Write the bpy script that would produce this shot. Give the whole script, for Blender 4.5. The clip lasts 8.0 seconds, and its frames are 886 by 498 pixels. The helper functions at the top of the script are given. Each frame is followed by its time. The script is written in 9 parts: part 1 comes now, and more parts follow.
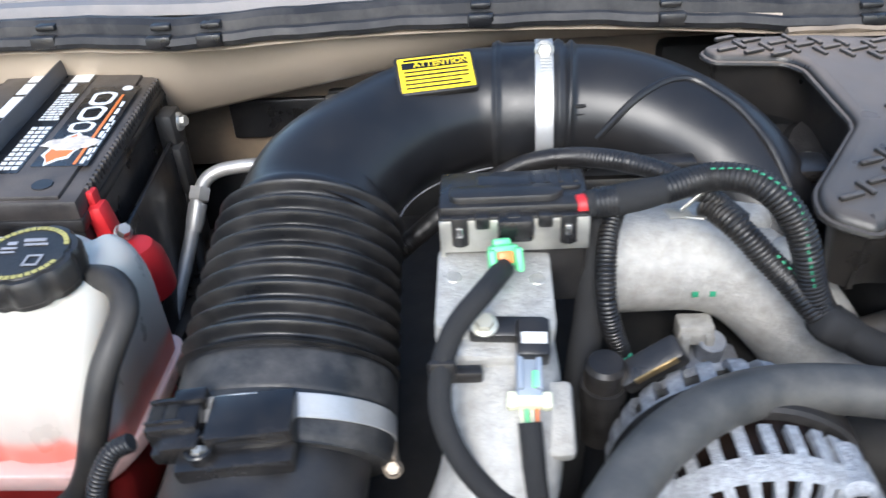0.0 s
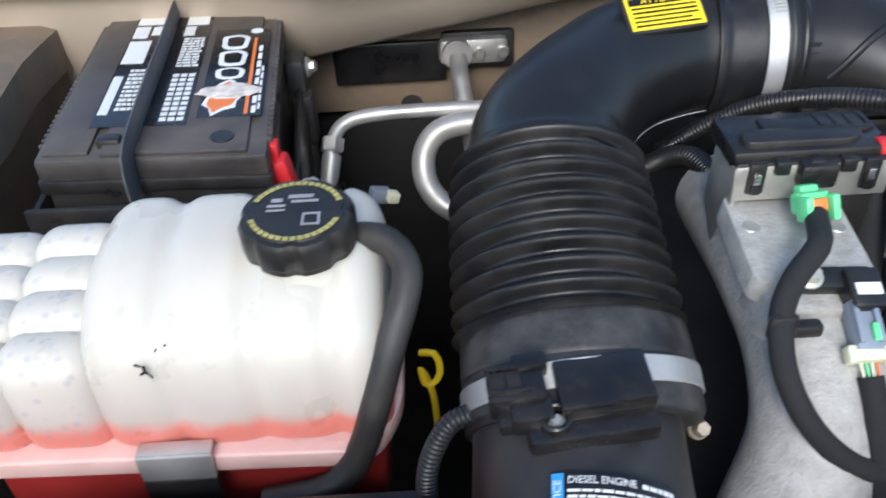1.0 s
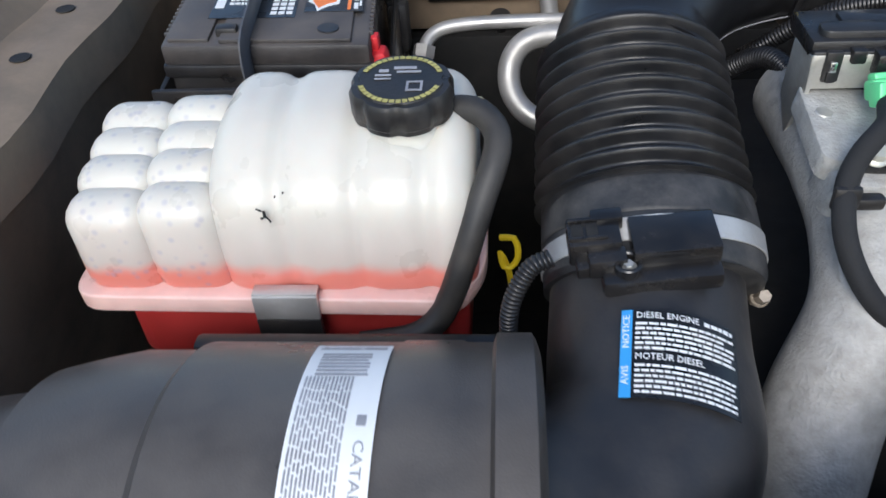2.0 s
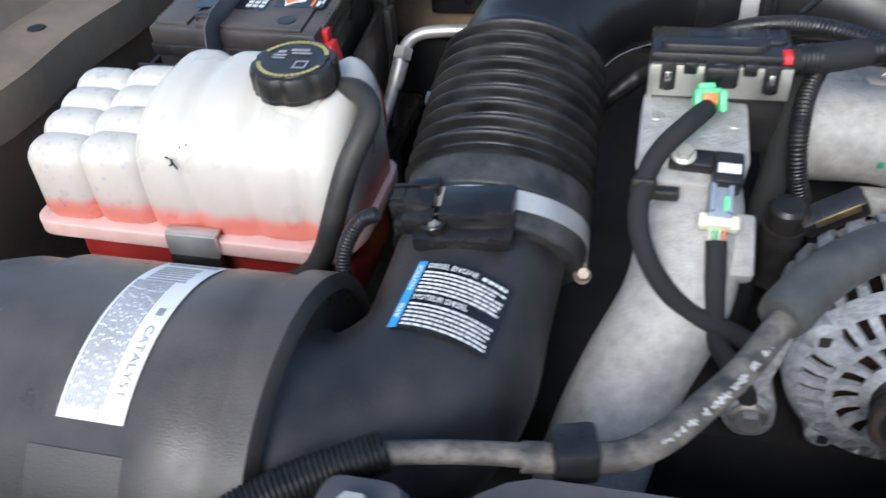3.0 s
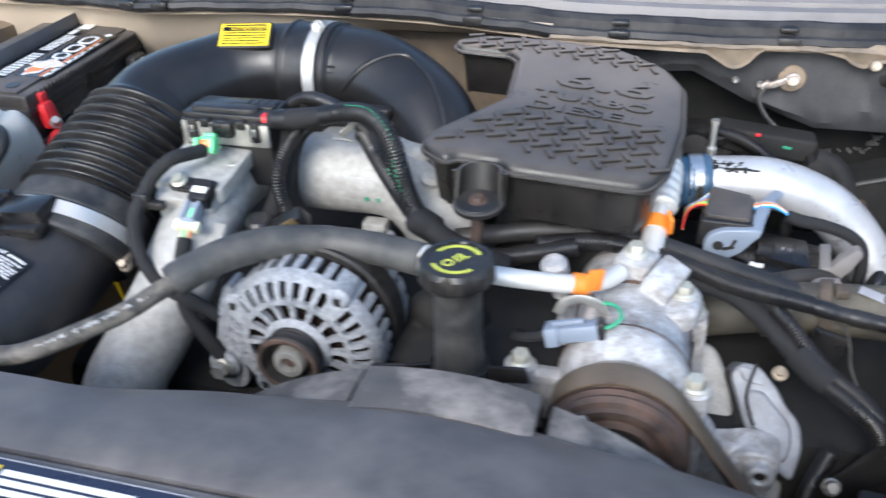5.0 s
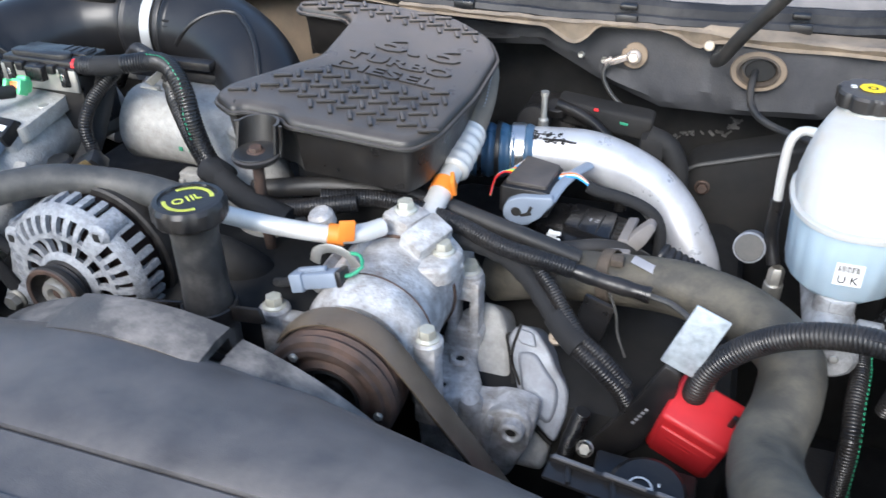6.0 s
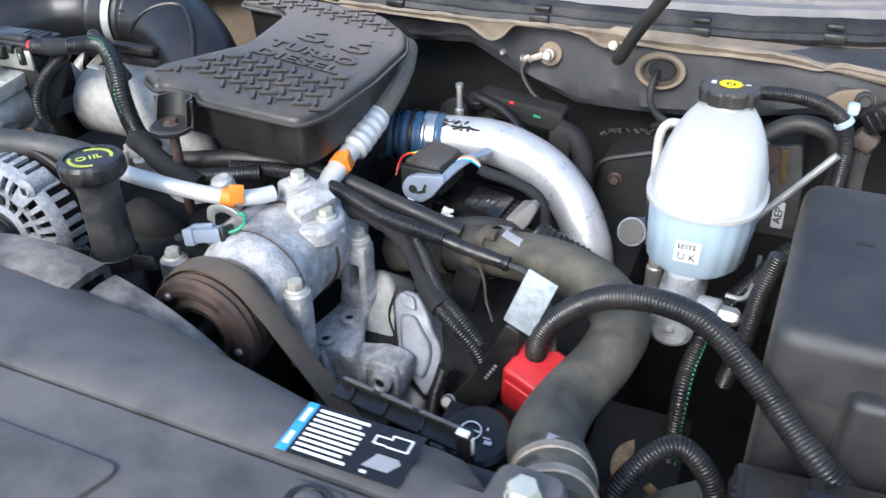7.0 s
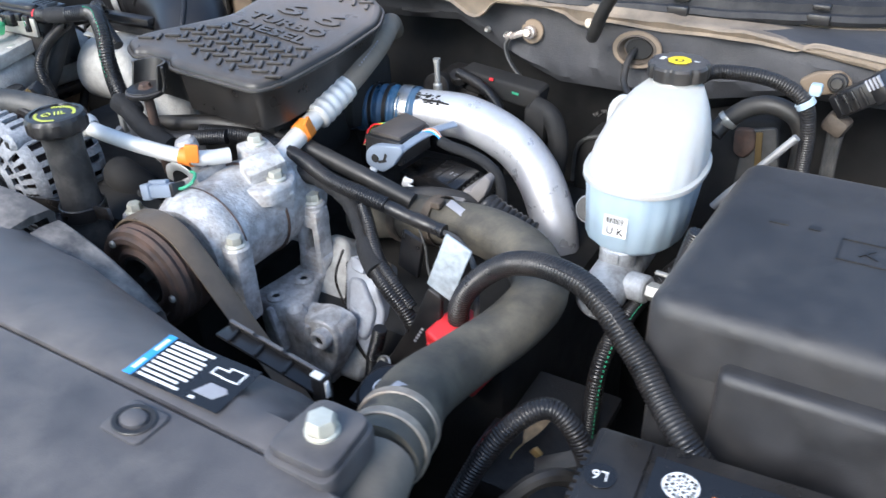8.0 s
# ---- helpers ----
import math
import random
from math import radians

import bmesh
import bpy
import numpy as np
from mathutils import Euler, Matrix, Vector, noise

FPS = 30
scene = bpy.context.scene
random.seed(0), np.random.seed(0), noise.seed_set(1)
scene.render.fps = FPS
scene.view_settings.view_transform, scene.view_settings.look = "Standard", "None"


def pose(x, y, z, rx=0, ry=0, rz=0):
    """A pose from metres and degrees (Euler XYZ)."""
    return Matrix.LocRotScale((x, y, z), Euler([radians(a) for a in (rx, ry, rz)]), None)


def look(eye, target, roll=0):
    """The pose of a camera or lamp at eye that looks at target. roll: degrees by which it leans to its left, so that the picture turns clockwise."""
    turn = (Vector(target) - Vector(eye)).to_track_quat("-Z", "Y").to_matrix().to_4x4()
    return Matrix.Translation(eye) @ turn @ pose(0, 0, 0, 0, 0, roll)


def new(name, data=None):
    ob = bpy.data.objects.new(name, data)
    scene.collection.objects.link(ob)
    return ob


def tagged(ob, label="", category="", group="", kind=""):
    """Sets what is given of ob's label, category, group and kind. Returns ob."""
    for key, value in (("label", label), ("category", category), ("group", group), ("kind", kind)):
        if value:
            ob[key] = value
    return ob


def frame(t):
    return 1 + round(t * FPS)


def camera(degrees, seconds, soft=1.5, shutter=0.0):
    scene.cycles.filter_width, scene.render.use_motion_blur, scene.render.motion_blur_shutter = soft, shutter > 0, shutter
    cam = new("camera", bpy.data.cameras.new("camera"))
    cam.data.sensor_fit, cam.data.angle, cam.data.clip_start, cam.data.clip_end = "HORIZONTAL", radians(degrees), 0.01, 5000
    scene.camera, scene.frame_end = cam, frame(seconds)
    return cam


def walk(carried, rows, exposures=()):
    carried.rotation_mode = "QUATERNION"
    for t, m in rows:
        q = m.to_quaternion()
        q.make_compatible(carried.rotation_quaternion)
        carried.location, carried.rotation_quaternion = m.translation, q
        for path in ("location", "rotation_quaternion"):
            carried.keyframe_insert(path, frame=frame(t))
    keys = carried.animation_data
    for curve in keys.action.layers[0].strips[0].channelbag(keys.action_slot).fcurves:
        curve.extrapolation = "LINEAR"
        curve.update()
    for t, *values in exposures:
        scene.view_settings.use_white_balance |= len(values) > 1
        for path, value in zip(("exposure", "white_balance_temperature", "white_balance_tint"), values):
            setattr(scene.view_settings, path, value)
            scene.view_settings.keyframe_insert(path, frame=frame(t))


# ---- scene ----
cam = camera(57.9, 8.0, shutter=0.4)
PATH = [
    (0, (0.421, 0.437, 1.738), (0.304, 2.103, 0.638), -4.2),
    (0.5, (0.296, 0.456, 1.739), (0.324, 2.094, 0.592), -3.3),
    (1, (0.218, 0.466, 1.73), (0.231, 2.06, 0.523), -2.9),
    (1.5, (0.194, 0.441, 1.723), (0.125, 1.984, 0.453), -3.7),
    (1.7, (0.193, 0.422, 1.719), (0.094, 1.947, 0.429), -4.0),
    (2.8, (0.336, 0.343, 1.72), (-0.043, 1.857, 0.468), -4.4),
    (3, (0.381, 0.334, 1.725), (-0.044, 1.855, 0.499), -4.3),
    (3.5, (0.467, 0.311, 1.753), (-0.01, 1.873, 0.598), -4.7),
    (4, (0.587, 0.247, 1.782), (0.104, 1.864, 0.71), -3.7),
    (4.5, (0.71, 0.207, 1.79), (0.244, 1.836, 0.727), -2.5),
    (5, (0.836, 0.224, 1.778), (0.352, 1.851, 0.72), -2.5),
    (5.2, (0.902, 0.244, 1.773), (0.404, 1.855, 0.699), -2.1),
    (6.3, (1.119, 0.257, 1.756), (0.537, 1.836, 0.674), -0.5),
    (6.5, (1.158, 0.249, 1.755), (0.551, 1.821, 0.677), -0.4),
    (7, (1.262, 0.232, 1.765), (0.573, 1.784, 0.708), -0.8),
    (7.5, (1.334, 0.232, 1.761), (0.557, 1.742, 0.706), -1.8),
    (8, (1.416, 0.274, 1.751), (0.522, 1.71, 0.683), -2.3),
]
walk(cam, [(t, look(eye, target, roll)) for t, eye, target, roll in PATH], [(t, e, 6150, 8) for t, e in ((0, 1.27), (0.5, 1.30), (1, 0.76), (1.5, 0.55), (1.7, 0.57), (2.8, 0.74), (3, 0.80), (3.5, 0.86), (4, 1.02), (4.5, 1.22), (5, 1.24), (6.5, 1.27), (8, 1.42))])

# ---- daylight ----
world = bpy.data.worlds.new("world")
scene.world = world
world.use_nodes = True
wn, wl = world.node_tree.nodes, world.node_tree.links
sky = wn.new("ShaderNodeTexSky")
sky.sky_type, sky.sun_disc = "NISHITA", False
sky.sun_elevation, sky.sun_rotation = radians(37), radians(187)
sky.air_density, sky.dust_density = 1.0, 1.2
wl.new(sky.outputs[0], wn["Background"].inputs[0])
wn["Background"].inputs[1].default_value = 0.15
sun = new("sun", bpy.data.lights.new("sun", "SUN"))
sun.data.energy, sun.data.angle, sun.data.color = 1.7, radians(28), (1.0, 0.95, 0.90)
sun.matrix_world = look((-0.5, -4.0, 3.0), (0, 0, 0))

# ---- shape helpers ----
def rot(x=0, y=0, z=0):
    return Euler((radians(x), radians(y), radians(z))).to_matrix().to_4x4()


def joined(*pieces):
    v, f = [], []
    for pv, pf in pieces:
        n = len(v)
        v += [tuple(p) for p in pv]
        f += [tuple(i + n for i in face) for face in pf]
    return v, f


def moved(piece, m):
    return [tuple(m @ Vector(p)) for p in piece[0]], piece[1]


def part(name, piece, material, parent=None, label="", smooth=35):
    """One mesh object under a thing or a part."""
    me = bpy.data.meshes.new(name)
    me.from_pydata([tuple(p) for p in piece[0]], [], [tuple(f) for f in piece[1]])
    me.validate()
    bm = bmesh.new()
    bm.from_mesh(me)
    bmesh.ops.recalc_face_normals(bm, faces=bm.faces[:])
    bm.to_mesh(me)
    bm.free()
    if smooth:
        me.polygons.foreach_set("use_smooth", [True] * len(me.polygons))
        me.set_sharp_from_angle(angle=radians(smooth))
    me.materials.append(material)
    ob = new(name, me)
    if parent is not None:
        ob.parent = parent
        if parent.type == "EMPTY":
            ob.matrix_parent_inverse = Matrix.Translation(HOME[parent.name]).inverted()
    if label:
        ob["label"] = label
    return ob


HOME = {}


def thing(name, at, label, category, group="", kind="", shift=(0, 0, 0)):
    """An Empty at its base; shift carries the whole thing from where its parts are laid out."""
    ob = new(name)
    HOME[ob.name] = Vector(at)
    ob.location, ob.empty_display_size = Vector(at) + Vector(shift), 0.02
    return tagged(ob, label, category, group, kind)


def solid(name, piece, material, label, category="", group="", kind="", smooth=35, shift=(0, 0, 0)):
    """A thing that is one mesh."""
    ob = part(name, piece, material, None, "", smooth)
    ob.location = shift
    return tagged(ob, label, category, group, kind)


def from_bm(bm):
    bm.verts.ensure_lookup_table()
    out = [tuple(v.co) for v in bm.verts], [tuple(v.index for v in f.verts) for f in bm.faces]
    bm.free()
    return out


def box(c, size, bevel=0.0, m=None, seg=2):
    bm = bmesh.new()
    bmesh.ops.create_cube(bm, size=1.0)
    bmesh.ops.scale(bm, vec=size, verts=bm.verts)
    if bevel:
        bmesh.ops.bevel(bm, geom=bm.edges[:], offset=bevel, segments=seg, profile=0.5, affect="EDGES", clamp_overlap=True)
    bm.verts.index_update()
    mm = Matrix.Translation(c) @ (m if m is not None else Matrix())
    bm.transform(mm)
    return from_bm(bm)


def prism(poly, z0, z1, bevel=0.0, m=None, seg=2, top_only=True):
    """An outline in x, y, raised from z0 to z1."""
    bm = bmesh.new()
    lo = [bm.verts.new((x, y, z0)) for x, y in poly]
    hi = [bm.verts.new((x, y, z1)) for x, y in poly]
    bm.faces.new(lo[::-1])
    top = bm.faces.new(hi)
    for i in range(len(poly)):
        j = (i + 1) % len(poly)
        bm.faces.new((lo[i], lo[j], hi[j], hi[i]))
    bmesh.ops.recalc_face_normals(bm, faces=bm.faces[:])
    if bevel:
        edges = list(top.edges) if top_only else bm.edges[:]
        bmesh.ops.bevel(bm, geom=edges, offset=bevel, segments=seg, profile=0.5, affect="EDGES", clamp_overlap=True)
    if m is not None:
        bm.transform(m)
    bm.verts.index_update()
    return from_bm(bm)


def spline(pts, res=8):
    p = [Vector(q) for q in pts]
    p = [p[0] * 2 - p[1]] + p + [p[-1] * 2 - p[-2]]
    out = []
    for i in range(1, len(p) - 2):
        a, b, c, d = p[i - 1], p[i], p[i + 1], p[i + 2]
        for k in range(res):
            t = k / res
            out.append(0.5 * ((2 * b) + (c - a) * t + (2 * a - 5 * b + 4 * c - d) * t * t + (3 * b - a - 3 * c + d) * t ** 3))
    out.append(p[-2])
    return out


def resample(path, step):
    s = [0.0]
    for a, b in zip(path, path[1:]):
        s.append(s[-1] + (b - a).length)
    n = max(2, int(s[-1] / step) + 1)
    out, k = [], 0
    for i in range(n):
        want = s[-1] * i / (n - 1)
        while k < len(s) - 2 and s[k + 1] < want:
            k += 1
        f = (want - s[k]) / max(1e-9, s[k + 1] - s[k])
        out.append(path[k].lerp(path[k + 1], min(1.0, f)))
    return out, s[-1]


def tube(pts, r, n=14, step=0.006, wide=1.0, up=None, caps=True, res=10, smooth=True, lean=0.0):
    """A bent pipe. r: metres, or a function of the way along it and its length. lean: degrees by which its sections tip about x."""
    path, total = resample(spline(pts, res) if smooth else [Vector(q) for q in pts], step)
    fun = r if callable(r) else (lambda s, t: r)
    tang = [(path[min(i + 1, len(path) - 1)] - path[max(i - 1, 0)]).normalized() for i in range(len(path))]
    if lean:
        tang = [Matrix.Rotation(radians(lean), 3, "X") @ t for t in tang]
    side = Vector(up) if up else Vector((0, 0, 1))
    if abs(side.dot(tang[0])) > 0.95:
        side = Vector((1, 0, 0))
    v, f = [], []
    for i, (p, t) in enumerate(zip(path, tang)):
        side = (side - t * side.dot(t)).normalized()
        other = t.cross(side)
        rr = fun(total * i / (len(path) - 1), total)
        for k in range(n):
            a = 2 * math.pi * k / n
            v.append(tuple(p + side * (math.cos(a) * rr) + other * (math.sin(a) * rr * wide)))
    for i in range(len(path) - 1):
        for k in range(n):
            j = (k + 1) % n
            f.append((i * n + k, i * n + j, (i + 1) * n + j, (i + 1) * n + k))
    if caps:
        f.append(tuple(range(n))[::-1])
        f.append(tuple(range((len(path) - 1) * n, len(path) * n)))
    return v, [face[::-1] for face in f]


def ribbed(base, depth, pitch):
    """The radius of a corrugated hose: rounded ridges with narrow grooves."""
    return lambda s, t: base - 0.62 * depth * (0.5 + 0.5 * math.cos(2 * math.pi * s / pitch)) ** 2.2


def conduit(pts, r, pitch=0.0042, depth=0.0012, n=12):
    pitch *= 0.60
    return tube(pts, ribbed(r, depth, pitch), n, pitch / 5)


def dotted(pts, r, gap=0.0046):
    """A row of short dashes along a curve."""
    path, total = resample(spline(pts, 10), gap)
    return joined(*[tube([tuple(a), tuple(a.lerp(b, 0.5))], r, 5, 0.01, 1.0, None, True, 1, False) for a, b in zip(path, path[1:])])


def axis_matrix(c, axis, twist=0.0):
    z = Vector(axis).normalized()
    x = Vector((0, 0, 1)).cross(z) if abs(z.z) < 0.99 else Vector((1, 0, 0))
    x.normalize()
    y = z.cross(x)
    m = Matrix((x, y, z)).transposed().to_4x4()
    return Matrix.Translation(c) @ m @ Matrix.Rotation(twist, 4, "Z")


def rev(profile, c, axis=(0, 0, 1), n=32, wave=None, twist=0.0):
    """A turned shape from rows of radius and height. wave: a function of the angle that scales the radius."""
    v, f, rows = [], [], []
    for r, h in profile:
        if r < 1e-6:
            rows.append([len(v)])
            v.append((0, 0, h))
        else:
            rows.append(list(range(len(v), len(v) + n)))
            for k in range(n):
                a = 2 * math.pi * k / n
                q = r * (wave(a, h) if wave else 1)
                v.append((q * math.cos(a), q * math.sin(a), h))
    for a, b in zip(rows, rows[1:]):
        for k in range(n):
            j = (k + 1) % n
            if len(a) == 1 and len(b) == 1:
                continue
            if len(a) == 1:
                f.append((a[0], b[j], b[k]))
            elif len(b) == 1:
                f.append((a[k], a[j], b[0]))
            else:
                f.append((a[k], a[j], b[j], b[k]))
    return moved((v, [q[::-1] for q in f]) if profile[0][1] > profile[-1][1] else (v, f), axis_matrix(c, axis, twist))


def disc(c, axis, r, h, bevel=0.001, n=28):
    b = min(bevel, h * 0.4, r * 0.4)
    return rev([(0, 0), (r - b, 0), (r, b), (r, h - b), (r - b, h), (0, h)], c, axis, n)


def ring(c, axis, r_in, r_out, h, bevel=0.0008, n=32):
    b = min(bevel, h * 0.4, (r_out - r_in) * 0.4)
    return rev([(r_in, b), (r_in + b, 0), (r_out - b, 0), (r_out, b), (r_out, h - b), (r_out - b, h), (r_in + b, h), (r_in, h - b), (r_in, b)], c, axis, n)


def hex_bolt(c, axis, r, h, flange=1.35, twist=0.0):
    """A hexagon head on its flange."""
    six = rev([(r, 0), (r, h * 0.8), (r * 0.9, h), (0, h)], c, axis, 6, None, twist)
    low = rev([(r * flange, -h * 0.15), (r * flange, h * 0.12), (r * 1.05, h * 0.3)], c, axis, 18)
    return joined(six, low)


def text(body, size, m, depth=0.0004, align="CENTER", weight=0.0):
    """Letters of the built-in font as a mesh, in the x, y plane of m."""
    cu = bpy.data.curves.new("letters", "FONT")
    cu.body, cu.size, cu.extrude, cu.resolution_u, cu.offset = body, size, depth, 2, weight
    cu.align_x, cu.align_y = align, "CENTER"
    ob = bpy.data.objects.new("letters", cu)
    scene.collection.objects.link(ob)
    dg = bpy.context.evaluated_depsgraph_get()
    me = ob.evaluated_get(dg).to_mesh()
    v = [tuple(m @ p.co) for p in me.vertices]
    f = [tuple(p.vertices) for p in me.polygons]
    ob.evaluated_get(dg).to_mesh_clear()
    bpy.data.objects.remove(ob)
    bpy.data.curves.remove(cu)
    return v, f


def bars(rows, m, depth=0.0003):
    """Thin raised bars: rows of x0, x1, y, height."""
    return joined(*[moved(box(((a + b) / 2, y, depth / 2), (b - a, h, depth)), m) for a, b, y, h in rows])


def text_rows(x0, x1, y0, y1, count, seed, fill=0.62, words=True):
    """Rows of unreadable small print as word-long bars."""
    rnd = random.Random(seed)
    out, pitch = [], (y1 - y0) / count
    for i in range(count):
        y, x = y0 + (i + 0.5) * pitch, x0
        end = x1 - (x1 - x0) * rnd.choice((0, 0, 0.04, 0.12))
        while x < end - 0.0008:
            w = rnd.uniform(0.0022, 0.0075) if words else end - x
            out.append((x, min(end, x + w), y, pitch * fill * rnd.uniform(0.8, 1.0)))
            x += w + 0.0009
    return out


def wrapped(piece, m, radius):
    """Bends a flat piece (x round the curve, y along it) over a cylinder whose top line is m's y axis."""
    out = []
    for x, y, z in piece[0]:
        a = x / radius
        out.append(tuple(m @ Vector((math.sin(a) * (radius + z), y, math.cos(a) * (radius + z) - radius))))
    return out, piece[1]


def sheet(x0, x1, y0, y1, nx, ny, thick=0.0003):
    """A thin flat sheet with enough divisions to be bent."""
    v, f = [], []
    for z in (0.0, thick):
        for j in range(ny + 1):
            for i in range(nx + 1):
                v.append((x0 + (x1 - x0) * i / nx, y0 + (y1 - y0) * j / ny, z))
    w, o = nx + 1, (nx + 1) * (ny + 1)
    for j in range(ny):
        for i in range(nx):
            a = j * w + i
            f += [(a + w, a + w + 1, a + 1, a), (o + a, o + a + 1, o + a + w + 1, o + a + w)]
    for i in range(nx):
        f += [(i, i + 1, o + i + 1, o + i), (ny * w + i + 1, ny * w + i, o + ny * w + i, o + ny * w + i + 1)]
    for j in range(ny):
        f += [((j + 1) * w, j * w, o + j * w, o + (j + 1) * w), (j * w + nx, (j + 1) * w + nx, o + (j + 1) * w + nx, o + j * w + nx)]
    return v, f


def loft(rows, closed_ends=True):
    """A skin over rows of points, each row a closed loop of as many points."""
    n = len(rows[0])
    v = [tuple(p) for row in rows for p in row]
    f = []
    for i in range(len(rows) - 1):
        for k in range(n):
            j = (k + 1) % n
            f.append((i * n + k, i * n + j, (i + 1) * n + j, (i + 1) * n + k))
    if closed_ends:
        f += [tuple(range(n))[::-1], tuple(range((len(rows) - 1) * n, len(rows) * n))]
    return v, f


def polar_plate(profile, count, hole, thick=0.004):
    """A turned plate with windows: rows of radius and height, hole(row, step) for the gaps, count steps round."""
    v, n, m = [], len(profile), count
    for layer in (0.0, thick):
        for i, (r, h) in enumerate(profile):
            a, b = profile[max(i - 1, 0)], profile[min(i + 1, n - 1)]
            d = Vector((b[0] - a[0], b[1] - a[1])).normalized()
            rr, hh = r + d.y * layer, h - d.x * layer
            for k in range(m):
                t = 2 * math.pi * k / m
                v.append((rr * math.cos(t), rr * math.sin(t), hh))
    idx = lambda l, i, k: l * n * m + i * m + k % m
    solid_at = lambda i, k: 0 <= i < n - 1 and not hole(i, k % m)
    f = []
    for i in range(n - 1):
        for k in range(m):
            if not solid_at(i, k):
                continue
            f.append((idx(0, i, k), idx(0, i + 1, k), idx(0, i + 1, k + 1), idx(0, i, k + 1)))
            f.append((idx(1, i, k), idx(1, i, k + 1), idx(1, i + 1, k + 1), idx(1, i + 1, k)))
            for (di, dk), (p, q) in (((-1, 0), ((i, k + 1), (i, k))), ((1, 0), ((i + 1, k), (i + 1, k + 1))), ((0, -1), ((i, k), (i + 1, k))), ((0, 1), ((i + 1, k + 1), (i, k + 1)))):
                if not solid_at(i + di, k + dk):
                    f.append((idx(0, *q), idx(0, *p), idx(1, *p), idx(1, *q)))
    return v, f


def oval(cx, cy, z, a, b, n=108, power=2.0, wave=None):
    out = []
    for k in range(n):
        t = 2 * math.pi * k / n
        c, s = math.cos(t), math.sin(t)
        q = wave(t) if wave else 1.0
        out.append((cx + a * q * math.copysign(abs(c) ** (2 / power), c), cy + b * q * math.copysign(abs(s) ** (2 / power), s), z))
    return out


def rounded(poly, r, n=4):
    """Rounds the corners of an outline."""
    out, m = [], len(poly)
    for i in range(m):
        p, a, b = Vector(poly[i]), Vector(poly[i - 1]), Vector(poly[(i + 1) % m])
        d = min(r, (a - p).length * 0.45, (b - p).length * 0.45)
        s, e = p + (a - p).normalized() * d, p + (b - p).normalized() * d
        for k in range(n + 1):
            t = k / n
            out.append(tuple(s * (1 - t) ** 2 + p * 2 * t * (1 - t) + e * t * t))
    return out


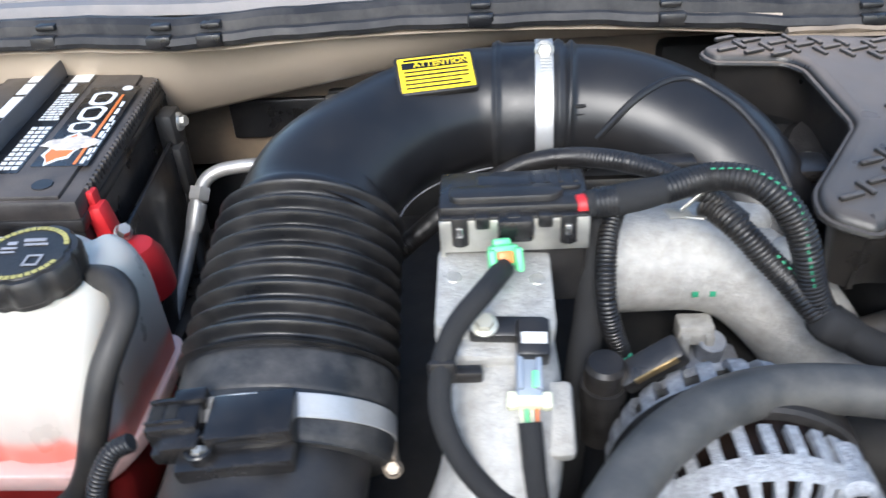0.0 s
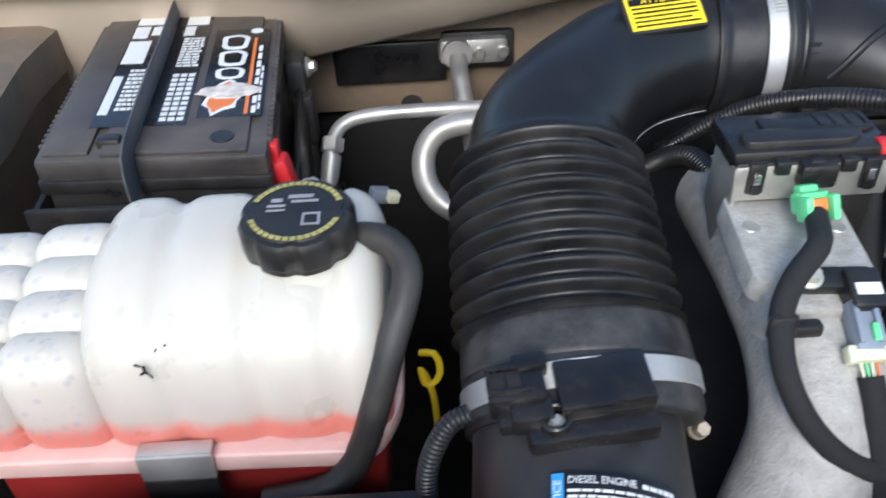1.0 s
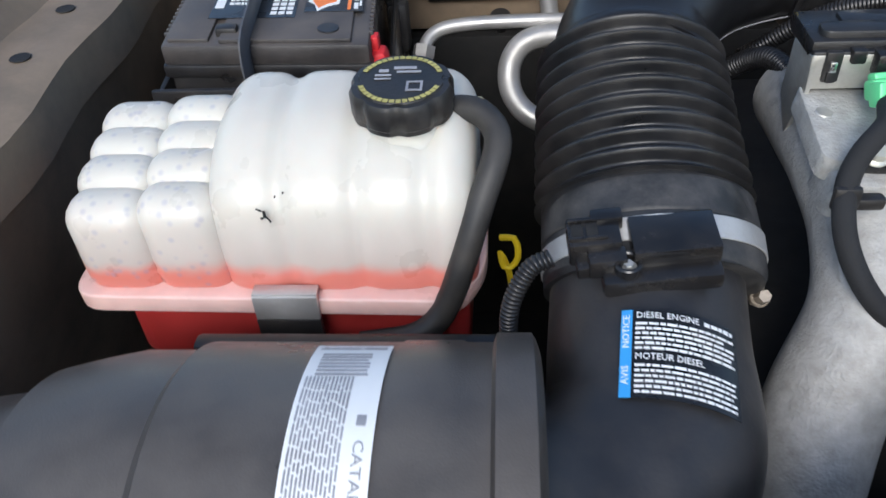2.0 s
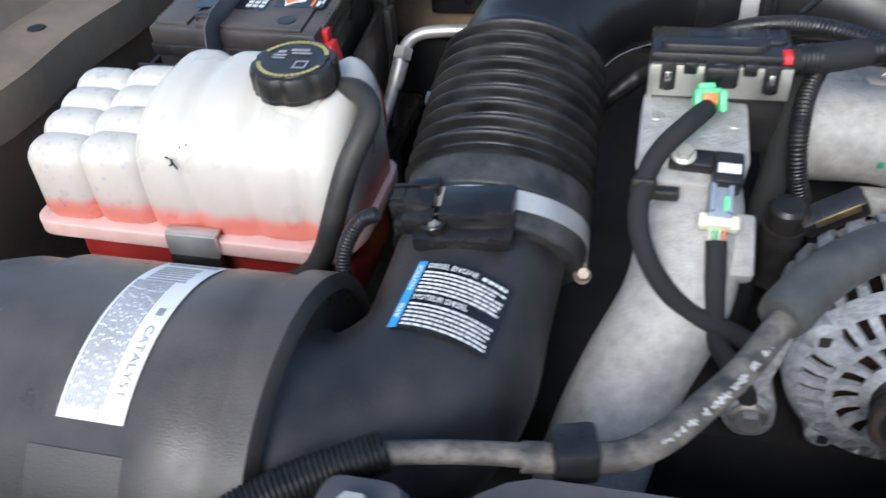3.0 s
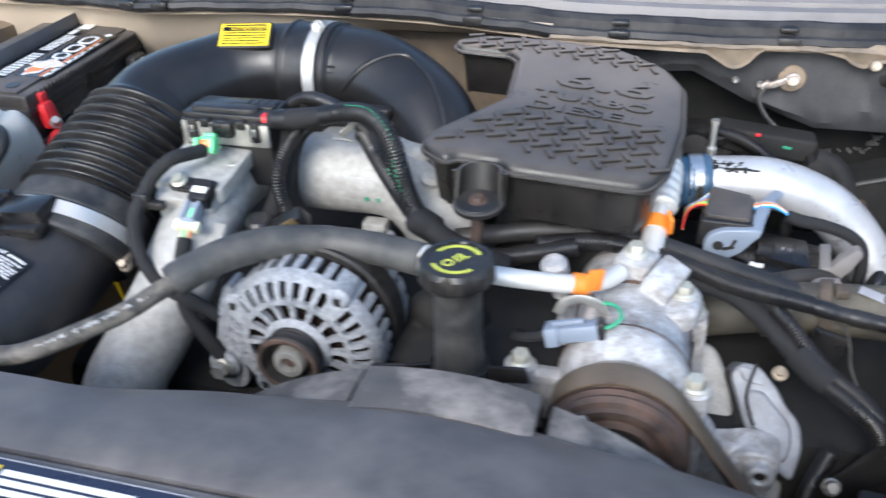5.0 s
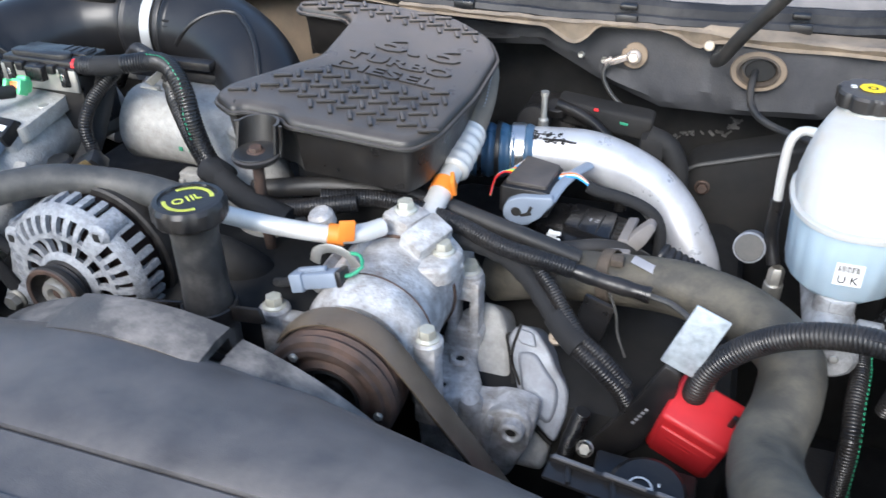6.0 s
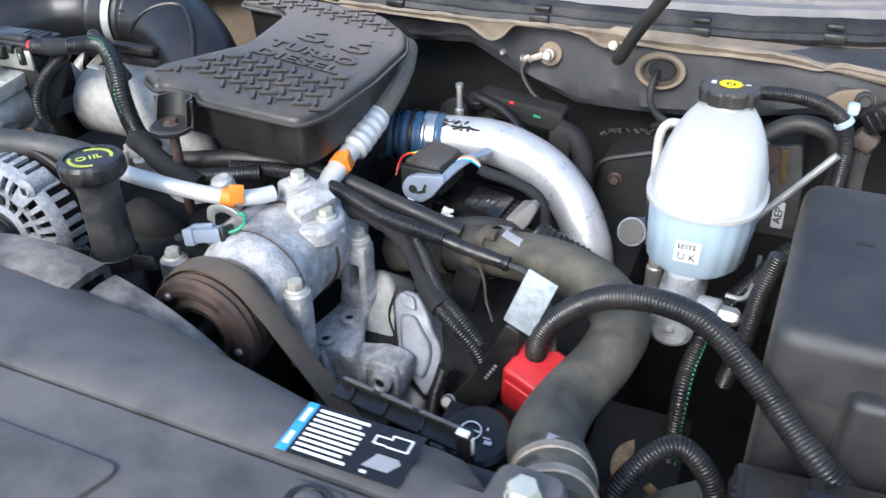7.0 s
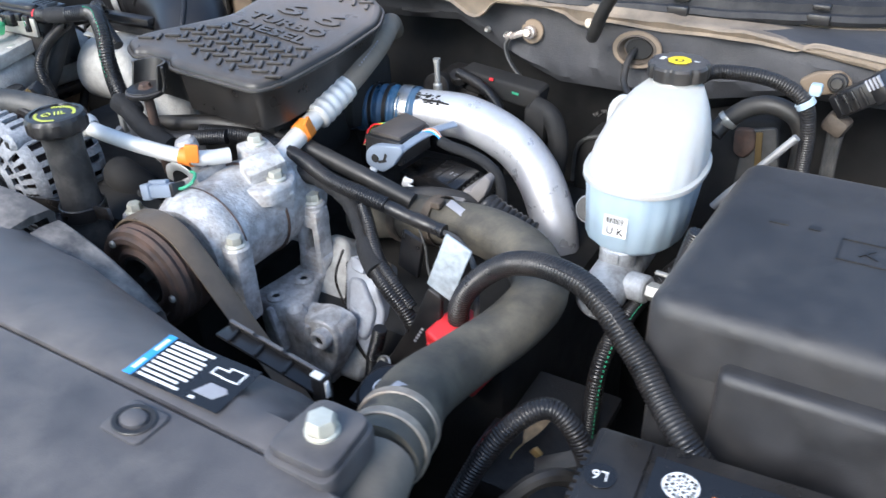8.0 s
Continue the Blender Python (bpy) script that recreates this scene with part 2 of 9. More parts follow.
# ---- materials ----
def material(name, colour, rough=0.5, metal=0.0, vary=0.25, scale=35.0, grain=0.15, grain_scale=420.0, dirt=None, dirt_amount=0.0, dirt_scale=14.0,
             spec=0.5, sss=0.0, dust=0.0, top_sheen_dust=0.0, spread=0.12):
    """A surface with two scales of variation, fine relief and patches of dirt."""
    mat = bpy.data.materials.new(name)
    mat.use_nodes = True
    nt = mat.node_tree
    nodes, link = nt.nodes, nt.links.new
    bsdf = nodes["Principled BSDF"]
    bsdf.inputs["Metallic"].default_value = metal
    bsdf.inputs["Specular IOR Level"].default_value = spec
    if sss:
        bsdf.inputs["Subsurface Weight"].default_value = sss
        bsdf.inputs["Subsurface Radius"].default_value = (0.012, 0.009, 0.008)
        bsdf.inputs["Subsurface Scale"].default_value = 1.6
    if dust:
        bsdf.inputs["Sheen Weight"].default_value, bsdf.inputs["Sheen Roughness"].default_value = dust, 0.28
        bsdf.inputs["Sheen Tint"].default_value = (0.80, 0.68, 0.56, 1)
    co = nodes.new("ShaderNodeTexCoord")
    big = nodes.new("ShaderNodeTexNoise")
    big.inputs["Scale"].default_value, big.inputs["Detail"].default_value = scale, 6
    link(co.outputs["Object"], big.inputs["Vector"])
    fine = nodes.new("ShaderNodeTexNoise")
    fine.inputs["Scale"].default_value, fine.inputs["Detail"].default_value = grain_scale, 3
    link(co.outputs["Object"], fine.inputs["Vector"])
    ramp = nodes.new("ShaderNodeMapRange")
    ramp.inputs["From Min"].default_value, ramp.inputs["From Max"].default_value = 0.3, 0.7
    ramp.inputs["To Min"].default_value, ramp.inputs["To Max"].default_value = 1 - vary, 1 + vary
    link(big.outputs["Fac"], ramp.inputs["Value"])
    mul = nodes.new("ShaderNodeVectorMath")
    mul.operation = "SCALE"
    mul.inputs[0].default_value = colour
    link(ramp.outputs[0], mul.inputs["Scale"])
    out = mul.outputs[0]
    rr = nodes.new("ShaderNodeMapRange")
    rr.inputs["From Min"].default_value, rr.inputs["From Max"].default_value = 0.3, 0.7
    rr.inputs["To Min"].default_value, rr.inputs["To Max"].default_value = max(0.03, rough - spread), min(1, rough + spread)
    link(big.outputs["Fac"], rr.inputs["Value"])
    rough_out = rr.outputs[0]
    if dirt:
        patch = nodes.new("ShaderNodeTexNoise")
        patch.inputs["Scale"].default_value, patch.inputs["Detail"].default_value = dirt_scale, 9
        patch.inputs["Roughness"].default_value = 0.68
        link(co.outputs["Object"], patch.inputs["Vector"])
        cut = nodes.new("ShaderNodeMapRange")
        cut.inputs["From Min"].default_value, cut.inputs["From Max"].default_value = 0.42, 0.72
        cut.inputs["To Min"].default_value, cut.inputs["To Max"].default_value = 0.0, dirt_amount
        link(patch.outputs["Fac"], cut.inputs["Value"])
        mix = nodes.new("ShaderNodeMix")
        mix.data_type = "RGBA"
        link(cut.outputs[0], mix.inputs["Factor"])
        link(out, mix.inputs[6])
        mix.inputs[7].default_value = (*dirt, 1)
        out = mix.outputs[2]
        rmix = nodes.new("ShaderNodeMix")
        link(cut.outputs[0], rmix.inputs["Factor"])
        link(rough_out, rmix.inputs[2])
        rmix.inputs[3].default_value = 0.85
        rough_out = rmix.outputs[0]
        if metal:
            mm = nodes.new("ShaderNodeMix")
            link(cut.outputs[0], mm.inputs["Factor"])
            mm.inputs[2].default_value, mm.inputs[3].default_value = metal, 0.0
            link(mm.outputs[0], bsdf.inputs["Metallic"])
    # Upward faces lightened: reflected light and dust painted into the base colour.
    if top_sheen_dust:
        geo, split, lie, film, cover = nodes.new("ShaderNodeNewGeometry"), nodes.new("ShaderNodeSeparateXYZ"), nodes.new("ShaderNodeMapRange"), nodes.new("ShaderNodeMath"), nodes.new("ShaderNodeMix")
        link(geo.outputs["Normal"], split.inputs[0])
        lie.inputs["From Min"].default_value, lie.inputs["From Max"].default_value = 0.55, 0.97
        lie.inputs["To Max"].default_value = top_sheen_dust
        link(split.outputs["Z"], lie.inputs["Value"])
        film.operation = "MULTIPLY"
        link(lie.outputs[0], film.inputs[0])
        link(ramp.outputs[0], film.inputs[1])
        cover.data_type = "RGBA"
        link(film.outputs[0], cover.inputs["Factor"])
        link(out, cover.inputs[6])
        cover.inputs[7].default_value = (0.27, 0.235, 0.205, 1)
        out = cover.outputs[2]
    link(out, bsdf.inputs["Base Color"])
    link(rough_out, bsdf.inputs["Roughness"])
    if grain:
        bump = nodes.new("ShaderNodeBump")
        bump.inputs["Strength"].default_value, bump.inputs["Distance"].default_value = grain, 0.0012
        link(fine.outputs["Fac"], bump.inputs["Height"])
        link(bump.outputs[0], bsdf.inputs["Normal"])
    return mat


def back_sheen_dust(mat):
    """A brown film rising towards the cowl: reflected sheen and dust painted into the colour."""
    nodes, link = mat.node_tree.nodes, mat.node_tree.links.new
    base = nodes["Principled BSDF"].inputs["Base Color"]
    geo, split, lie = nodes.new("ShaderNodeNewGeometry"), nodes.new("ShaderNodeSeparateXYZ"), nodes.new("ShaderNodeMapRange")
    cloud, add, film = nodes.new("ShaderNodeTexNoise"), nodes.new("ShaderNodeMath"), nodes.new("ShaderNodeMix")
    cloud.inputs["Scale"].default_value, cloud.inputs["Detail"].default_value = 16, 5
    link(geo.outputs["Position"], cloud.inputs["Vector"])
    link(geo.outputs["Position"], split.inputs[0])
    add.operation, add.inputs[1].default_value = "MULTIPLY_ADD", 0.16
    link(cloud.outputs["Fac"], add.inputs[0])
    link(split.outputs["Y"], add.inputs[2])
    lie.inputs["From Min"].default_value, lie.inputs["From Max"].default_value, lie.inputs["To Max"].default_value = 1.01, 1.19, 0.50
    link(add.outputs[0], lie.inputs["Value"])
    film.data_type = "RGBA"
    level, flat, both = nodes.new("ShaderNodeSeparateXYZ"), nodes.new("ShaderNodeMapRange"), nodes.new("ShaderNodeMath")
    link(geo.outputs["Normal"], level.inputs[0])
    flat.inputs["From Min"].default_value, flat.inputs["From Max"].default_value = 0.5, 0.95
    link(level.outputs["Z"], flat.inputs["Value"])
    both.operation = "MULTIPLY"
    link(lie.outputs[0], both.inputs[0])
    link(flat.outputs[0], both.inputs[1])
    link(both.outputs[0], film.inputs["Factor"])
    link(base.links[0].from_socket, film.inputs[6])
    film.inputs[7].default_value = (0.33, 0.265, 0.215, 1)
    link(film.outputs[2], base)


DUST = (0.21, 0.17, 0.13)
BLACK = material("black_plastic", (0.012, 0.012, 0.013), 0.34, dust=0.02, dirt=DUST, dirt_amount=0.12, dirt_scale=22)
SATIN = material("satin_black_plastic", (0.011, 0.011, 0.012), 0.33, grain=0.03, vary=0.1, spread=0.05, spec=0.45, dirt=DUST, dirt_amount=0.05)
COVER = material("grained_black_cover", (0.015, 0.014, 0.0135), 0.36, grain=0.22, grain_scale=900, spec=0.5, dust=0.05, top_sheen_dust=0.25, dirt=DUST, dirt_amount=0.08)
back_sheen_dust(COVER)
LID = material("dusty_battery_lid", (0.036, 0.032, 0.030), 0.45, grain=0.2, dust=0.05, top_sheen_dust=0.16, dirt=(0.22, 0.18, 0.15), dirt_amount=0.24, dirt_scale=24)
STRAP = material("grey_rubber_strap", (0.085, 0.088, 0.095), 0.5, grain=0.1, dirt=DUST, dirt_amount=0.2)
PANEL = material("grey_black_panel", (0.047, 0.046, 0.051), 0.42, dust=0.08, top_sheen_dust=0.16, grain=0.25, grain_scale=1200, dirt=(0.30, 0.27, 0.24), dirt_amount=0.40, dirt_scale=9)
RUBBER = material("black_rubber", (0.020, 0.020, 0.020), 0.5, grain=0.1, dirt=DUST, dirt_amount=0.18)
BELLOW = material("bellows_rubber", (0.011, 0.011, 0.012), 0.38, grain=0.08, dirt=(0.18, 0.16, 0.14), dirt_amount=0.16, dirt_scale=25)
LOOM = material("loom_plastic", (0.011, 0.011, 0.012), 0.34, grain=0.05, dirt=DUST, dirt_amount=0.12)
TAPE = material("cloth_tape", (0.014, 0.014, 0.015), 0.8, grain=0.7, grain_scale=1500, vary=0.2)
# Grime and dark parts; on deep surfaces it also carries painted shade.
DARK = material("dark_grime_and_shade", (0.008, 0.008, 0.008), 0.8, dirt=(0.035, 0.03, 0.025), dirt_amount=0.5)
GREY_HOSE = material("weathered_hose", (0.072, 0.065, 0.052), 0.58, grain=0.4, scale=30, vary=0.35, dirt=(0.20, 0.175, 0.125), dirt_amount=0.70, dirt_scale=26)
AC_HOSE = material("grey_black_hose", (0.050, 0.050, 0.049), 0.55, grain=0.15, dust=0.04, dirt=(0.24, 0.22, 0.19), dirt_amount=0.26, dirt_scale=30)
WORN_HOSE = material("worn_scuffed_hose", (0.062, 0.057, 0.052), 0.6, vary=0.4, scale=60, grain=0.4, dirt=(0.27, 0.235, 0.19), dirt_amount=0.8, dirt_scale=70)
OLD_HOSE = material("brown_grey_hose", (0.16, 0.135, 0.105), 0.75, grain=0.2, dirt=(0.3, 0.25, 0.2), dirt_amount=0.5)
CAST = material("cast_aluminium", (0.58, 0.575, 0.57), 0.50, 0.35, vary=0.24, scale=75, grain=0.9, grain_scale=330, dirt=(0.22, 0.185, 0.155), dirt_amount=0.95, dirt_scale=62)
GREY_CAST = material("grey_cast_metal", (0.34, 0.36, 0.40), 0.5, 0.3, vary=0.14, scale=50, grain=0.5, grain_scale=600, dirt=(0.16, 0.14, 0.12), dirt_amount=0.6, dirt_scale=34)
MID_CAST = material("weathered_cast_bracket", (0.47, 0.48, 0.49), 0.5, 0.35, vary=0.2, scale=60, grain=0.7, grain_scale=600, dirt=(0.11, 0.095, 0.08), dirt_amount=0.8, dirt_scale=55)
BLASTED = material("rough_cast_alternator", (0.34, 0.352, 0.37), 0.6, 0.25, vary=0.28, scale=260, grain=1.0, grain_scale=600, dirt=(0.15, 0.15, 0.16), dirt_amount=0.6, dirt_scale=150)
PALE_CAST = material("pale_cast_pipe", (0.41, 0.40, 0.375), 0.58, 0.15, vary=0.16, scale=110, grain=0.75, grain_scale=430, dirt=(0.24, 0.22, 0.185), dirt_amount=0.5, dirt_scale=95)
PIPE_AL = material("bare_aluminium_pipe", (0.74, 0.73, 0.70), 0.42, 0.35, vary=0.1, grain=0.1, dirt=(0.4, 0.35, 0.28), dirt_amount=0.3)
CHARGE = material("silver_painted_pipe", (0.62, 0.62, 0.63), 0.33, 0.5, vary=0.06, grain=0.25, grain_scale=900, dirt=(0.25, 0.23, 0.22), dirt_amount=0.25, dirt_scale=40)
DULL_AL = material("dull_aluminium_line", (0.46, 0.45, 0.43), 0.42, 0.65, vary=0.15, grain=0.1, dirt=(0.25, 0.21, 0.16), dirt_amount=0.4)
BAND = material("satin_clamp_band", (0.60, 0.595, 0.58), 0.48, 0.75, vary=0.08, grain=0.08, dirt=(0.32, 0.28, 0.23), dirt_amount=0.3, dirt_scale=60)
TARNISH = material("tarnished_spring_steel", (0.46, 0.39, 0.31), 0.45, 0.7, vary=0.25, scale=90, dirt=(0.16, 0.12, 0.09), dirt_amount=0.6, dirt_scale=60)
STEEL = material("stainless_steel", (0.72, 0.71, 0.69), 0.25, 0.95, vary=0.06, grain=0.05)
ZINC = material("zinc_plate", (0.55, 0.54, 0.50), 0.4, 0.8, vary=0.15, dirt=(0.25, 0.2, 0.13), dirt_amount=0.3, dirt_scale=80)
BOLT = material("pale_bolt", (0.62, 0.61, 0.52), 0.4, 0.5, vary=0.1, dirt=(0.35, 0.3, 0.22), dirt_amount=0.3, dirt_scale=90)
RUST = material("rusty_steel", (0.085, 0.062, 0.052), 0.65, 0.5, vary=0.3, scale=60, grain=0.5, dirt=(0.16, 0.085, 0.055), dirt_amount=0.6, dirt_scale=45)
OLD_RUBBER = material("brown_aged_rubber", (0.06, 0.046, 0.034), 0.7, grain=0.2, dirt=(0.25, 0.2, 0.15), dirt_amount=0.4, dirt_scale=40)
BELT = material("belt_rubber", (0.12, 0.090, 0.062), 0.33, grain=0.2, dirt=(0.2, 0.16, 0.11), dirt_amount=0.3)
TAN = material("tan_paint", (0.45, 0.368, 0.280), 0.35, 0.10, vary=0.06, scale=9, grain=0.02, dirt=(0.36, 0.30, 0.23), dirt_amount=0.35, dirt_scale=6)
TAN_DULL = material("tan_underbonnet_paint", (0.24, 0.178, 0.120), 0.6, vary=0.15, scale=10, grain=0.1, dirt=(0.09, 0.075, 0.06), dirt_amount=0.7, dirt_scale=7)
PAD = material("firewall_mat", (0.040, 0.040, 0.043), 0.72, vary=0.22, scale=12, grain=0.5, dirt=(0.16, 0.15, 0.145), dirt_amount=0.30, dirt_scale=11)
FLANGE_TAN = material("dirty_tan_flange", (0.26, 0.205, 0.148), 0.55, vary=0.2, scale=25, grain=0.15, dirt=(0.10, 0.082, 0.066), dirt_amount=0.7, dirt_scale=24)
STREAK = material("pale_dust_streak", (0.20, 0.19, 0.18), 0.85, vary=0.5, scale=60, grain=0.5, dirt=(0.04, 0.04, 0.042), dirt_amount=0.9, dirt_scale=55)
GALV = material("galvanised_tab", (0.44, 0.49, 0.52), 0.5, 0.35, vary=0.22, scale=150, grain=0.3, dirt=(0.62, 0.66, 0.68), dirt_amount=0.5, dirt_scale=110)
SEAL = material("weatherstrip_rubber", (0.022, 0.022, 0.024), 0.55, spec=0.3, grain=0.08, dirt=(0.25, 0.23, 0.21), dirt_amount=0.2, dirt_scale=20)
COWL = material("grey_cowl_plastic", (0.20, 0.187, 0.182), 0.55, vary=0.15, grain=0.2, dirt=(0.32, 0.28, 0.24), dirt_amount=0.4)
MILK = material("milky_plastic", (0.86, 0.86, 0.80), 0.36, vary=0.04, grain=0.02, sss=0.5, dirt=(0.66, 0.60, 0.44), dirt_amount=0.18, dirt_scale=12)
BRAKE_WHITE = material("white_nylon", (0.50, 0.50, 0.485), 0.42, vary=0.03, grain=0.05, sss=0.3, dirt=(0.44, 0.36, 0.25), dirt_amount=0.40, dirt_scale=34)
BRAKE_BLUE = material("fluid_tinted_nylon", (0.41, 0.51, 0.58), 0.42, vary=0.05, grain=0.05, sss=0.3)
FLANGE = material("pink_white_seam", (0.78, 0.52, 0.47), 0.36, vary=0.12, scale=30, grain=0.02, sss=0.3)
RED_FLUID = material("red_fluid_plastic", (0.34, 0.028, 0.026), 0.4, vary=0.15, grain=0.02, sss=0.2)
RED = material("red_plastic", (0.62, 0.025, 0.03), 0.4, vary=0.08, grain=0.05, dirt=(0.3, 0.03, 0.03), dirt_amount=0.3)
ORANGE = material("orange_tag", (0.85, 0.25, 0.03), 0.6, vary=0.1, grain=0.05)
GREEN = material("green_connector", (0.16, 0.72, 0.30), 0.4, vary=0.05, grain=0.02)
GREEN_LINE = material("green_stripe", (0.04, 0.30, 0.16), 0.5, grain=0)
BLUE_GREY = material("blue_grey_connector", (0.22, 0.26, 0.32), 0.45, vary=0.06, grain=0.02)
CREAM = material("cream_connector", (0.72, 0.72, 0.52), 0.45, vary=0.05, grain=0.02)
BLUE_HOSE = material("blue_silicone", (0.030, 0.095, 0.18), 0.3, grain=0.03, dirt=DUST, dirt_amount=0.3)
STATOR = material("dark_laminated_steel", (0.035, 0.032, 0.030), 0.55, 0.4, vary=0.3, scale=120, grain=0.3)
GLOSS = material("glossy_black_plastic", (0.009, 0.009, 0.010), 0.22, grain=0.04, vary=0.1, spread=0.06, dirt=DUST, dirt_amount=0.08, dirt_scale=40)
CUFF = material("dusty_rubber_cuff", (0.022, 0.022, 0.0225), 0.5, grain=0.2, dirt=(0.24, 0.22, 0.20), dirt_amount=0.30, dirt_scale=34)
TUBE = material("dusty_black_tube", (0.020, 0.020, 0.022), 0.46, grain=0.12, dust=0.05, dirt=DUST, dirt_amount=0.10, dirt_scale=26)
# Brown reflection on the canister's top put into the colour, with some dust.
CAN = material("grained_black_canister", (0.020, 0.0195, 0.0195), 0.36, grain=0.18, grain_scale=900, dust=0.06, top_sheen_dust=0.22, dirt=(0.22, 0.17, 0.13), dirt_amount=0.16, dirt_scale=9)
SHROUD = material("dusty_scuffed_shroud", (0.045, 0.043, 0.042), 0.55, vary=0.3, grain=0.3, top_sheen_dust=0.18, dirt=(0.38, 0.34, 0.30), dirt_amount=0.85, dirt_scale=26)
FUSE = material("grained_black_box", (0.028, 0.028, 0.030), 0.42, dust=0.12, grain=0.35, grain_scale=1400, dirt=(0.2, 0.18, 0.16), dirt_amount=0.10)
YELLOW = material("yellow_label", (0.90, 0.66, 0.02), 0.45, vary=0.03, grain=0)
WHITE = material("white_print", (0.82, 0.82, 0.80), 0.5, vary=0.03, grain=0)
PAPER = material("torn_paper", (0.70, 0.62, 0.54), 0.7, vary=0.3, scale=140, grain=0.2)
BLUE = material("blue_print", (0.05, 0.33, 0.72), 0.45, vary=0.05, grain=0)
INK = material("black_label", (0.012, 0.012, 0.013), 0.25, vary=0.05, grain=0)
LABEL_BLUE = material("dark_blue_label", (0.018, 0.022, 0.045), 0.3, vary=0.08, grain=0)
WORN_PRINT = material("worn_white_print", (0.52, 0.51, 0.49), 0.6, vary=0.3, scale=200, grain=0)
GREY_INK = material("grey_print", (0.30, 0.30, 0.32), 0.5, grain=0)
FOIL = material("scuffed_foil", (0.60, 0.52, 0.46), 0.3, 0.6, vary=0.2, scale=90, grain=0.1)
LEAF = material("dry_leaf", (0.42, 0.29, 0.16), 0.8, vary=0.3, scale=120, grain=0.3)
BRASS = material("brass_fitting", (0.42, 0.30, 0.14), 0.4, 0.8, vary=0.2)
COPPER = material("copper_winding", (0.022, 0.013, 0.010), 0.5, 0.6, vary=0.3, scale=120)
PRINT_OR = material("orange_print", (0.85, 0.22, 0.05), 0.4, vary=0.05, grain=0)
YELLOW_PRINT = material("yellow_green_print", (0.62, 0.66, 0.10), 0.5, vary=0.1, grain=0)
DIM_PRINT = material("faded_print", (0.40, 0.36, 0.12), 0.6, vary=0.2, grain=0)
GROUND = material("gravel_ground", (0.20, 0.185, 0.165), 0.9, vary=0.3, scale=6, grain=0.8, grain_scale=60, dirt=(0.2, 0.18, 0.15), dirt_amount=0.6, dirt_scale=3)
GLASS_DARK = material("windscreen_tint", (0.02, 0.025, 0.028), 0.06, vary=0.02, grain=0, spread=0.02)


def tank_material():
    """Milky plastic through which the pink coolant shows up to its level."""
    mat = material("coolant_tank_plastic", (0.615, 0.58, 0.508), 0.34, vary=0.05, scale=22, grain=0.02, sss=0.4)
    nt = mat.node_tree
    nodes, link = nt.nodes, nt.links.new
    bsdf = nodes["Principled BSDF"]
    src = bsdf.inputs["Base Color"].links[0].from_socket
    co, sep, big, add = nodes.new("ShaderNodeTexCoord"), nodes.new("ShaderNodeSeparateXYZ"), nodes.new("ShaderNodeTexNoise"), nodes.new("ShaderNodeMath")
    link(co.outputs["Object"], sep.inputs[0])
    big.inputs["Scale"].default_value = 45
    link(co.outputs["Object"], big.inputs["Vector"])
    add.operation = "MULTIPLY_ADD"
    link(big.outputs["Fac"], add.inputs[0])
    add.inputs[1].default_value = 0.012
    link(sep.outputs["Z"], add.inputs[2])
    rng = nodes.new("ShaderNodeMapRange")
    rng.interpolation_type = "SMOOTHSTEP"
    rng.inputs["From Min"].default_value, rng.inputs["From Max"].default_value = FLUID_Z + 0.004, FLUID_Z + 0.017
    rng.inputs["To Min"].default_value, rng.inputs["To Max"].default_value = 0.78, 0.0
    link(add.outputs[0], rng.inputs["Value"])
    mix = nodes.new("ShaderNodeMix")
    mix.data_type = "RGBA"
    link(rng.outputs[0], mix.inputs["Factor"])
    link(src, mix.inputs[6])
    mix.inputs[7].default_value = (0.80, 0.16, 0.11, 1)
    haze, film = nodes.new("ShaderNodeMapRange"), nodes.new("ShaderNodeMix")
    haze.inputs["From Min"].default_value, haze.inputs["From Max"].default_value = FLUID_Z + 0.008, FLUID_Z + 0.060
    haze.inputs["To Min"].default_value, haze.inputs["To Max"].default_value = 0.36, 0.0
    link(add.outputs[0], haze.inputs["Value"])
    film.data_type = "RGBA"
    link(haze.outputs[0], film.inputs["Factor"])
    link(src, film.inputs[6])
    film.inputs[7].default_value = (0.60, 0.44, 0.42, 1)
    link(film.outputs[2], mix.inputs[6])
    dots, near, low, both, tint = nodes.new("ShaderNodeTexVoronoi"), nodes.new("ShaderNodeMapRange"), nodes.new("ShaderNodeMapRange"), nodes.new("ShaderNodeMath"), nodes.new("ShaderNodeMix")
    dots.inputs["Scale"].default_value = 120
    link(co.outputs["Object"], dots.inputs["Vector"])
    for node, src_out, a, b, top in ((near, dots.outputs["Distance"], 0.12, 0.34, 0.42), (low, sep.outputs["X"], 0.008, 0.016, 1.0)):
        node.inputs["From Min"].default_value, node.inputs["From Max"].default_value = a, b
        node.inputs["To Min"].default_value, node.inputs["To Max"].default_value = top, 0.0
        link(src_out, node.inputs["Value"])
    both.operation = "MULTIPLY"
    link(near.outputs[0], both.inputs[0])
    link(low.outputs[0], both.inputs[1])
    tint.data_type = "RGBA"
    link(both.outputs[0], tint.inputs["Factor"])
    link(mix.outputs[2], tint.inputs[6])
    tint.inputs[7].default_value = (0.33, 0.33, 0.43, 1)
    link(tint.outputs[2], bsdf.inputs["Base Color"])
    return mat


FLUID_Z = 1.374
TANK = tank_material()

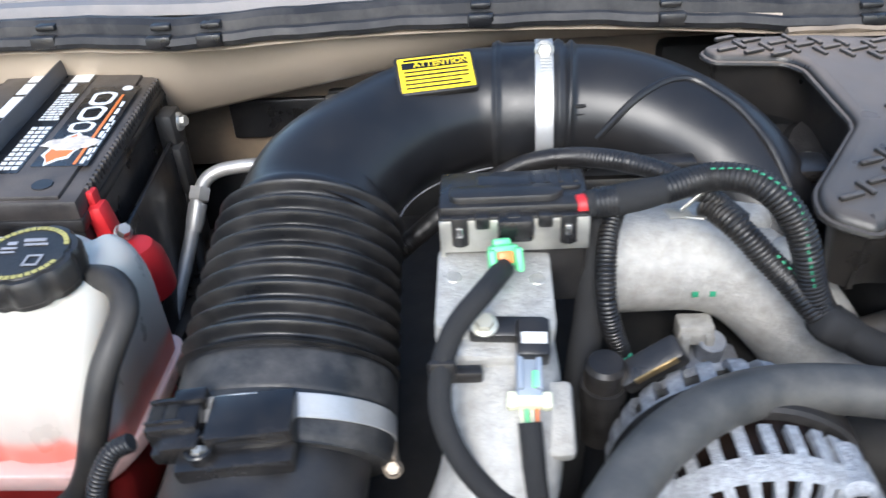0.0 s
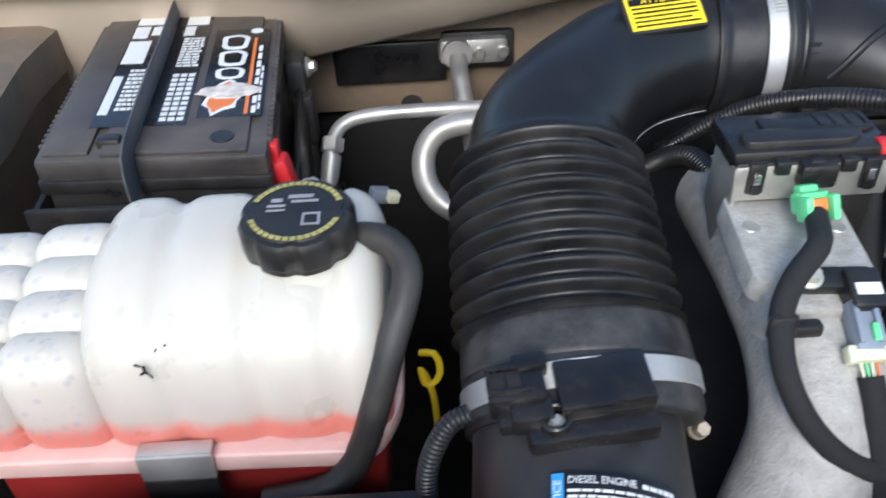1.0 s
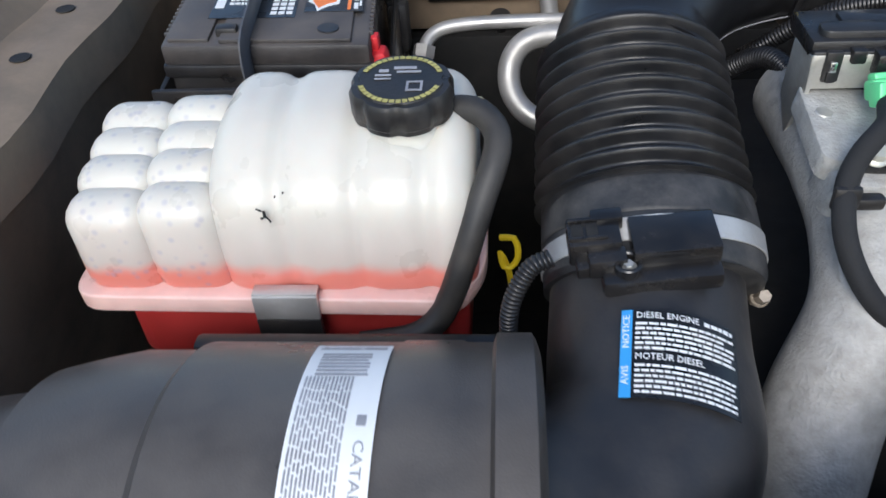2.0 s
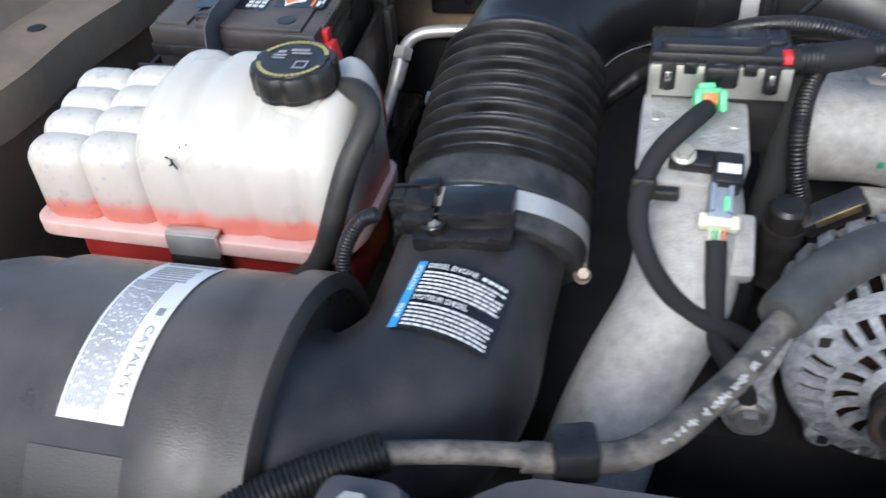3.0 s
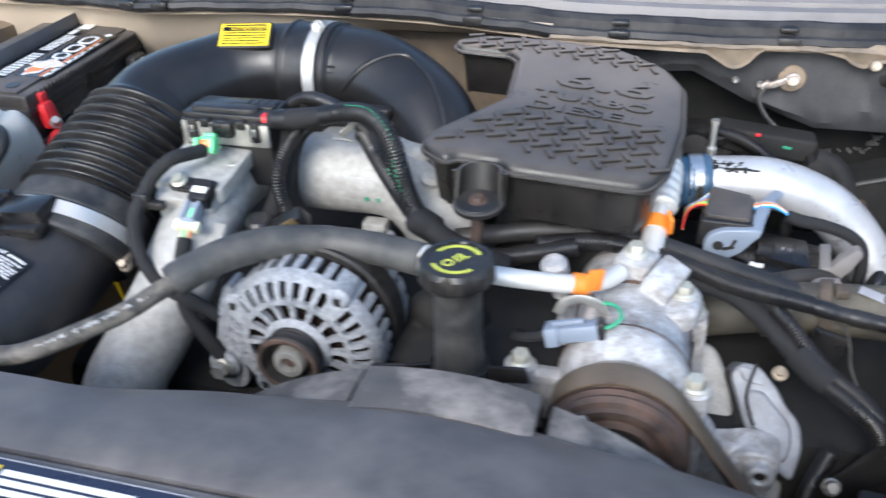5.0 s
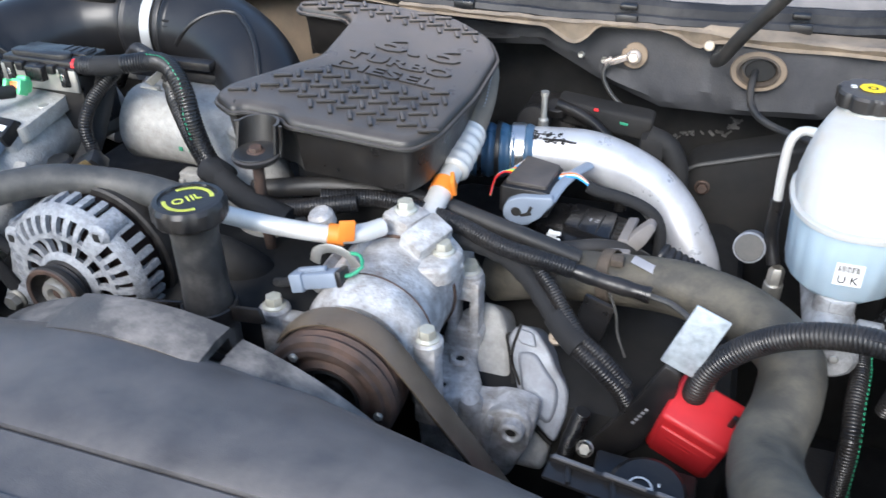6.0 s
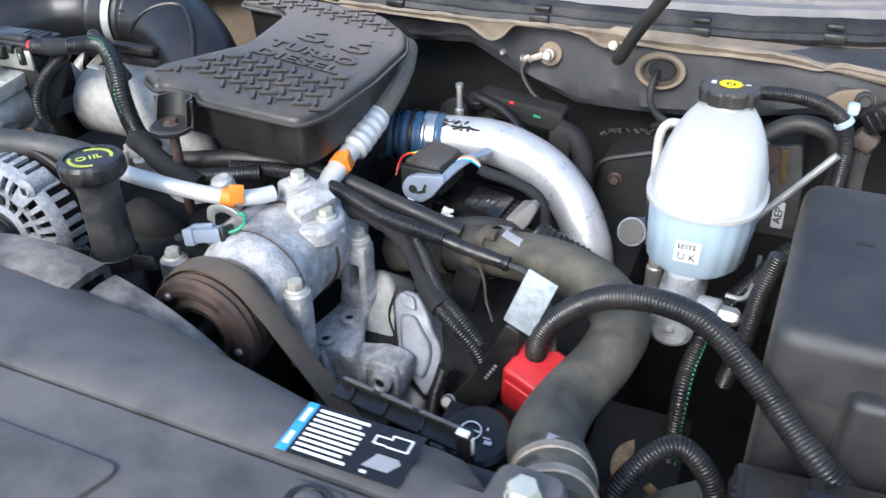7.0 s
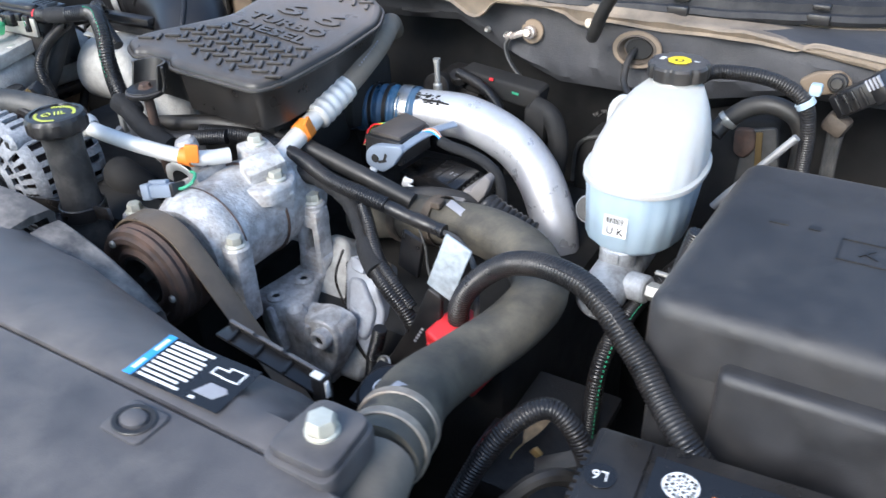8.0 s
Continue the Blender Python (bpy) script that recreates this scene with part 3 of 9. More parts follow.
# ---- setting: ground, body panels round the bay ----
solid("ground", box((0.7, 0.5, -0.05), (400, 400, 0.1)), GROUND, "pale gravel ground under the truck", "ground", kind="structure")


def extrude_y(profile, y0, y1, ny=1, bend=None):
    rows = []
    for i in range(ny + 1):
        y = y0 + (y1 - y0) * i / ny
        d = bend(y) if bend else 0.0
        rows.append([(x + d, y, z) for x, z in profile])
    return loft([r[::-1] for r in rows])


# inner and outer fenders
fl = thing("fender_left", (-0.25, 0.8, 0.9), "tan painted inner fender rail with bolt holes", "fender", kind="structure")
part("fender_rail", extrude_y([(-0.136, 1.441), (-0.150, 1.446), (-0.200, 1.447), (-0.215, 1.466), (-0.245, 1.470), (-0.247, 1.466), (-0.217, 1.462),
                               (-0.202, 1.443), (-0.150, 1.442), (-0.139, 1.438), (-0.139, 1.40), (-0.136, 1.40)], 0.28, 1.32, 26, lambda y: -0.03 * max(0, (y - 0.85)) - 0.10 * max(0, 0.62 - y) + 0.004 * math.sin(y * 31)), TAN_DULL, fl)
part("outer_skin", extrude_y([(-0.248, 1.468), (-0.262, 1.466), (-0.40, 1.452), (-0.46, 1.40), (-0.48, 1.15), (-0.48, 0.75), (-0.476, 0.75), (-0.476, 1.15), (-0.455, 1.40), (-0.398, 1.447), (-0.262, 1.461), (-0.248, 1.463)], 0.10, 1.45, 10), TAN, fl)
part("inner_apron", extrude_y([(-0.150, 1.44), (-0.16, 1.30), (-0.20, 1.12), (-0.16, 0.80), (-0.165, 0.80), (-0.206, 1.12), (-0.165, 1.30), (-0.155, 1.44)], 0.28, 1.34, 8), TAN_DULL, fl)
for y in (0.862, 0.953, 1.045, 1.16):
    part("bolt_hole", disc((-0.172 - 0.03 * max(0, y - 0.85), y, 1.4468), (0, 0, 1), 0.0085, 0.0012, n=18), DARK, fl, "dark hole in the rail")
fr = thing("fender_right", (1.70, 0.8, 0.9), "tan painted inner fender rail", "fender", kind="structure")
part("fender_rail", extrude_y([(1.622, 1.44), (1.636, 1.444), (1.686, 1.445), (1.70, 1.464), (1.73, 1.468), (1.73, 1.462), (1.704, 1.458), (1.688, 1.439), (1.638, 1.438), (1.626, 1.40), (1.622, 1.40)], 0.28, 1.32, 10), TAN_DULL, fr)
part("outer_skin", extrude_y([(1.732, 1.465), (1.75, 1.464), (1.88, 1.450), (1.94, 1.40), (1.96, 1.15), (1.96, 0.75), (1.955, 0.75), (1.955, 1.15), (1.935, 1.395), (1.878, 1.445), (1.75, 1.459), (1.732, 1.46)], 0.10, 1.45, 6), TAN, fr)
# Right apron near black: shade of the hollow is put into its colour.
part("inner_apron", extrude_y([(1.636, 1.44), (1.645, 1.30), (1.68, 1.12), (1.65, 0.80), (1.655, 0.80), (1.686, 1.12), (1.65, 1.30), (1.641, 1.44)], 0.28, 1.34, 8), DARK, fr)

# firewall and cowl
fw = thing("firewall", (0.7, 1.34, 0.9), "tan firewall with a sloping cowl panel", "firewall", kind="structure")
part("upper_strip", box((0.72, 1.36, 1.355), (1.90, 0.03, 0.15), 0.004), TAN_DULL, fw)
# Lower firewall near black: the bay's shade is put into its colour.
part("lower_panel", box((0.72, 1.357, 1.020), (1.90, 0.03, 0.50), 0.004), DARK, fw, "lower firewall with shade in its near-black colour")


def seal_y(x):
    """The front of the hood seal, which bows forward at the middle and falls back towards the fender."""
    if x > 0.70:
        return 1.172 + 0.28 * (x - 0.70) ** 2
    return 1.172 + 0.040 * math.sin(min(1.0, (0.70 - x) / 0.35) * math.pi / 2) - 0.022 * math.exp(-((x - 0.13) / 0.10) ** 2)


def cowl_drop(x):
    return -0.024 * max(0.0, min(1.0, (x - 0.55) / 0.75))


rows = []
for i in range(31):
    x = -0.22 + 0.92 * i / 30
    y, low = seal_y(x) + 0.010, min(1.450, 1.384 + 0.18 * (x - 0.09))
    rows.append([(x, y, 1.487), (x, y + 0.014, 1.478), (x, 0.55 * y + 0.45 * 1.268, 0.5 * (1.478 + low) + 0.006), (x, 1.262, low + 0.006), (x, 1.270, low), (x, 1.345, low - 0.014), (x, 1.345, low - 0.008), (x, 1.274, low + 0.007), (x, y + 0.022, 1.482), (x, y + 0.006, 1.492)])
part("cowl_panel", loft(rows), TAN, fw)
rows = []
for i in range(41):
    x = -0.30 + 2.07 * i / 40
    d = cowl_drop(x) - 0.006
    y = seal_y(x) + 0.006
    rows.append([(x, y, 1.486 + d), (x, y + 0.015, 1.489 + d), (x, y + 0.07, 1.496 + d), (x, 1.40, 1.505 + d), (x, 1.40, 1.498 + d), (x, y + 0.07, 1.489 + d), (x, y + 0.015, 1.483 + d)])
part("cowl_top", loft(rows), TAN, fw)
part("panel_stud", hex_bolt((0.175, 1.338, 1.385), (0, -1, 0), 0.004, 0.006), ZINC, fw)


# tan flange with scalloped tabs over the dark mat, driver's half
def between(x, table):
    """A height along x, straight from one of the table's rows to the next."""
    for (xa, a), (xb, b) in zip(table, table[1:]):
        if x <= xb:
            return a + (b - a) * max(0.0, (x - xa) / (xb - xa))
    return table[-1][1]


TAB_LOW = [(0.70, 1.462), (0.86, 1.458), (0.88, 1.458), (0.898, 1.447), (0.908, 1.441), (0.918, 1.440), (0.930, 1.449), (0.942, 1.465), (1.00, 1.466), (1.032, 1.459), (1.045, 1.450), (1.056, 1.448), (1.068, 1.454), (1.085, 1.456), (1.15, 1.4525), (1.20, 1.454), (1.26, 1.453), (1.30, 1.449), (1.32, 1.457), (1.385, 1.450), (1.65, 1.43)]
TAB_TOP = [(0.70, 1.478), (0.85, 1.473), (0.94, 1.475), (1.00, 1.473), (1.07, 1.467), (1.15, 1.466), (1.26, 1.465), (1.30, 1.461), (1.385, 1.459), (1.65, 1.45)]
STRIP_TOP = [(0.70, 1.489), (0.85, 1.484), (0.94, 1.483), (1.00, 1.481), (1.07, 1.475), (1.15, 1.475), (1.26, 1.476), (1.32, 1.473), (1.385, 1.471), (1.65, 1.46)]
lip = []
for i in range(121):
    x = 0.70 + 0.95 * i / 120
    low, top, back = between(x, TAB_LOW), between(x, TAB_TOP), seal_y(x) - 0.001
    dust = 0.0008 * math.sin(x * 61) + 0.0006 * math.sin(x * 143)
    y = min(1.213, back - 0.004)
    low, top = low + (1.213 - y) * 0.31, top - 0.002 + (1.213 - y) * 0.31
    high = min(between(x, STRIP_TOP) + (1.213 - back) * 0.30, 1.489 + cowl_drop(x)) if x < 1.06 else between(x, STRIP_TOP) + (1.213 - back) * 0.30
    top = min(top, high - 0.0005)
    lip.append([(x, back, high), (x, (y + back) / 2, (top + high) / 2 - 0.001), (x, y + 0.001, top + 0.0015 + dust), (x, y - 0.003, top - 0.001 + dust), (x, y - 0.001, top - 0.004), (x, y + 0.001, low + 0.003), (x, y - 0.003, low), (x, y + 0.002, low - 0.002), (x, y + 0.006, low + 0.003), (x, y + 0.006, top - 0.005), (x, back + 0.004, high - 0.006)])
part("cowl_flange", loft(lip), FLANGE_TAN, fw, "tan flange with scalloped tabs")

pad = thing("firewall_mat", (1.2, 1.22, 1.2), "dark grey sound-deadening mat on the firewall", "insulation mat", kind="structure", shift=(0, 0.01, 0))
MAT_LOW = [(0.70, 1.428), (0.78, 1.426), (0.87, 1.432), (0.94, 1.397), (1.02, 1.368), (1.10, 1.368), (1.20, 1.374), (1.30, 1.395), (1.65, 1.40)]
rows = []
for i in range(96):
    x = 0.70 + 0.95 * i / 95
    low, top = between(x, MAT_LOW), between(x, TAB_TOP) - 0.004
    wob = 0.003 * math.sin(x * 37) + 0.002 * math.sin(x * 83)
    dent = 0.006 * math.exp(-((x - 1.05) / 0.03) ** 2) + 0.005 * math.exp(-((x - 1.21) / 0.04) ** 2)
    rows.append([(x, 1.212, top), (x, 1.207 + wob, top - 0.016), (x, 1.204 + wob + dent, 0.65 * top + 0.35 * low), (x, 1.203 - wob, 0.3 * top + 0.7 * low), (x, 1.202 + wob, low + 0.010), (x, 1.209, low), (x, 1.240, low - 0.004), (x, 1.30, low + 0.004), (x, 1.30, top)])
part("mat_sheet", loft(rows), PAD, pad)
# Near-black sheet standing in for the shaded cavity below the mat.
part("cavity_shade", box((1.12, 1.325, 1.20), (1.00, 0.035, 0.44), 0.01), DARK, pad)
rnd = random.Random(8)
fleck = []
for a, b in (((1.080, 1.350), (1.118, 1.322)), ((1.118, 1.322), (1.108, 1.306)), ((1.030, 1.288), (1.108, 1.304))):
    for i in range(16):
        u = rnd.random()
        fleck.append(box((a[0] + (b[0] - a[0]) * u + rnd.uniform(-0.004, 0.004), 1.303, a[1] + (b[1] - a[1]) * u + rnd.uniform(-0.004, 0.004)), (rnd.uniform(0.003, 0.010), 0.003, rnd.uniform(0.0012, 0.004)), 0.0006, rot(0, rnd.uniform(-50, 50), 0)))
part("dust_streak", joined(*fleck), STREAK, pad, "pale dusty streak")

# weatherstrip along the cowl
ws = thing("weatherstrip", (0.7, 1.18, 1.5), "black ribbed rubber hood seal along the cowl", "weatherstrip", kind="structure")
bulb = [(0.004, 1.484), (0.000, 1.490), (0.003, 1.496), (0.010, 1.4965), (0.014, 1.492), (0.0165, 1.4935), (0.019, 1.504), (0.026, 1.5085), (0.035, 1.508), (0.042, 1.503), (0.044, 1.494), (0.030, 1.486)]
rows = []
for i in range(91):
    x = -0.12 + 1.80 * i / 90
    w = 0.0012 * math.sin(x * 40) + 0.0008 * math.sin(x * 97)
    rows.append([(x, y + seal_y(x) + w, z + cowl_drop(x) + 0.4 * w) for y, z in bulb])
part("rubber_bulb", loft(rows), SEAL, ws)
for x in (-0.02, 0.105, 0.155, 0.42, 0.60, 0.78, 0.97, 1.16, 1.31):
    y = seal_y(x)
    part("retaining_clip", joined(box((x, y + 0.004, 1.492 + cowl_drop(x)), (0.026, 0.012, 0.013), 0.003), box((x, y + 0.019, 1.503 + cowl_drop(x)), (0.020, 0.016, 0.006), 0.002)), BLACK, ws)
part("loose_tongue", box((0.112, 1.262, 1.472), (0.036, 0.004, 0.010), 0.0015, Euler((0.5, 0.65, 0.2)).to_matrix().to_4x4()), SEAL, ws, "loose end of the rubber seal")
gr = thing("cowl_grille", (0.7, 1.3, 1.5), "grey plastic cowl grille below the windscreen", "cowl grille", kind="structure")
rows = []
for i in range(31):
    x = -0.25 + 1.95 * i / 30
    d = cowl_drop(x)
    y = seal_y(x) + 0.072
    rows.append([(x, y, 1.497 + d), (x, y + 0.005, 1.507 + d), (x, y + 0.022, 1.508 + d), (x, y + 0.024, 1.503 + d), (x, y + 0.034, 1.503 + d), (x, y + 0.036, 1.510 + d), (x, y + 0.10, 1.522 + d), (x, 1.54, 1.55 + d), (x, 1.54, 1.53 + d), (x, y + 0.05, 1.49 + d)])
part("grille_panel", loft(rows), COWL, gr)
for i in range(26):
    x = 0.02 + 0.06 * i
    part("grille_slat", box((x, seal_y(x) + 0.158, 1.5265 + cowl_drop(x)), (0.045, 0.012, 0.004), 0.001, Euler((0.19, 0, 0)).to_matrix().to_4x4()), BLACK, gr)
solid("windscreen", box((0.72, 1.88, 1.78), (1.50, 0.90, 0.006), 0.001, Euler((radians(36), 0, 0)).to_matrix().to_4x4()), GLASS_DARK, "dark raked windscreen glass", "windscreen", kind="structure")
solid("cab_body", joined(box((0.72, 2.9, 1.35), (1.86, 1.7, 1.1), 0.08), box((0.72, 1.80, 1.10), (1.86, 0.86, 0.72), 0.05)), TAN, "tan painted truck cab", "truck cab", kind="structure")

# front end and floor of the bay: filler, shade painted into its colour
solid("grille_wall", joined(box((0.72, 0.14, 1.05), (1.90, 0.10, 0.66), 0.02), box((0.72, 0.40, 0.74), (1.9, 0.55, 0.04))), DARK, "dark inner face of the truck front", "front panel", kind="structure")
solid("bay_floor", joined(box((0.72, 0.78, 0.76), (1.76, 1.1, 0.06)), box((0.45, 0.98, 1.02), (0.36, 0.52, 0.5), 0.03), box((0.95, 1.02, 1.00), (0.40, 0.42, 0.46), 0.03), box((0.66, 0.90, 1.09), (0.30, 0.34, 0.48), 0.03)), DARK, "engine block filler deep in the bay, shade painted near black", "engine block", kind="structure")


# ---- battery, tray, cables ----
def battery(name, at, label, size=(0.172, 0.262, 0.19), m=Matrix(), top=None):
    w, d, h = size
    top = top or LID
    t = thing(name, at, label, "battery")
    base = Matrix.Translation(at) @ m
    part("case", moved(joined(box((0, 0, -h * 0.56), (w * 0.97, d * 0.97, h * 0.86), 0.006), box((0, 0, -0.022), (w, d, 0.012), 0.003)), base), BLACK, t)
    body = part("lid", moved(box((0, 0, -0.010), (w * 0.985, d * 0.985, 0.020), 0.004), base), top, t)
    part("vent_cover", moved(box((-w * 0.36, 0, 0.0005), (w * 0.20, d * 0.94, 0.005), 0.0015), base), top, t)
    part("vent_cover", moved(box((w * 0.10, 0, 0.0008), (w * 0.62, d * 0.96, 0.005), 0.0015), base), top, t)
    for s in (-1, 1):
        for i in range(30):
            y = -d * 0.40 + d * 0.8 * i / 29
            part("side_rib", moved(box((s * w * 0.488, y, -0.006), (0.006, 0.0045, 0.010), 0.001), base), top, body)
    return t, base


BAT = (0.001, 1.116, 1.443)
SKEW = Matrix(((1, -0.09, 0, 0), (-0.04, 1, 0, 0), (0, 0, 1, 0), (0, 0, 0, 1)))
bt, bm_ = battery("battery", BAT, "black battery with printed label and hold-down strap beside the firewall", (0.174, 0.292, 0.19), SKEW)
Lm = bm_ @ Matrix.Translation((0, 0.004, 0.0036))
lab = part("spec_label", moved(sheet(-0.052, 0.022, -0.105, 0.130, 2, 2), Lm), INK, bt, "glossy black specification label with white panels")
Lw = Lm @ Matrix.Translation((0, 0, 0.0004))
for x0, x1, y, h in ((-0.050, -0.019, 0.112, 0.022), (-0.050, -0.036, 0.082, 0.028), (-0.033, -0.019, 0.085, 0.020), (-0.050, -0.030, 0.036, 0.050), (-0.050, -0.042, -0.050, 0.070), (-0.002, 0.019, 0.110, 0.026), (-0.002, 0.008, 0.082, 0.022)):
    part("white_panel", bars([(x0, x1, y, h)], Lw), WHITE, lab)
for rows_ in (text_rows(0.0, 0.020, 0.0, 0.066, 11, 3), text_rows(-0.038, -0.022, -0.08, 0.0, 10, 4)):
    part("small_print", bars(rows_, Lw), WHITE, lab)
small = []
for i in range(10):
    for j in range(3):
        small.append((0.0005 + 0.0068 * j, 0.0058 + 0.0068 * j, -0.096 + 0.0088 * i, 0.0056))
part("print_dots", bars(small, Lw), WHITE, lab)
brand = part("brand_label", moved(sheet(0.029, 0.079, -0.094, 0.082, 2, 2), Lm), INK, bt, "glossy black label with orange and white logo shapes")
Lb = Lw @ Matrix.Translation((0, -0.034, 0))
part("logo_outline", prism([(0.031, -0.040), (0.037, -0.046), (0.040, -0.060), (0.049, -0.050), (0.058, -0.046), (0.059, -0.034), (0.064, -0.024), (0.060, -0.006), (0.051, 0.006), (0.042, -0.002), (0.036, -0.016)], 0, 0.0004, 0, Lb), WHITE, brand)
part("logo_shape", prism([(0.035, -0.040), (0.041, -0.054), (0.048, -0.046), (0.055, -0.042), (0.060, -0.024), (0.056, -0.008), (0.050, 0.001), (0.044, -0.006), (0.038, -0.020)], 0, 0.0004, 0, Lb @ Matrix.Translation((0, 0, 0.0003))), PRINT_OR, brand, "orange logo shape")
part("logo_stripe", bars([(0.041, 0.058, y, 0.0022) for y in (-0.030, -0.025, -0.020, -0.015)], Lb @ Matrix.Translation((0, 0, 0.0006))), WHITE, brand)
for y0, k in ((0.006, 0.024), (0.032, 0.034), (0.068, 0.034)):
    glyph = rounded([(0.037, y0 + 0.004), (0.044, y0), (0.060, y0 + 0.002), (0.062, y0 + k - 0.006), (0.052, y0 + k), (0.036, y0 + k - 0.004)], 0.005)
    core = [(0.0495 + (x - 0.0495) * 0.62, y0 + k / 2 + (y - y0 - k / 2) * 0.68) for x, y in glyph]
    part("logo_outline", prism(glyph, 0, 0.0004, 0, Lb), WHITE, brand, "white outlined logo shape")
    part("logo_core", prism(core, 0, 0.0004, 0, Lb @ Matrix.Translation((0, 0, 0.0003))), INK, brand)
part("orange_line", bars([(0.0655, 0.0685, 0.018, 0.150)], Lb), PRINT_OR, brand)
part("slogan_bar", bars([(0.0710, 0.0745, -0.050 + 0.017 * i, 0.012) for i in range(8)] + [(0.0755, 0.0775, -0.045 + 0.014 * i, 0.010) for i in range(6)], Lb), WHITE, brand)
part("emblem", moved(disc((0.067, 0.110, 0.0), (0, 0, 1), 0.006, 0.0006, n=9), Lb), WHITE, brand)
rnd = random.Random(11)
torn = [(0.052 + (0.020 + 0.004 * rnd.random()) * math.cos(a) * (1.0 + 0.25 * rnd.random()), -0.052 + (0.011 + 0.005 * rnd.random()) * math.sin(a)) for a in [2 * math.pi * i / 22 for i in range(22)]]
part("torn_patch", prism(torn, 0, 0.0004, 0, Lw @ Matrix.Translation((0, 0, 0.0008))), PAPER, brand, "torn bare paper patch")
part("vent_disc", moved(disc((0.052, -0.122, 0.0033), (0, 0, 1), 0.009, 0.0012), bm_), BLACK, bt)
part("lid_notch", moved(box((-0.032, -0.122, 0.002), (0.018, 0.012, 0.010), 0.002), bm_), BLACK, bt)

strap = thing("battery_strap", (0.0, 1.09, 1.45), "dark grey rubber hold-down strap across the battery", "strap", shift=(0.012, 0.006, 0))
path = [(-0.010, 0.955, 1.418), (-0.010, 0.956, 1.440), (-0.010, 0.964, 1.4495), (-0.018, 1.05, 1.4525), (-0.026, 1.14, 1.4525), (-0.036, 1.238, 1.4515), (-0.038, 1.256, 1.445), (-0.038, 1.260, 1.42)]
part("band", tube(path, 0.0022, 10, 0.006, 6.2, (0, 0, 1)), STRAP, strap)
part("band_rib", tube([(p[0], p[1] - (0.002 if p[2] < 1.45 else 0), p[2] + (0.002 if p[2] > 1.45 else 0)) for p in path], 0.0012, 8, 0.006, 2.0, (0, 0, 1)), STRAP, strap)

tray = thing("battery_tray", (0.0, 1.09, 1.25), "black plastic battery tray", "battery tray", shift=(0.012, 0.006, 0))
for c, size, turn in (((0.003, 0.950, 1.340), (0.19, 0.006, 0.15), 0), ((0.088, 1.09, 1.31), (0.006, 0.28, 0.16), 5), ((-0.104, 1.10, 1.33), (0.006, 0.28, 0.15), 5)):
    part("tray_wall", box(c, size, 0.003, rot(0, 0, turn)), BLACK, tray)
part("tray_base", box((0.0, 1.09, 1.24), (0.21, 0.29, 0.02), 0.005), BLACK, tray)

cb = thing("battery_cable", (0.10, 1.20, 1.40), "black battery cable with a bolted side terminal", "battery cable", shift=(-0.01, 0.002, -0.01))
part("terminal_boot", joined(box((0.100, 1.200, 1.408), (0.020, 0.034, 0.040), 0.006), box((0.104, 1.186, 1.368), (0.022, 0.024, 0.055), 0.006)), RUBBER, cb)
part("terminal_bolt", joined(disc((0.108, 1.201, 1.414), (1, -0.25, 0.15), 0.010, 0.004), hex_bolt((0.112, 1.200, 1.415), (1, -0.25, 0.15), 0.006, 0.007)), ZINC, cb)
part("cable", tube([(0.104, 1.186, 1.35), (0.106, 1.178, 1.31), (0.112, 1.15, 1.25), (0.12, 1.10, 1.16)], 0.0075), RUBBER, cb)

pt = thing("positive_terminal", (0.13, 0.985, 1.40), "red rubber terminal boot with a bolt", "battery terminal", shift=(-0.004, 0.007, -0.001))
part("boot", joined(box((0.108, 0.985, 1.412), (0.016, 0.020, 0.034), 0.005, rot(0, -10, 0)), rev([(0.0, 0.05), (0.014, 0.047), (0.021, 0.035), (0.024, 0.02), (0.026, 0.0)], (0.132, 0.972, 1.352), (0.1, -0.1, 1), 20)), RED, pt)
part("post_bolt", hex_bolt((0.128, 0.972, 1.408), (0.5, -0.5, 0.7), 0.0055, 0.010), ZINC, pt)
part("boot_tab", box((0.104, 0.988, 1.432), (0.007, 0.012, 0.016), 0.002), RED, pt)

# ---- air-conditioning lines at the firewall ----
ac = thing("refrigerant_line", (0.23, 1.25, 1.34), "bare aluminium refrigerant pipe with hex fittings", "pipe", shift=(0.004, -0.001, 0))
part("pipe", tube([(0.290, 1.175, 1.364), (0.235, 1.178, 1.364), (0.160, 1.178, 1.362), (0.128, 1.172, 1.356), (0.116, 1.155, 1.340), (0.108, 1.12, 1.302), (0.094, 1.06, 1.245), (0.08, 0.98, 1.17)], 0.0072), DULL_AL, ac)
part("hex_fitting", joined(rev([(0.0115, 0), (0.0115, 0.012), (0.010, 0.014)], (0.118, 1.162, 1.347), (-0.15, -0.65, -0.75), 6), rev([(0.0095, 0), (0.0095, 0.020), (0.008, 0.03)], (0.116, 1.150, 1.335), (-0.15, -0.65, -0.75), 18)), DULL_AL, ac)
ac2 = thing("suction_pipe", (0.25, 1.24, 1.34), "thick bare aluminium suction pipe bolted to the firewall block", "pipe")
part("pipe", tube([(0.30, 1.16, 1.355), (0.25, 1.165, 1.353), (0.222, 1.160, 1.346), (0.209, 1.148, 1.326), (0.213, 1.132, 1.302), (0.235, 1.118, 1.284), (0.28, 1.11, 1.275)], 0.0118), DULL_AL, ac2)
part("riser", tube([(0.252, 1.30, 1.362), (0.253, 1.275, 1.35), (0.257, 1.24, 1.325), (0.262, 1.20, 1.30)], 0.010), DULL_AL, ac2)
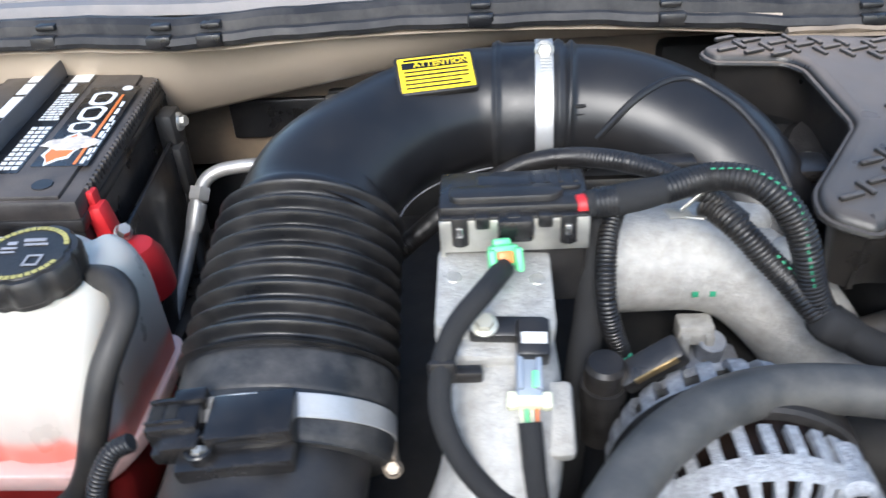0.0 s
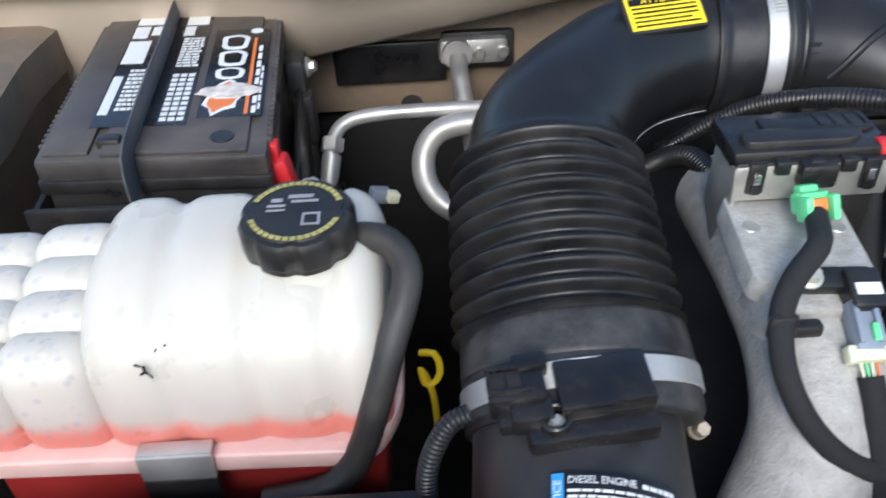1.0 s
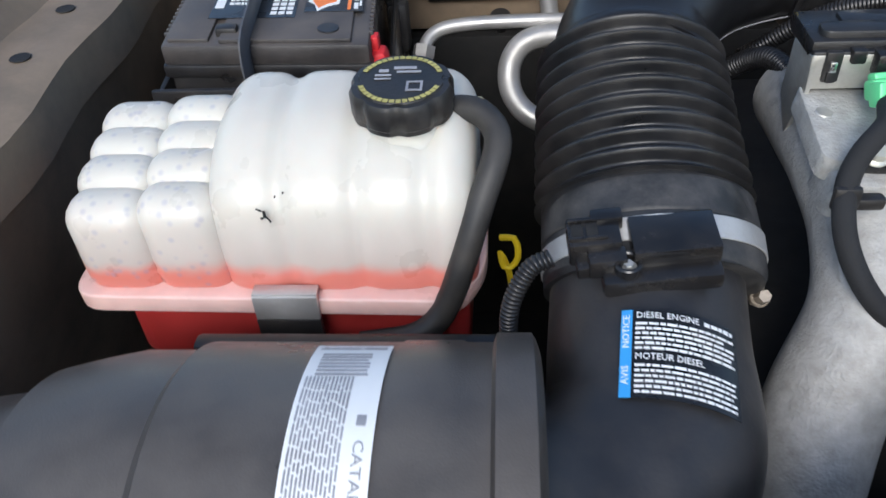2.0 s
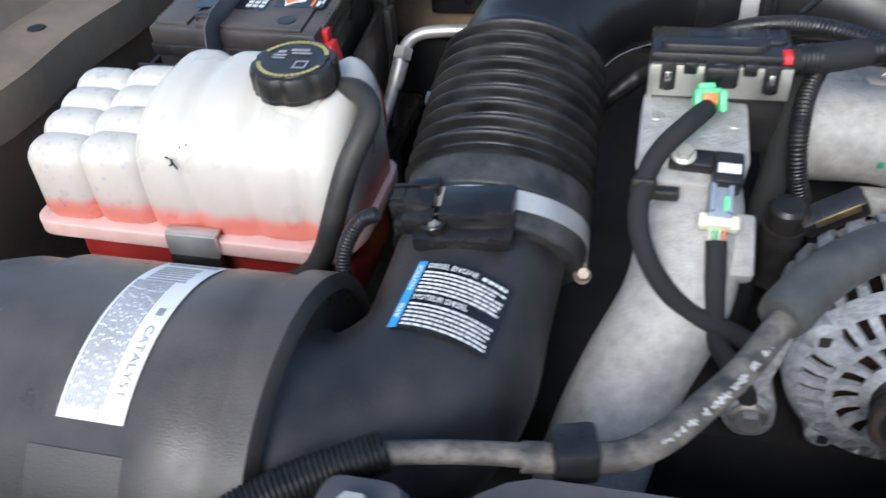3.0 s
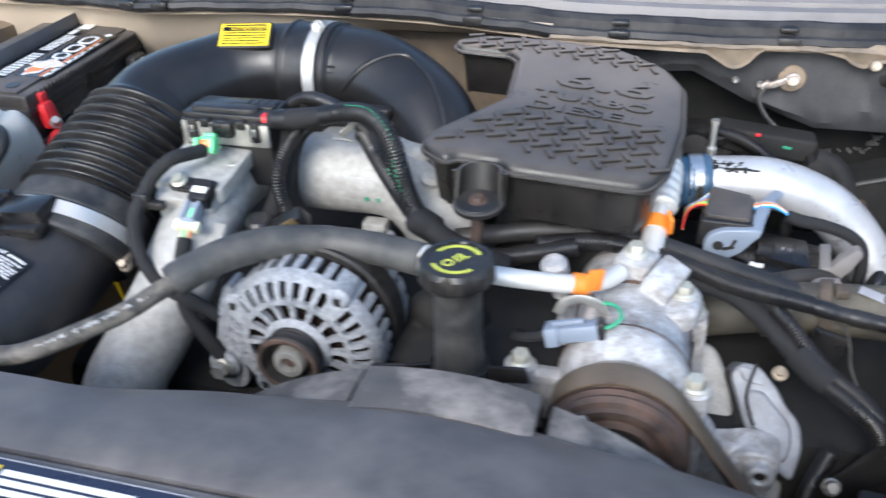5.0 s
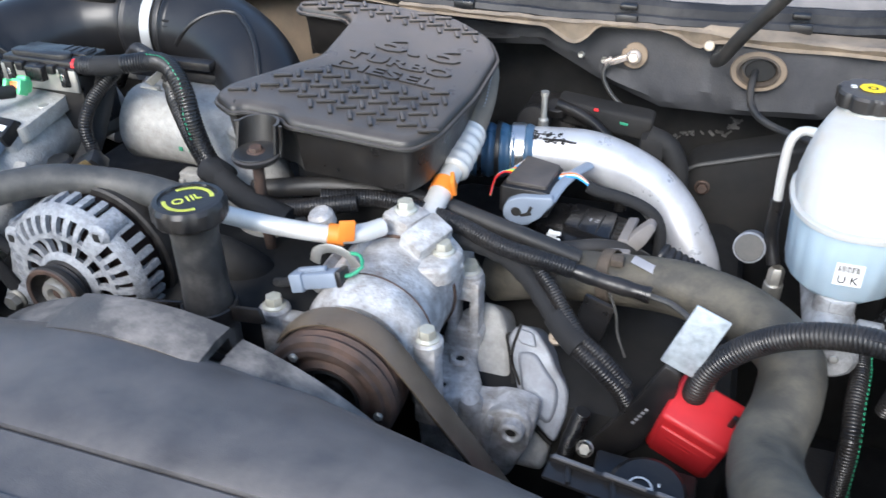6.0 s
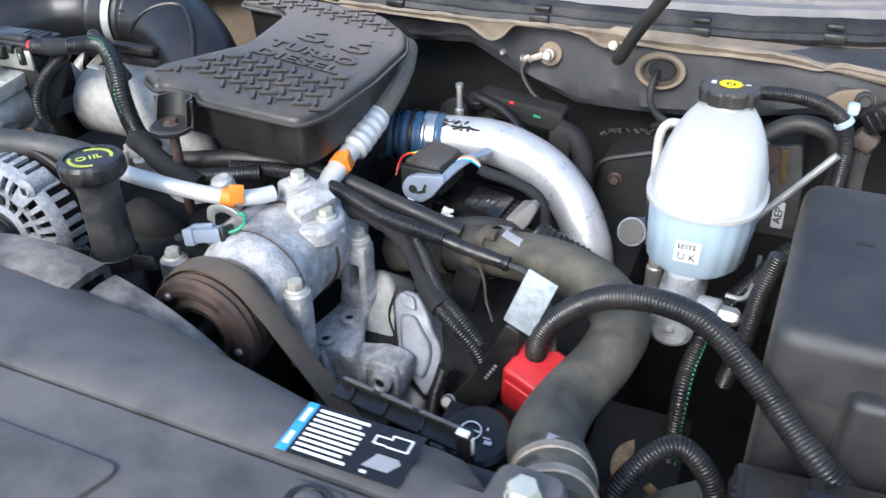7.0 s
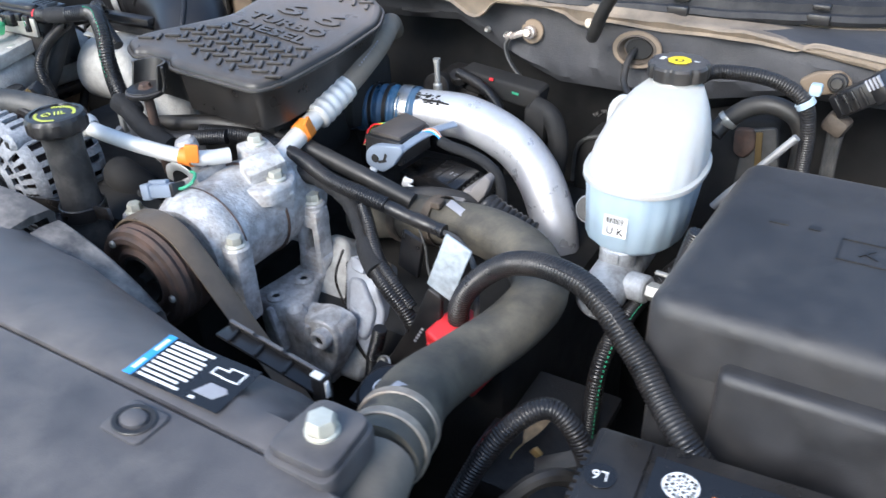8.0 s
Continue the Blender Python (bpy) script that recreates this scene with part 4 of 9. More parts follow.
part("flange_block", joined(box((0.270, 1.322, 1.362), (0.078, 0.018, 0.032), 0.008), disc((0.252, 1.316, 1.362), (0, -1, 0), 0.017, 0.010)), DULL_AL, ac2)
part("flange_gasket", box((0.276, 1.334, 1.358), (0.084, 0.012, 0.046), 0.012), RUBBER, ac2)
for x in (0.277, 0.303):
    part("flange_bolt", hex_bolt((x, 1.312, 1.362), (0, -1, 0), 0.0055, 0.008), ZINC, ac2)
cp = thing("firewall_cover_plate", (0.17, 1.33, 1.34), "black cover plate with a round plug on the firewall", "cover plate")
part("plate", box((0.175, 1.338, 1.345), (0.13, 0.010, 0.05), 0.004), BLACK, cp)
part("plug", joined(disc((0.200, 1.215, 1.350), (0, -0.3, 1), 0.011, 0.006), disc((0.200, 1.218, 1.335), (0, -0.2, 1), 0.006, 0.018)), BLACK, cp)
sc = thing("sensor_connector", (0.17, 1.12, 1.30), "small pale blue and cream sensor connector", "connector")
part("body", box((0.165, 1.12, 1.305), (0.020, 0.014, 0.014), 0.002, rot(0, 20, 25)), BLUE_GREY, sc)
part("insert", box((0.177, 1.117, 1.304), (0.012, 0.012, 0.011), 0.002, rot(0, 20, 25)), CREAM, sc)
dip = thing("dipstick", (0.205, 0.93, 1.30), "yellow dipstick loop handle", "dipstick")
part("handle", tube([(0.200, 0.905, 1.300), (0.212, 0.900, 1.302), (0.214, 0.895, 1.285), (0.204, 0.893, 1.276), (0.200, 0.90, 1.288), (0.208, 0.90, 1.26), (0.21, 0.91, 1.20)], 0.0028, 8), YELLOW, dip)

# ---- coolant tank ----
ct = thing("coolant_tank", (0.06, 0.83, 1.30), "milky plastic coolant tank part filled with pink coolant", "coolant tank", shift=(0.01, -0.003, 0.004))
for i, x in enumerate((-0.060, -0.012)):
    for j, (y, top) in enumerate(((0.797, 1.426), (0.823, 1.434), (0.849, 1.439), (0.875, 1.444))):
        part("cell", box((x, y, (top + 1.352) / 2 + 0.002 * i), (0.058, 0.040, top - 1.352 + 0.004 * i), 0.0180, seg=6), TANK, ct, smooth=80)
outline = rounded([(0.776, 1.352), (0.774, 1.40), (0.777, 1.432), (0.800, 1.452), (0.830, 1.464), (0.886, 1.466), (0.900, 1.44), (0.903, 1.352)], 0.018, 5)
rows = []
for i in range(73):
    u = i / 72
    x = 0.092 - 0.085 * math.cos(u * math.pi)
    d = sum(0.0042 * math.exp(-((x - g) / 0.007) ** 2) for g in (0.056, 0.103, 0.146))
    for e, r in ((x - 0.007, 0.026), (0.177 - x, 0.024)):
        if e < r:
            d += r - math.sqrt(max(0.0, r * r - (r - e) ** 2))
    rows.append([(x, 0.838 + (y - 0.838) * (1 - 0.8 * d / 0.064), 1.352 + (z - 1.352) * (1 - d / 0.112)) for y, z in outline])
part("reservoir_body", loft([r[::-1] for r in rows]), TANK, ct, smooth=80)
neck = rev([(0.036, -0.03), (0.034, -0.006), (0.030, 0.0), (0.027, 0.006), (0.027, 0.016)], (0.132, 0.833, 1.4515), (0, -0.06, 1), 32)
part("filler_neck", neck, TANK, ct, smooth=60)
fl_out = rounded([(-0.098, 0.772), (0.165, 0.766), (0.182, 0.80), (0.182, 0.905), (-0.096, 0.905)], 0.022, 5)
part("seam_flange", prism(fl_out, 1.346, 1.360, 0.0055, top_only=False, seg=4), FLANGE, ct, "moulded seam flange")
part("lower_shell", joined(box((0.0, 0.838, 1.318), (0.14, 0.112, 0.066), 0.015, seg=4), box((0.105, 0.838, 1.315), (0.13, 0.115, 0.07), 0.015, seg=4)), RED_FLUID, ct, "lower half, dark red with coolant")
CAPC = Vector((0.132, 0.833, 1.4625))
grip = part("filler_cap", rev([(0.0330, 0.0), (0.0330, 0.003), (0.0338, 0.004), (0.0338, 0.016), (0.0318, 0.0195), (0.0280, 0.0198), (0.0275, 0.0208), (0, 0.0208)], CAPC, (0, -0.06, 1), 96,
                              lambda a, h: 0.955 - 0.060 * max(0.0, math.cos(8 * a)) ** 2 * (1 if h < 0.0215 else 0)), BLACK, ct, "black knobbed screw cap with worn print")
cm = axis_matrix(CAPC + Vector((0, -0.00125, 0.0212)), (0, -0.06, 1))
arc = []
for a0, a1 in ((20, 160), (200, 340)):
    for a in range(a0, a1, 9):
        arc.append(moved(box((0.0245, 0, 0), (0.003, 0.0030, 0.0003)), cm @ Matrix.Rotation(radians(a), 4, "Z")))
part("cap_print", joined(*arc), DIM_PRINT, grip, "faded yellow ring of print")
part("cap_symbol", joined(bars([(-0.016, -0.006, 0.004, 0.002), (-0.016, -0.006, 0.0, 0.0015), (-0.014, -0.008, 0.009, 0.003), (0.004, 0.014, -0.004, 0.0015), (0.004, 0.0055, -0.009, 0.010), (0.0125, 0.014, -0.009, 0.010), (0.004, 0.014, -0.013, 0.0015), (-0.005, 0.009, 0.012, 0.003), (-0.003, 0.012, 0.0075, 0.002)], cm)), GREY_INK, grip)
stain = [(0.049, 0.7750, 1.425, 0.0018, 0.005), (0.046, 0.7752, 1.428, 0.004, 0.0010), (0.051, 0.7748, 1.421, 0.005, 0.0010), (0.047, 0.7748, 1.422, 0.0014, 0.002), (0.057, 0.7778, 1.436, 0.002, 0.0010), (0.062, 0.7790, 1.438, 0.0014, 0.0012)]
part("grease_mark", joined(*[box((x, y, z), (w, 0.0012, h), 0.0004, rot(0, 30 * i, 0)) for i, (x, y, z, w, h) in enumerate(stain)]), DARK, ct, "dark grease mark")
part("mounting_clip", joined(box((0.052, 0.7655, 1.356), (0.043, 0.004, 0.020), 0.001), box((0.052, 0.770, 1.366), (0.043, 0.010, 0.003), 0.001), box((0.052, 0.768, 1.362), (0.036, 0.006, 0.002), 0.0006)), BAND, ct, "bright steel spring clip")
part("clip_base", box((0.052, 0.766, 1.336), (0.043, 0.006, 0.020), 0.001), BLACK, ct)
vh = thing("overflow_hose", (0.19, 0.80, 1.40), "black rubber hose from the coolant tank nipple", "hose")
part("hose", tube([(0.168, 0.838, 1.461), (0.186, 0.832, 1.463), (0.197, 0.822, 1.459), (0.2005, 0.810, 1.453), (0.197, 0.796, 1.443), (0.191, 0.785, 1.430), (0.185, 0.777, 1.412), (0.178, 0.771, 1.390), (0.170, 0.766, 1.367), (0.160, 0.760, 1.350), (0.143, 0.755, 1.340), (0.11, 0.752, 1.336)], 0.0086, 18), RUBBER, vh)
part("nipple", disc((0.150, 0.840, 1.461), (1, -0.1, 0), 0.0075, 0.02), MILK, vh)

# ---- air filter housing, intake ducting ----
FC, FR = Vector((0.0, 0.612, 1.330)), 0.108
ah = thing("air_filter_housing", (0.1, 0.6, 1.2), "large black plastic cylinder air filter housing with a white label", "air filter housing")
prof = [(0.0, -0.10), (0.062, -0.10), (0.078, -0.095), (0.082, -0.062), (0.094, -0.055), (0.100, -0.03), (0.1035, -0.012), (0.1035, 0.02), (FR, 0.025), (FR, 0.128), (0.109, 0.130), (0.109, 0.160), (FR, 0.162), (FR, 0.176), (0.113, 0.178), (0.113, 0.196), (0.110, 0.198), (0.104, 0.200), (0.104, 0.194), (0.0, 0.194)]
part("canister", rev(prof, (0.022, FC.y, FC.z), (1, 0, 0), 72), CAN, ah)
part("base_lip", joined(box((0.110, 0.727, 1.342), (0.196, 0.014, 0.05), 0.004), box((0.112, 0.700, 1.352), (0.19, 0.05, 0.012), 0.004)), BLACK, ah)
part("base_tray", box((0.115, 0.66, 1.20), (0.22, 0.16, 0.12), 0.01), BLACK, ah)
# label: x runs round the curve towards the front, y along the axis
lm = Matrix(((0, 0.70, 0, 0.1290), (-1, 0, 0, FC.y), (0, 0, 1, FC.z + FR + 0.0005), (0, 0, 0, 1)))
fit_label = Matrix.Translation((-0.0076, 0, 0)) @ Matrix.Diagonal((0.956, 1, 1, 1))
lab = part("label", wrapped(moved(sheet(-0.058, 0.078, -0.028, 0.027, 24, 2, 0.0004), fit_label), lm, FR), WHITE, ah, "long white printed label")
fold = lambda rows, dz: wrapped(joined(*[moved(sheet(0, 1, 0, 1, 3, 1, 0.0002), fit_label @ Matrix.Translation((a, b, dz)) @ Matrix.Diagonal((c - a, d - b, 1, 1))) for a, c, b, d in rows]), lm, FR)
rows = []
rnd = random.Random(5)
for i in range(13):
    y = -0.025 + 0.0026 * i
    x = -0.02
    while x < 0.07:
        w = rnd.uniform(0.004, 0.011)
        rows.append((x, min(0.072, x + w), y, y + 0.0013))
        x += w + 0.0014
for k in range(30):
    rows.append((-0.054, -0.050, -0.024 + 0.0016 * k, -0.024 + 0.0016 * k + rnd.choice((0.0006, 0.001))))
for i in range(7):
    rows.append((-0.044 + 0.0035 * i, -0.042 + 0.0035 * i, -0.02, 0.012 + 0.004 * rnd.random()))
part("small_print", fold(rows, 0.0005), GREY_INK, lab)
part("title", wrapped(text("CATALYST", 0.0095, fit_label @ Matrix.Translation((0.042, 0.018, 0.0006)), 0.0002), lm, FR), GREY_INK, lab)
part("emblem", fold([(0.006, 0.012, 0.015, 0.021)], 0.0006), GREY_INK, lab)
part("blank_patch", wrapped(sheet(0.082, 0.120, -0.046, 0.050, 10, 2, 0.0003), lm, FR), CAN, ah)

# duct: elbow from the filter, sensor tube, bellows, elbow, sleeve, second elbow
duct = thing("air_intake_duct", (0.3, 0.75, 1.30), "black air intake duct with ribbed rubber bellows and steel clamps", "air duct", shift=(0, 0.003, 0.001))
elbow = [(0.205, FC.y - 0.002, FC.z + 0.005), (0.230, FC.y + 0.000, FC.z + 0.010), (0.259, FC.y + 0.015, FC.z + 0.018), (0.281, 0.662, 1.356), (0.286, 0.715, 1.366), (0.291, 0.775, 1.384)]
part("sensor_tube", tube(elbow, lambda s, t: 0.0575 + 0.043 * math.exp(-(s / 0.036) ** 2) + 0.004 * math.exp(-((s - 0.075) / 0.04) ** 2), 44, 0.005), TUBE, duct)
bell = [(0.2925, 0.754, 1.3773), (0.2925, 0.787, 1.389), (0.2925, 0.85, 1.4115), (0.2930, 0.895, 1.4275), (0.294, 0.924, 1.438)]


def bellow_r(s, t):
    if s < 0.058:
        return 0.0650
    k = (s - 0.058) / (t - 0.058)
    wave = 0.5 + 0.5 * math.cos(2 * math.pi * 9 * k)
    return 0.0612 - 0.0035 * k + 0.0084 * wave ** 1.1


part("bellows", tube(bell, lambda s, t: bellow_r(max(s, 0.052), t), 64, 0.0009, lean=11), BELLOW, duct, "ribbed black rubber bellows")
part("bellows_cuff", tube([(0.2938, 0.754, 1.3773), (0.294, 0.787, 1.389), (0.2941, 0.8100, 1.3972)], lambda s, t: 0.0660 + 0.0010 * math.sin(s / t * math.pi) - 0.002 * math.exp(-(s / 0.003) ** 2) - 0.0010 * math.exp(-((s - 0.030) / 0.0012) ** 2) - 0.005 * max(0.0, (s - t + 0.006) / 0.006) ** 2, 64, 0.0012, lean=11), CUFF, duct, "dusty smooth rubber cuff")
hard = [(0.294, 0.913, 1.434), (0.296, 0.931, 1.4415), (0.301, 0.950, 1.451), (0.315, 0.970, 1.459), (0.337, 0.996, 1.465), (0.366, 1.021, 1.469), (0.41, 1.038, 1.472), (0.455, 1.037, 1.472)]
part("upper_elbow", tube(hard, lambda s, t: 0.0485 + 0.0115 * max(0.0, 1 - s / 0.11) ** 1.3 + 0.002 * math.exp(-((s - 0.008) / 0.004) ** 2), 56, 0.003), SATIN, duct, "smooth black plastic elbow")
part("elbow_seam", tube([(0.3535, 0.9270, 1.4325), (0.3580, 0.9555, 1.4310), (0.3695, 0.9775, 1.4313), (0.3870, 0.9974, 1.4304), (0.4093, 1.0064, 1.4325), (0.4300, 1.0018, 1.4390)], 0.0006, 8), GREY_INK, duct, "pale moulding seam")
sleeve = [(0.428, 1.038, 1.472), (0.456, 1.0365, 1.472), (0.483, 1.035, 1.472)]
part("rubber_sleeve", tube(sleeve, lambda s, t: 0.0520 + 0.0020 * (math.exp(-((s - 0.004) / 0.0022) ** 2) + math.exp(-((t - 0.004 - s) / 0.0022) ** 2)), 56, 0.0012), BELLOW, duct, "black rubber joining sleeve")
right = [(0.474, 1.0352, 1.472), (0.520, 1.030, 1.469), (0.560, 1.016, 1.458), (0.596, 0.992, 1.440), (0.620, 0.963, 1.409), (0.630, 0.939, 1.368)]
part("outlet_elbow", tube(right, lambda s, t: 0.0505 + 0.0036 * math.exp(-((s - 0.013) / 0.0026) ** 2) - 0.001 * s / t, 48, 0.0015), SATIN, duct, "smooth black plastic outlet elbow")
seam = [(0.504, 0.9831, 1.469), (0.5146, 0.9822, 1.482), (0.5268, 0.9856, 1.494), (0.5417, 0.992, 1.5022), (0.5596, 1.000, 1.5061), (0.5752, 1.003, 1.5041), (0.5893, 0.994, 1.4982), (0.603, 0.982, 1.491), (0.6148, 0.968, 1.480), (0.6235, 0.954, 1.469), (0.634, 0.935, 1.447)]
part("elbow_rib", tube(seam, 0.0030, 10), SATIN, duct, "raised moulding rib")
for c, ax, r0 in (((0.294, 0.766, 1.3816), (-0.03, 0.857, 0.515), 0.0664), ((0.461, 1.0358, 1.472), (1, -0.06, 0), 0.0530)):
    k = part("hose_clamp", ring(c, ax, r0, r0 + 0.0013, 0.0135, 0.0004, 64), BAND, duct, "satin stainless worm-drive hose clamp")
    if r0 > 0.06:
        part("clamp_screw", joined(hex_bolt((0.359, 0.757, 1.369), (0.1, -0.6, 0.7), 0.0045, 0.009), box((0.358, 0.764, 1.370), (0.007, 0.014, 0.018), 0.002)), TARNISH, k)
    else:
        part("clamp_screw", joined(disc((0.467, 1.045, 1.5195), (0, -0.95, 0.25), 0.0062, 0.026), hex_bolt((0.467, 1.021, 1.5255), (0, -0.95, 0.25), 0.0055, 0.006), box((0.468, 1.039, 1.5215), (0.012, 0.018, 0.008), 0.002)), ZINC, k)
        part("clamp_slots", joined(*[box((0.4675, 1.0355 - 0.0546 * math.cos(radians(a)), 1.472 + 0.0546 * math.sin(radians(a))), (0.008, 0.0012, 0.0012), 0, rot(-a, 0, 0)) for a in range(50, 74, 3)]), ZINC, k)
for z in (1.494, 1.488):
    part("dimple", box((0.491, 0.9892 - 0.25 * (1.494 - z), z - 0.001), (0.009, 0.004, 0.003), 0.001), DARK, duct)

# labels of the duct
ym = Matrix(((1, 0, 0, 0.3855), (0, 0.82, -0.57, 1.0080), (0, 0.57, 0.82, 1.5135), (0, 0, 0, 1)))
ym = Matrix.Translation((0, -0.0026, 0.0038)) @ Matrix.Translation(ym.translation) @ rot(0, 0, 11) @ Matrix.Translation(-ym.translation) @ ym @ Matrix.Diagonal((0.97, 0.80, 1, 1))
yl = part("warning_label", moved(prism(rounded([(-0.031, -0.021), (0.031, -0.021), (0.031, 0.021), (-0.031, 0.021)], 0.003), -0.004, 0.0008, 0.0006), ym), BLACK, duct, "yellow warning label on a raised pad")
part("yellow_field", moved(box((0, 0, 0.0012), (0.057, 0.037, 0.0006)), ym), YELLOW, yl)
part("heading", joined(moved(box((0, 0.0095, 0.0017), (0.052, 0.0068, 0.0004)), ym)), INK, yl)
part("heading_text", text("ATTENTION", 0.0078, ym @ Matrix.Translation((0.005, 0.0095, 0.0022)), 0.0002), YELLOW, yl)
part("small_print", bars([(-0.024, 0.024, 0.0155, 0.0022)] + text_rows(-0.025, 0.025, -0.017, 0.005, 5, 8, 0.42, False), ym @ Matrix.Translation((0, 0, 0.0016))), INK, yl)

# notice label on the sensor tube
TR = 0.0610
nc = Vector((0.282, 0.673, 1.3575))
ndir = Vector((0.13, 0.98, 0.13)).normalized()
nz = Vector((0.18, -0.12, 1)).normalized()
nx = ndir.cross(nz).normalized()
nz = nx.cross(ndir)
nm = Matrix((nx, ndir, nz)).transposed().to_4x4()
nm.translation = nc + nz * (TR + 0.0015)
shrink = Matrix.Diagonal((0.80, 0.91, 1, 1))
nl = part("notice_label", wrapped(moved(sheet(-0.040, 0.036, -0.029, 0.029, 20, 2, 0.0004), shrink), nm, TR), INK, duct, "black and blue diesel engine notice label")
nfold = lambda rows, dz: wrapped(joined(*[moved(sheet(0, 1, 0, 1, 3, 1, 0.0002), shrink @ Matrix.Translation((a, b, dz)) @ Matrix.Diagonal((c - a, d - b, 1, 1))) for a, c, b, d in rows]), nm, TR)
part("blue_band", nfold([(-0.040, -0.033, -0.029, 0.029)], 0.0005), BLUE, nl)
vert = Matrix.Rotation(radians(90), 4, "Z")
for words, y in (("NOTICE", 0.014), ("AVIS", -0.015)):
    part("band_text", wrapped(text(words, 0.0062, shrink @ Matrix.Translation((-0.0365, y, 0.0008)) @ vert, 0.0001), nm, TR), WHITE, nl)
for words, x, y in (("DIESEL ENGINE", -0.011, 0.025), ("MOTEUR DIESEL", -0.010, -0.003)):
    part("heading_text", wrapped(text(words, 0.0058, shrink @ Matrix.Translation((x, y, 0.0007)), 0.0001), nm, TR), WHITE, nl)
rows = [(a, b, y - h / 2, y + h / 2) for a, b, y, h in text_rows(-0.031, 0.033, 0.001, 0.021, 6, 21, 0.5) + text_rows(-0.031, 0.033, -0.027, -0.007, 6, 22, 0.5) + text_rows(0.012, 0.033, 0.0225, 0.027, 1, 4, 0.6)]
part("small_print", nfold(rows, 0.0005), WHITE, nl)

# mass-air-flow sensor
mf = thing("air_flow_sensor", (0.27, 0.73, 1.43), "black air flow sensor with plug screwed to the intake tube", "sensor", shift=(0.0075, 0, -0.001))
mm = Matrix.Translation((0.274, 0.733, 1.4345)) @ rot(6, -5, 2) @ Matrix.Diagonal((0.79, 0.86, 0.88, 1))
part("housing", moved(box((0.017, 0.0, 0.004), (0.058, 0.034, 0.018), 0.0022), mm), GLOSS, mf)
part("base_flange", moved(box((0.006, -0.006, -0.006), (0.080, 0.046, 0.014), 0.004), mm), GLOSS, mf)
part("housing_ridge", moved(box((0.018, -0.0165, 0.0045), (0.052, 0.002, 0.002), 0.0006), mm), GLOSS, mf)
part("bolt_collar", moved(ring((-0.016, -0.017, -0.002), (0, 0, 1), 0.0066, 0.0098, 0.010, 0.001, 28), mm), GLOSS, mf)
plug_ = part("plug", moved(joined(box((-0.036, 0.006, 0.005), (0.036, 0.026, 0.018), 0.002), box((-0.026, 0.017, 0.010), (0.022, 0.010, 0.014), 0.0015), box((-0.029, -0.012, 0.003), (0.026, 0.014, 0.015), 0.002), box((-0.040, -0.009, -0.001), (0.020, 0.016, 0.010), 0.002)), mm), GLOSS, mf)
for x0, w in ((-0.047, 0.008), (-0.037, 0.008)):
    part("latch_window", moved(box((x0, 0.006, 0.0142), (w, 0.012, 0.0012), 0.0004), mm), DARK, plug_)
for y0 in (-0.002, 0.014):
    part("latch_rail", moved(box((-0.040, y0, 0.0150), (0.026, 0.0022, 0.003), 0.0006), mm), GLOSS, plug_)
for x, y in ((-0.016, -0.019), (0.040, 0.006)):
    part("screw", moved(joined(disc((x, y, 0.001), (0, 0, 1), 0.006, 0.004), hex_bolt((x, y, 0.004), (0, 0, 1), 0.0036, 0.004)), mm), ZINC, mf)
wl_ = thing("sensor_harness", (0.215, 0.72, 1.40), "black corrugated sensor wiring loom", "wiring loom", shift=(0.0075, 0, -0.001))
part("loom", conduit([(0.222, 0.727, 1.433), (0.210, 0.724, 1.427), (0.200, 0.716, 1.408), (0.199, 0.712, 1.38), (0.205, 0.71, 1.34), (0.21, 0.70, 1.29)], 0.0055), LOOM, wl_)

# ---- engine, middle ----
ip = thing("intake_pipe", (0.40, 0.77, 1.20), "pale cast aluminium intake pipe with a flat flange", "intake pipe", shift=(0.0025, 0.001, 0.0015))
part("pipe", tube([(0.421, 0.94, 1.405), (0.421, 0.89, 1.409), (0.421, 0.84, 1.411), (0.424, 0.79, 1.396), (0.419, 0.750, 1.366), (0.396, 0.719, 1.320), (0.381, 0.690, 1.288), (0.368, 0.66, 1.235)], lambda s, t: 0.033 + 0.004 * s / t, 32, 0.006), PALE_CAST, ip)
fm = Matrix.Translation((0.4215, 0.832, 1.448)) @ rot(9, 4, 0)
part("flange", moved(joined(prism(rounded([(-0.036, -0.042), (0.034, -0.042), (0.034, 0.03), (-0.036, 0.03)], 0.009), -0.012, 0.004, 0.0015), prism(rounded([(-0.030, -0.055), (0.029, -0.055), (0.030, -0.02), (-0.031, -0.02)], 0.009), -0.03, -0.003, 0.004)), fm), PALE_CAST, ip)
for x in (-0.026, 0.025):
    part("plugged_hole", moved(disc((x, 0.001, 0.0035), (0, 0, 1), 0.005, 0.0012, n=16), fm), ZINC, ip)
part("lower_collar", joined(box((0.428, 0.766, 1.398), (0.070, 0.044, 0.016), 0.004, rot(32, 0, 0))), PALE_CAST, ip)

md = thing("glow_plug_controller", (0.436, 0.875, 1.46), "black control module in a grey metal bracket", "control module", shift=(-0.001, 0.002, -0.001))
part("bracket", box((0.4375, 0.8515, 1.4735), (0.091, 0.004, 0.023), 0.001), ZINC, md, "grey zinc-plated bracket")
part("bracket_side", prism([(0.848, 1.462), (0.850, 1.484), (0.885, 1.480), (0.888, 1.440), (0.866, 1.420)], -0.3945, -0.3915, 0.0005, Matrix(((0, 0, -1, 0), (1, 0, 0, 0), (0, 1, 0, 0), (0, 0, 0, 1)))), ZINC, md, "grey plate behind the bracket's edge")
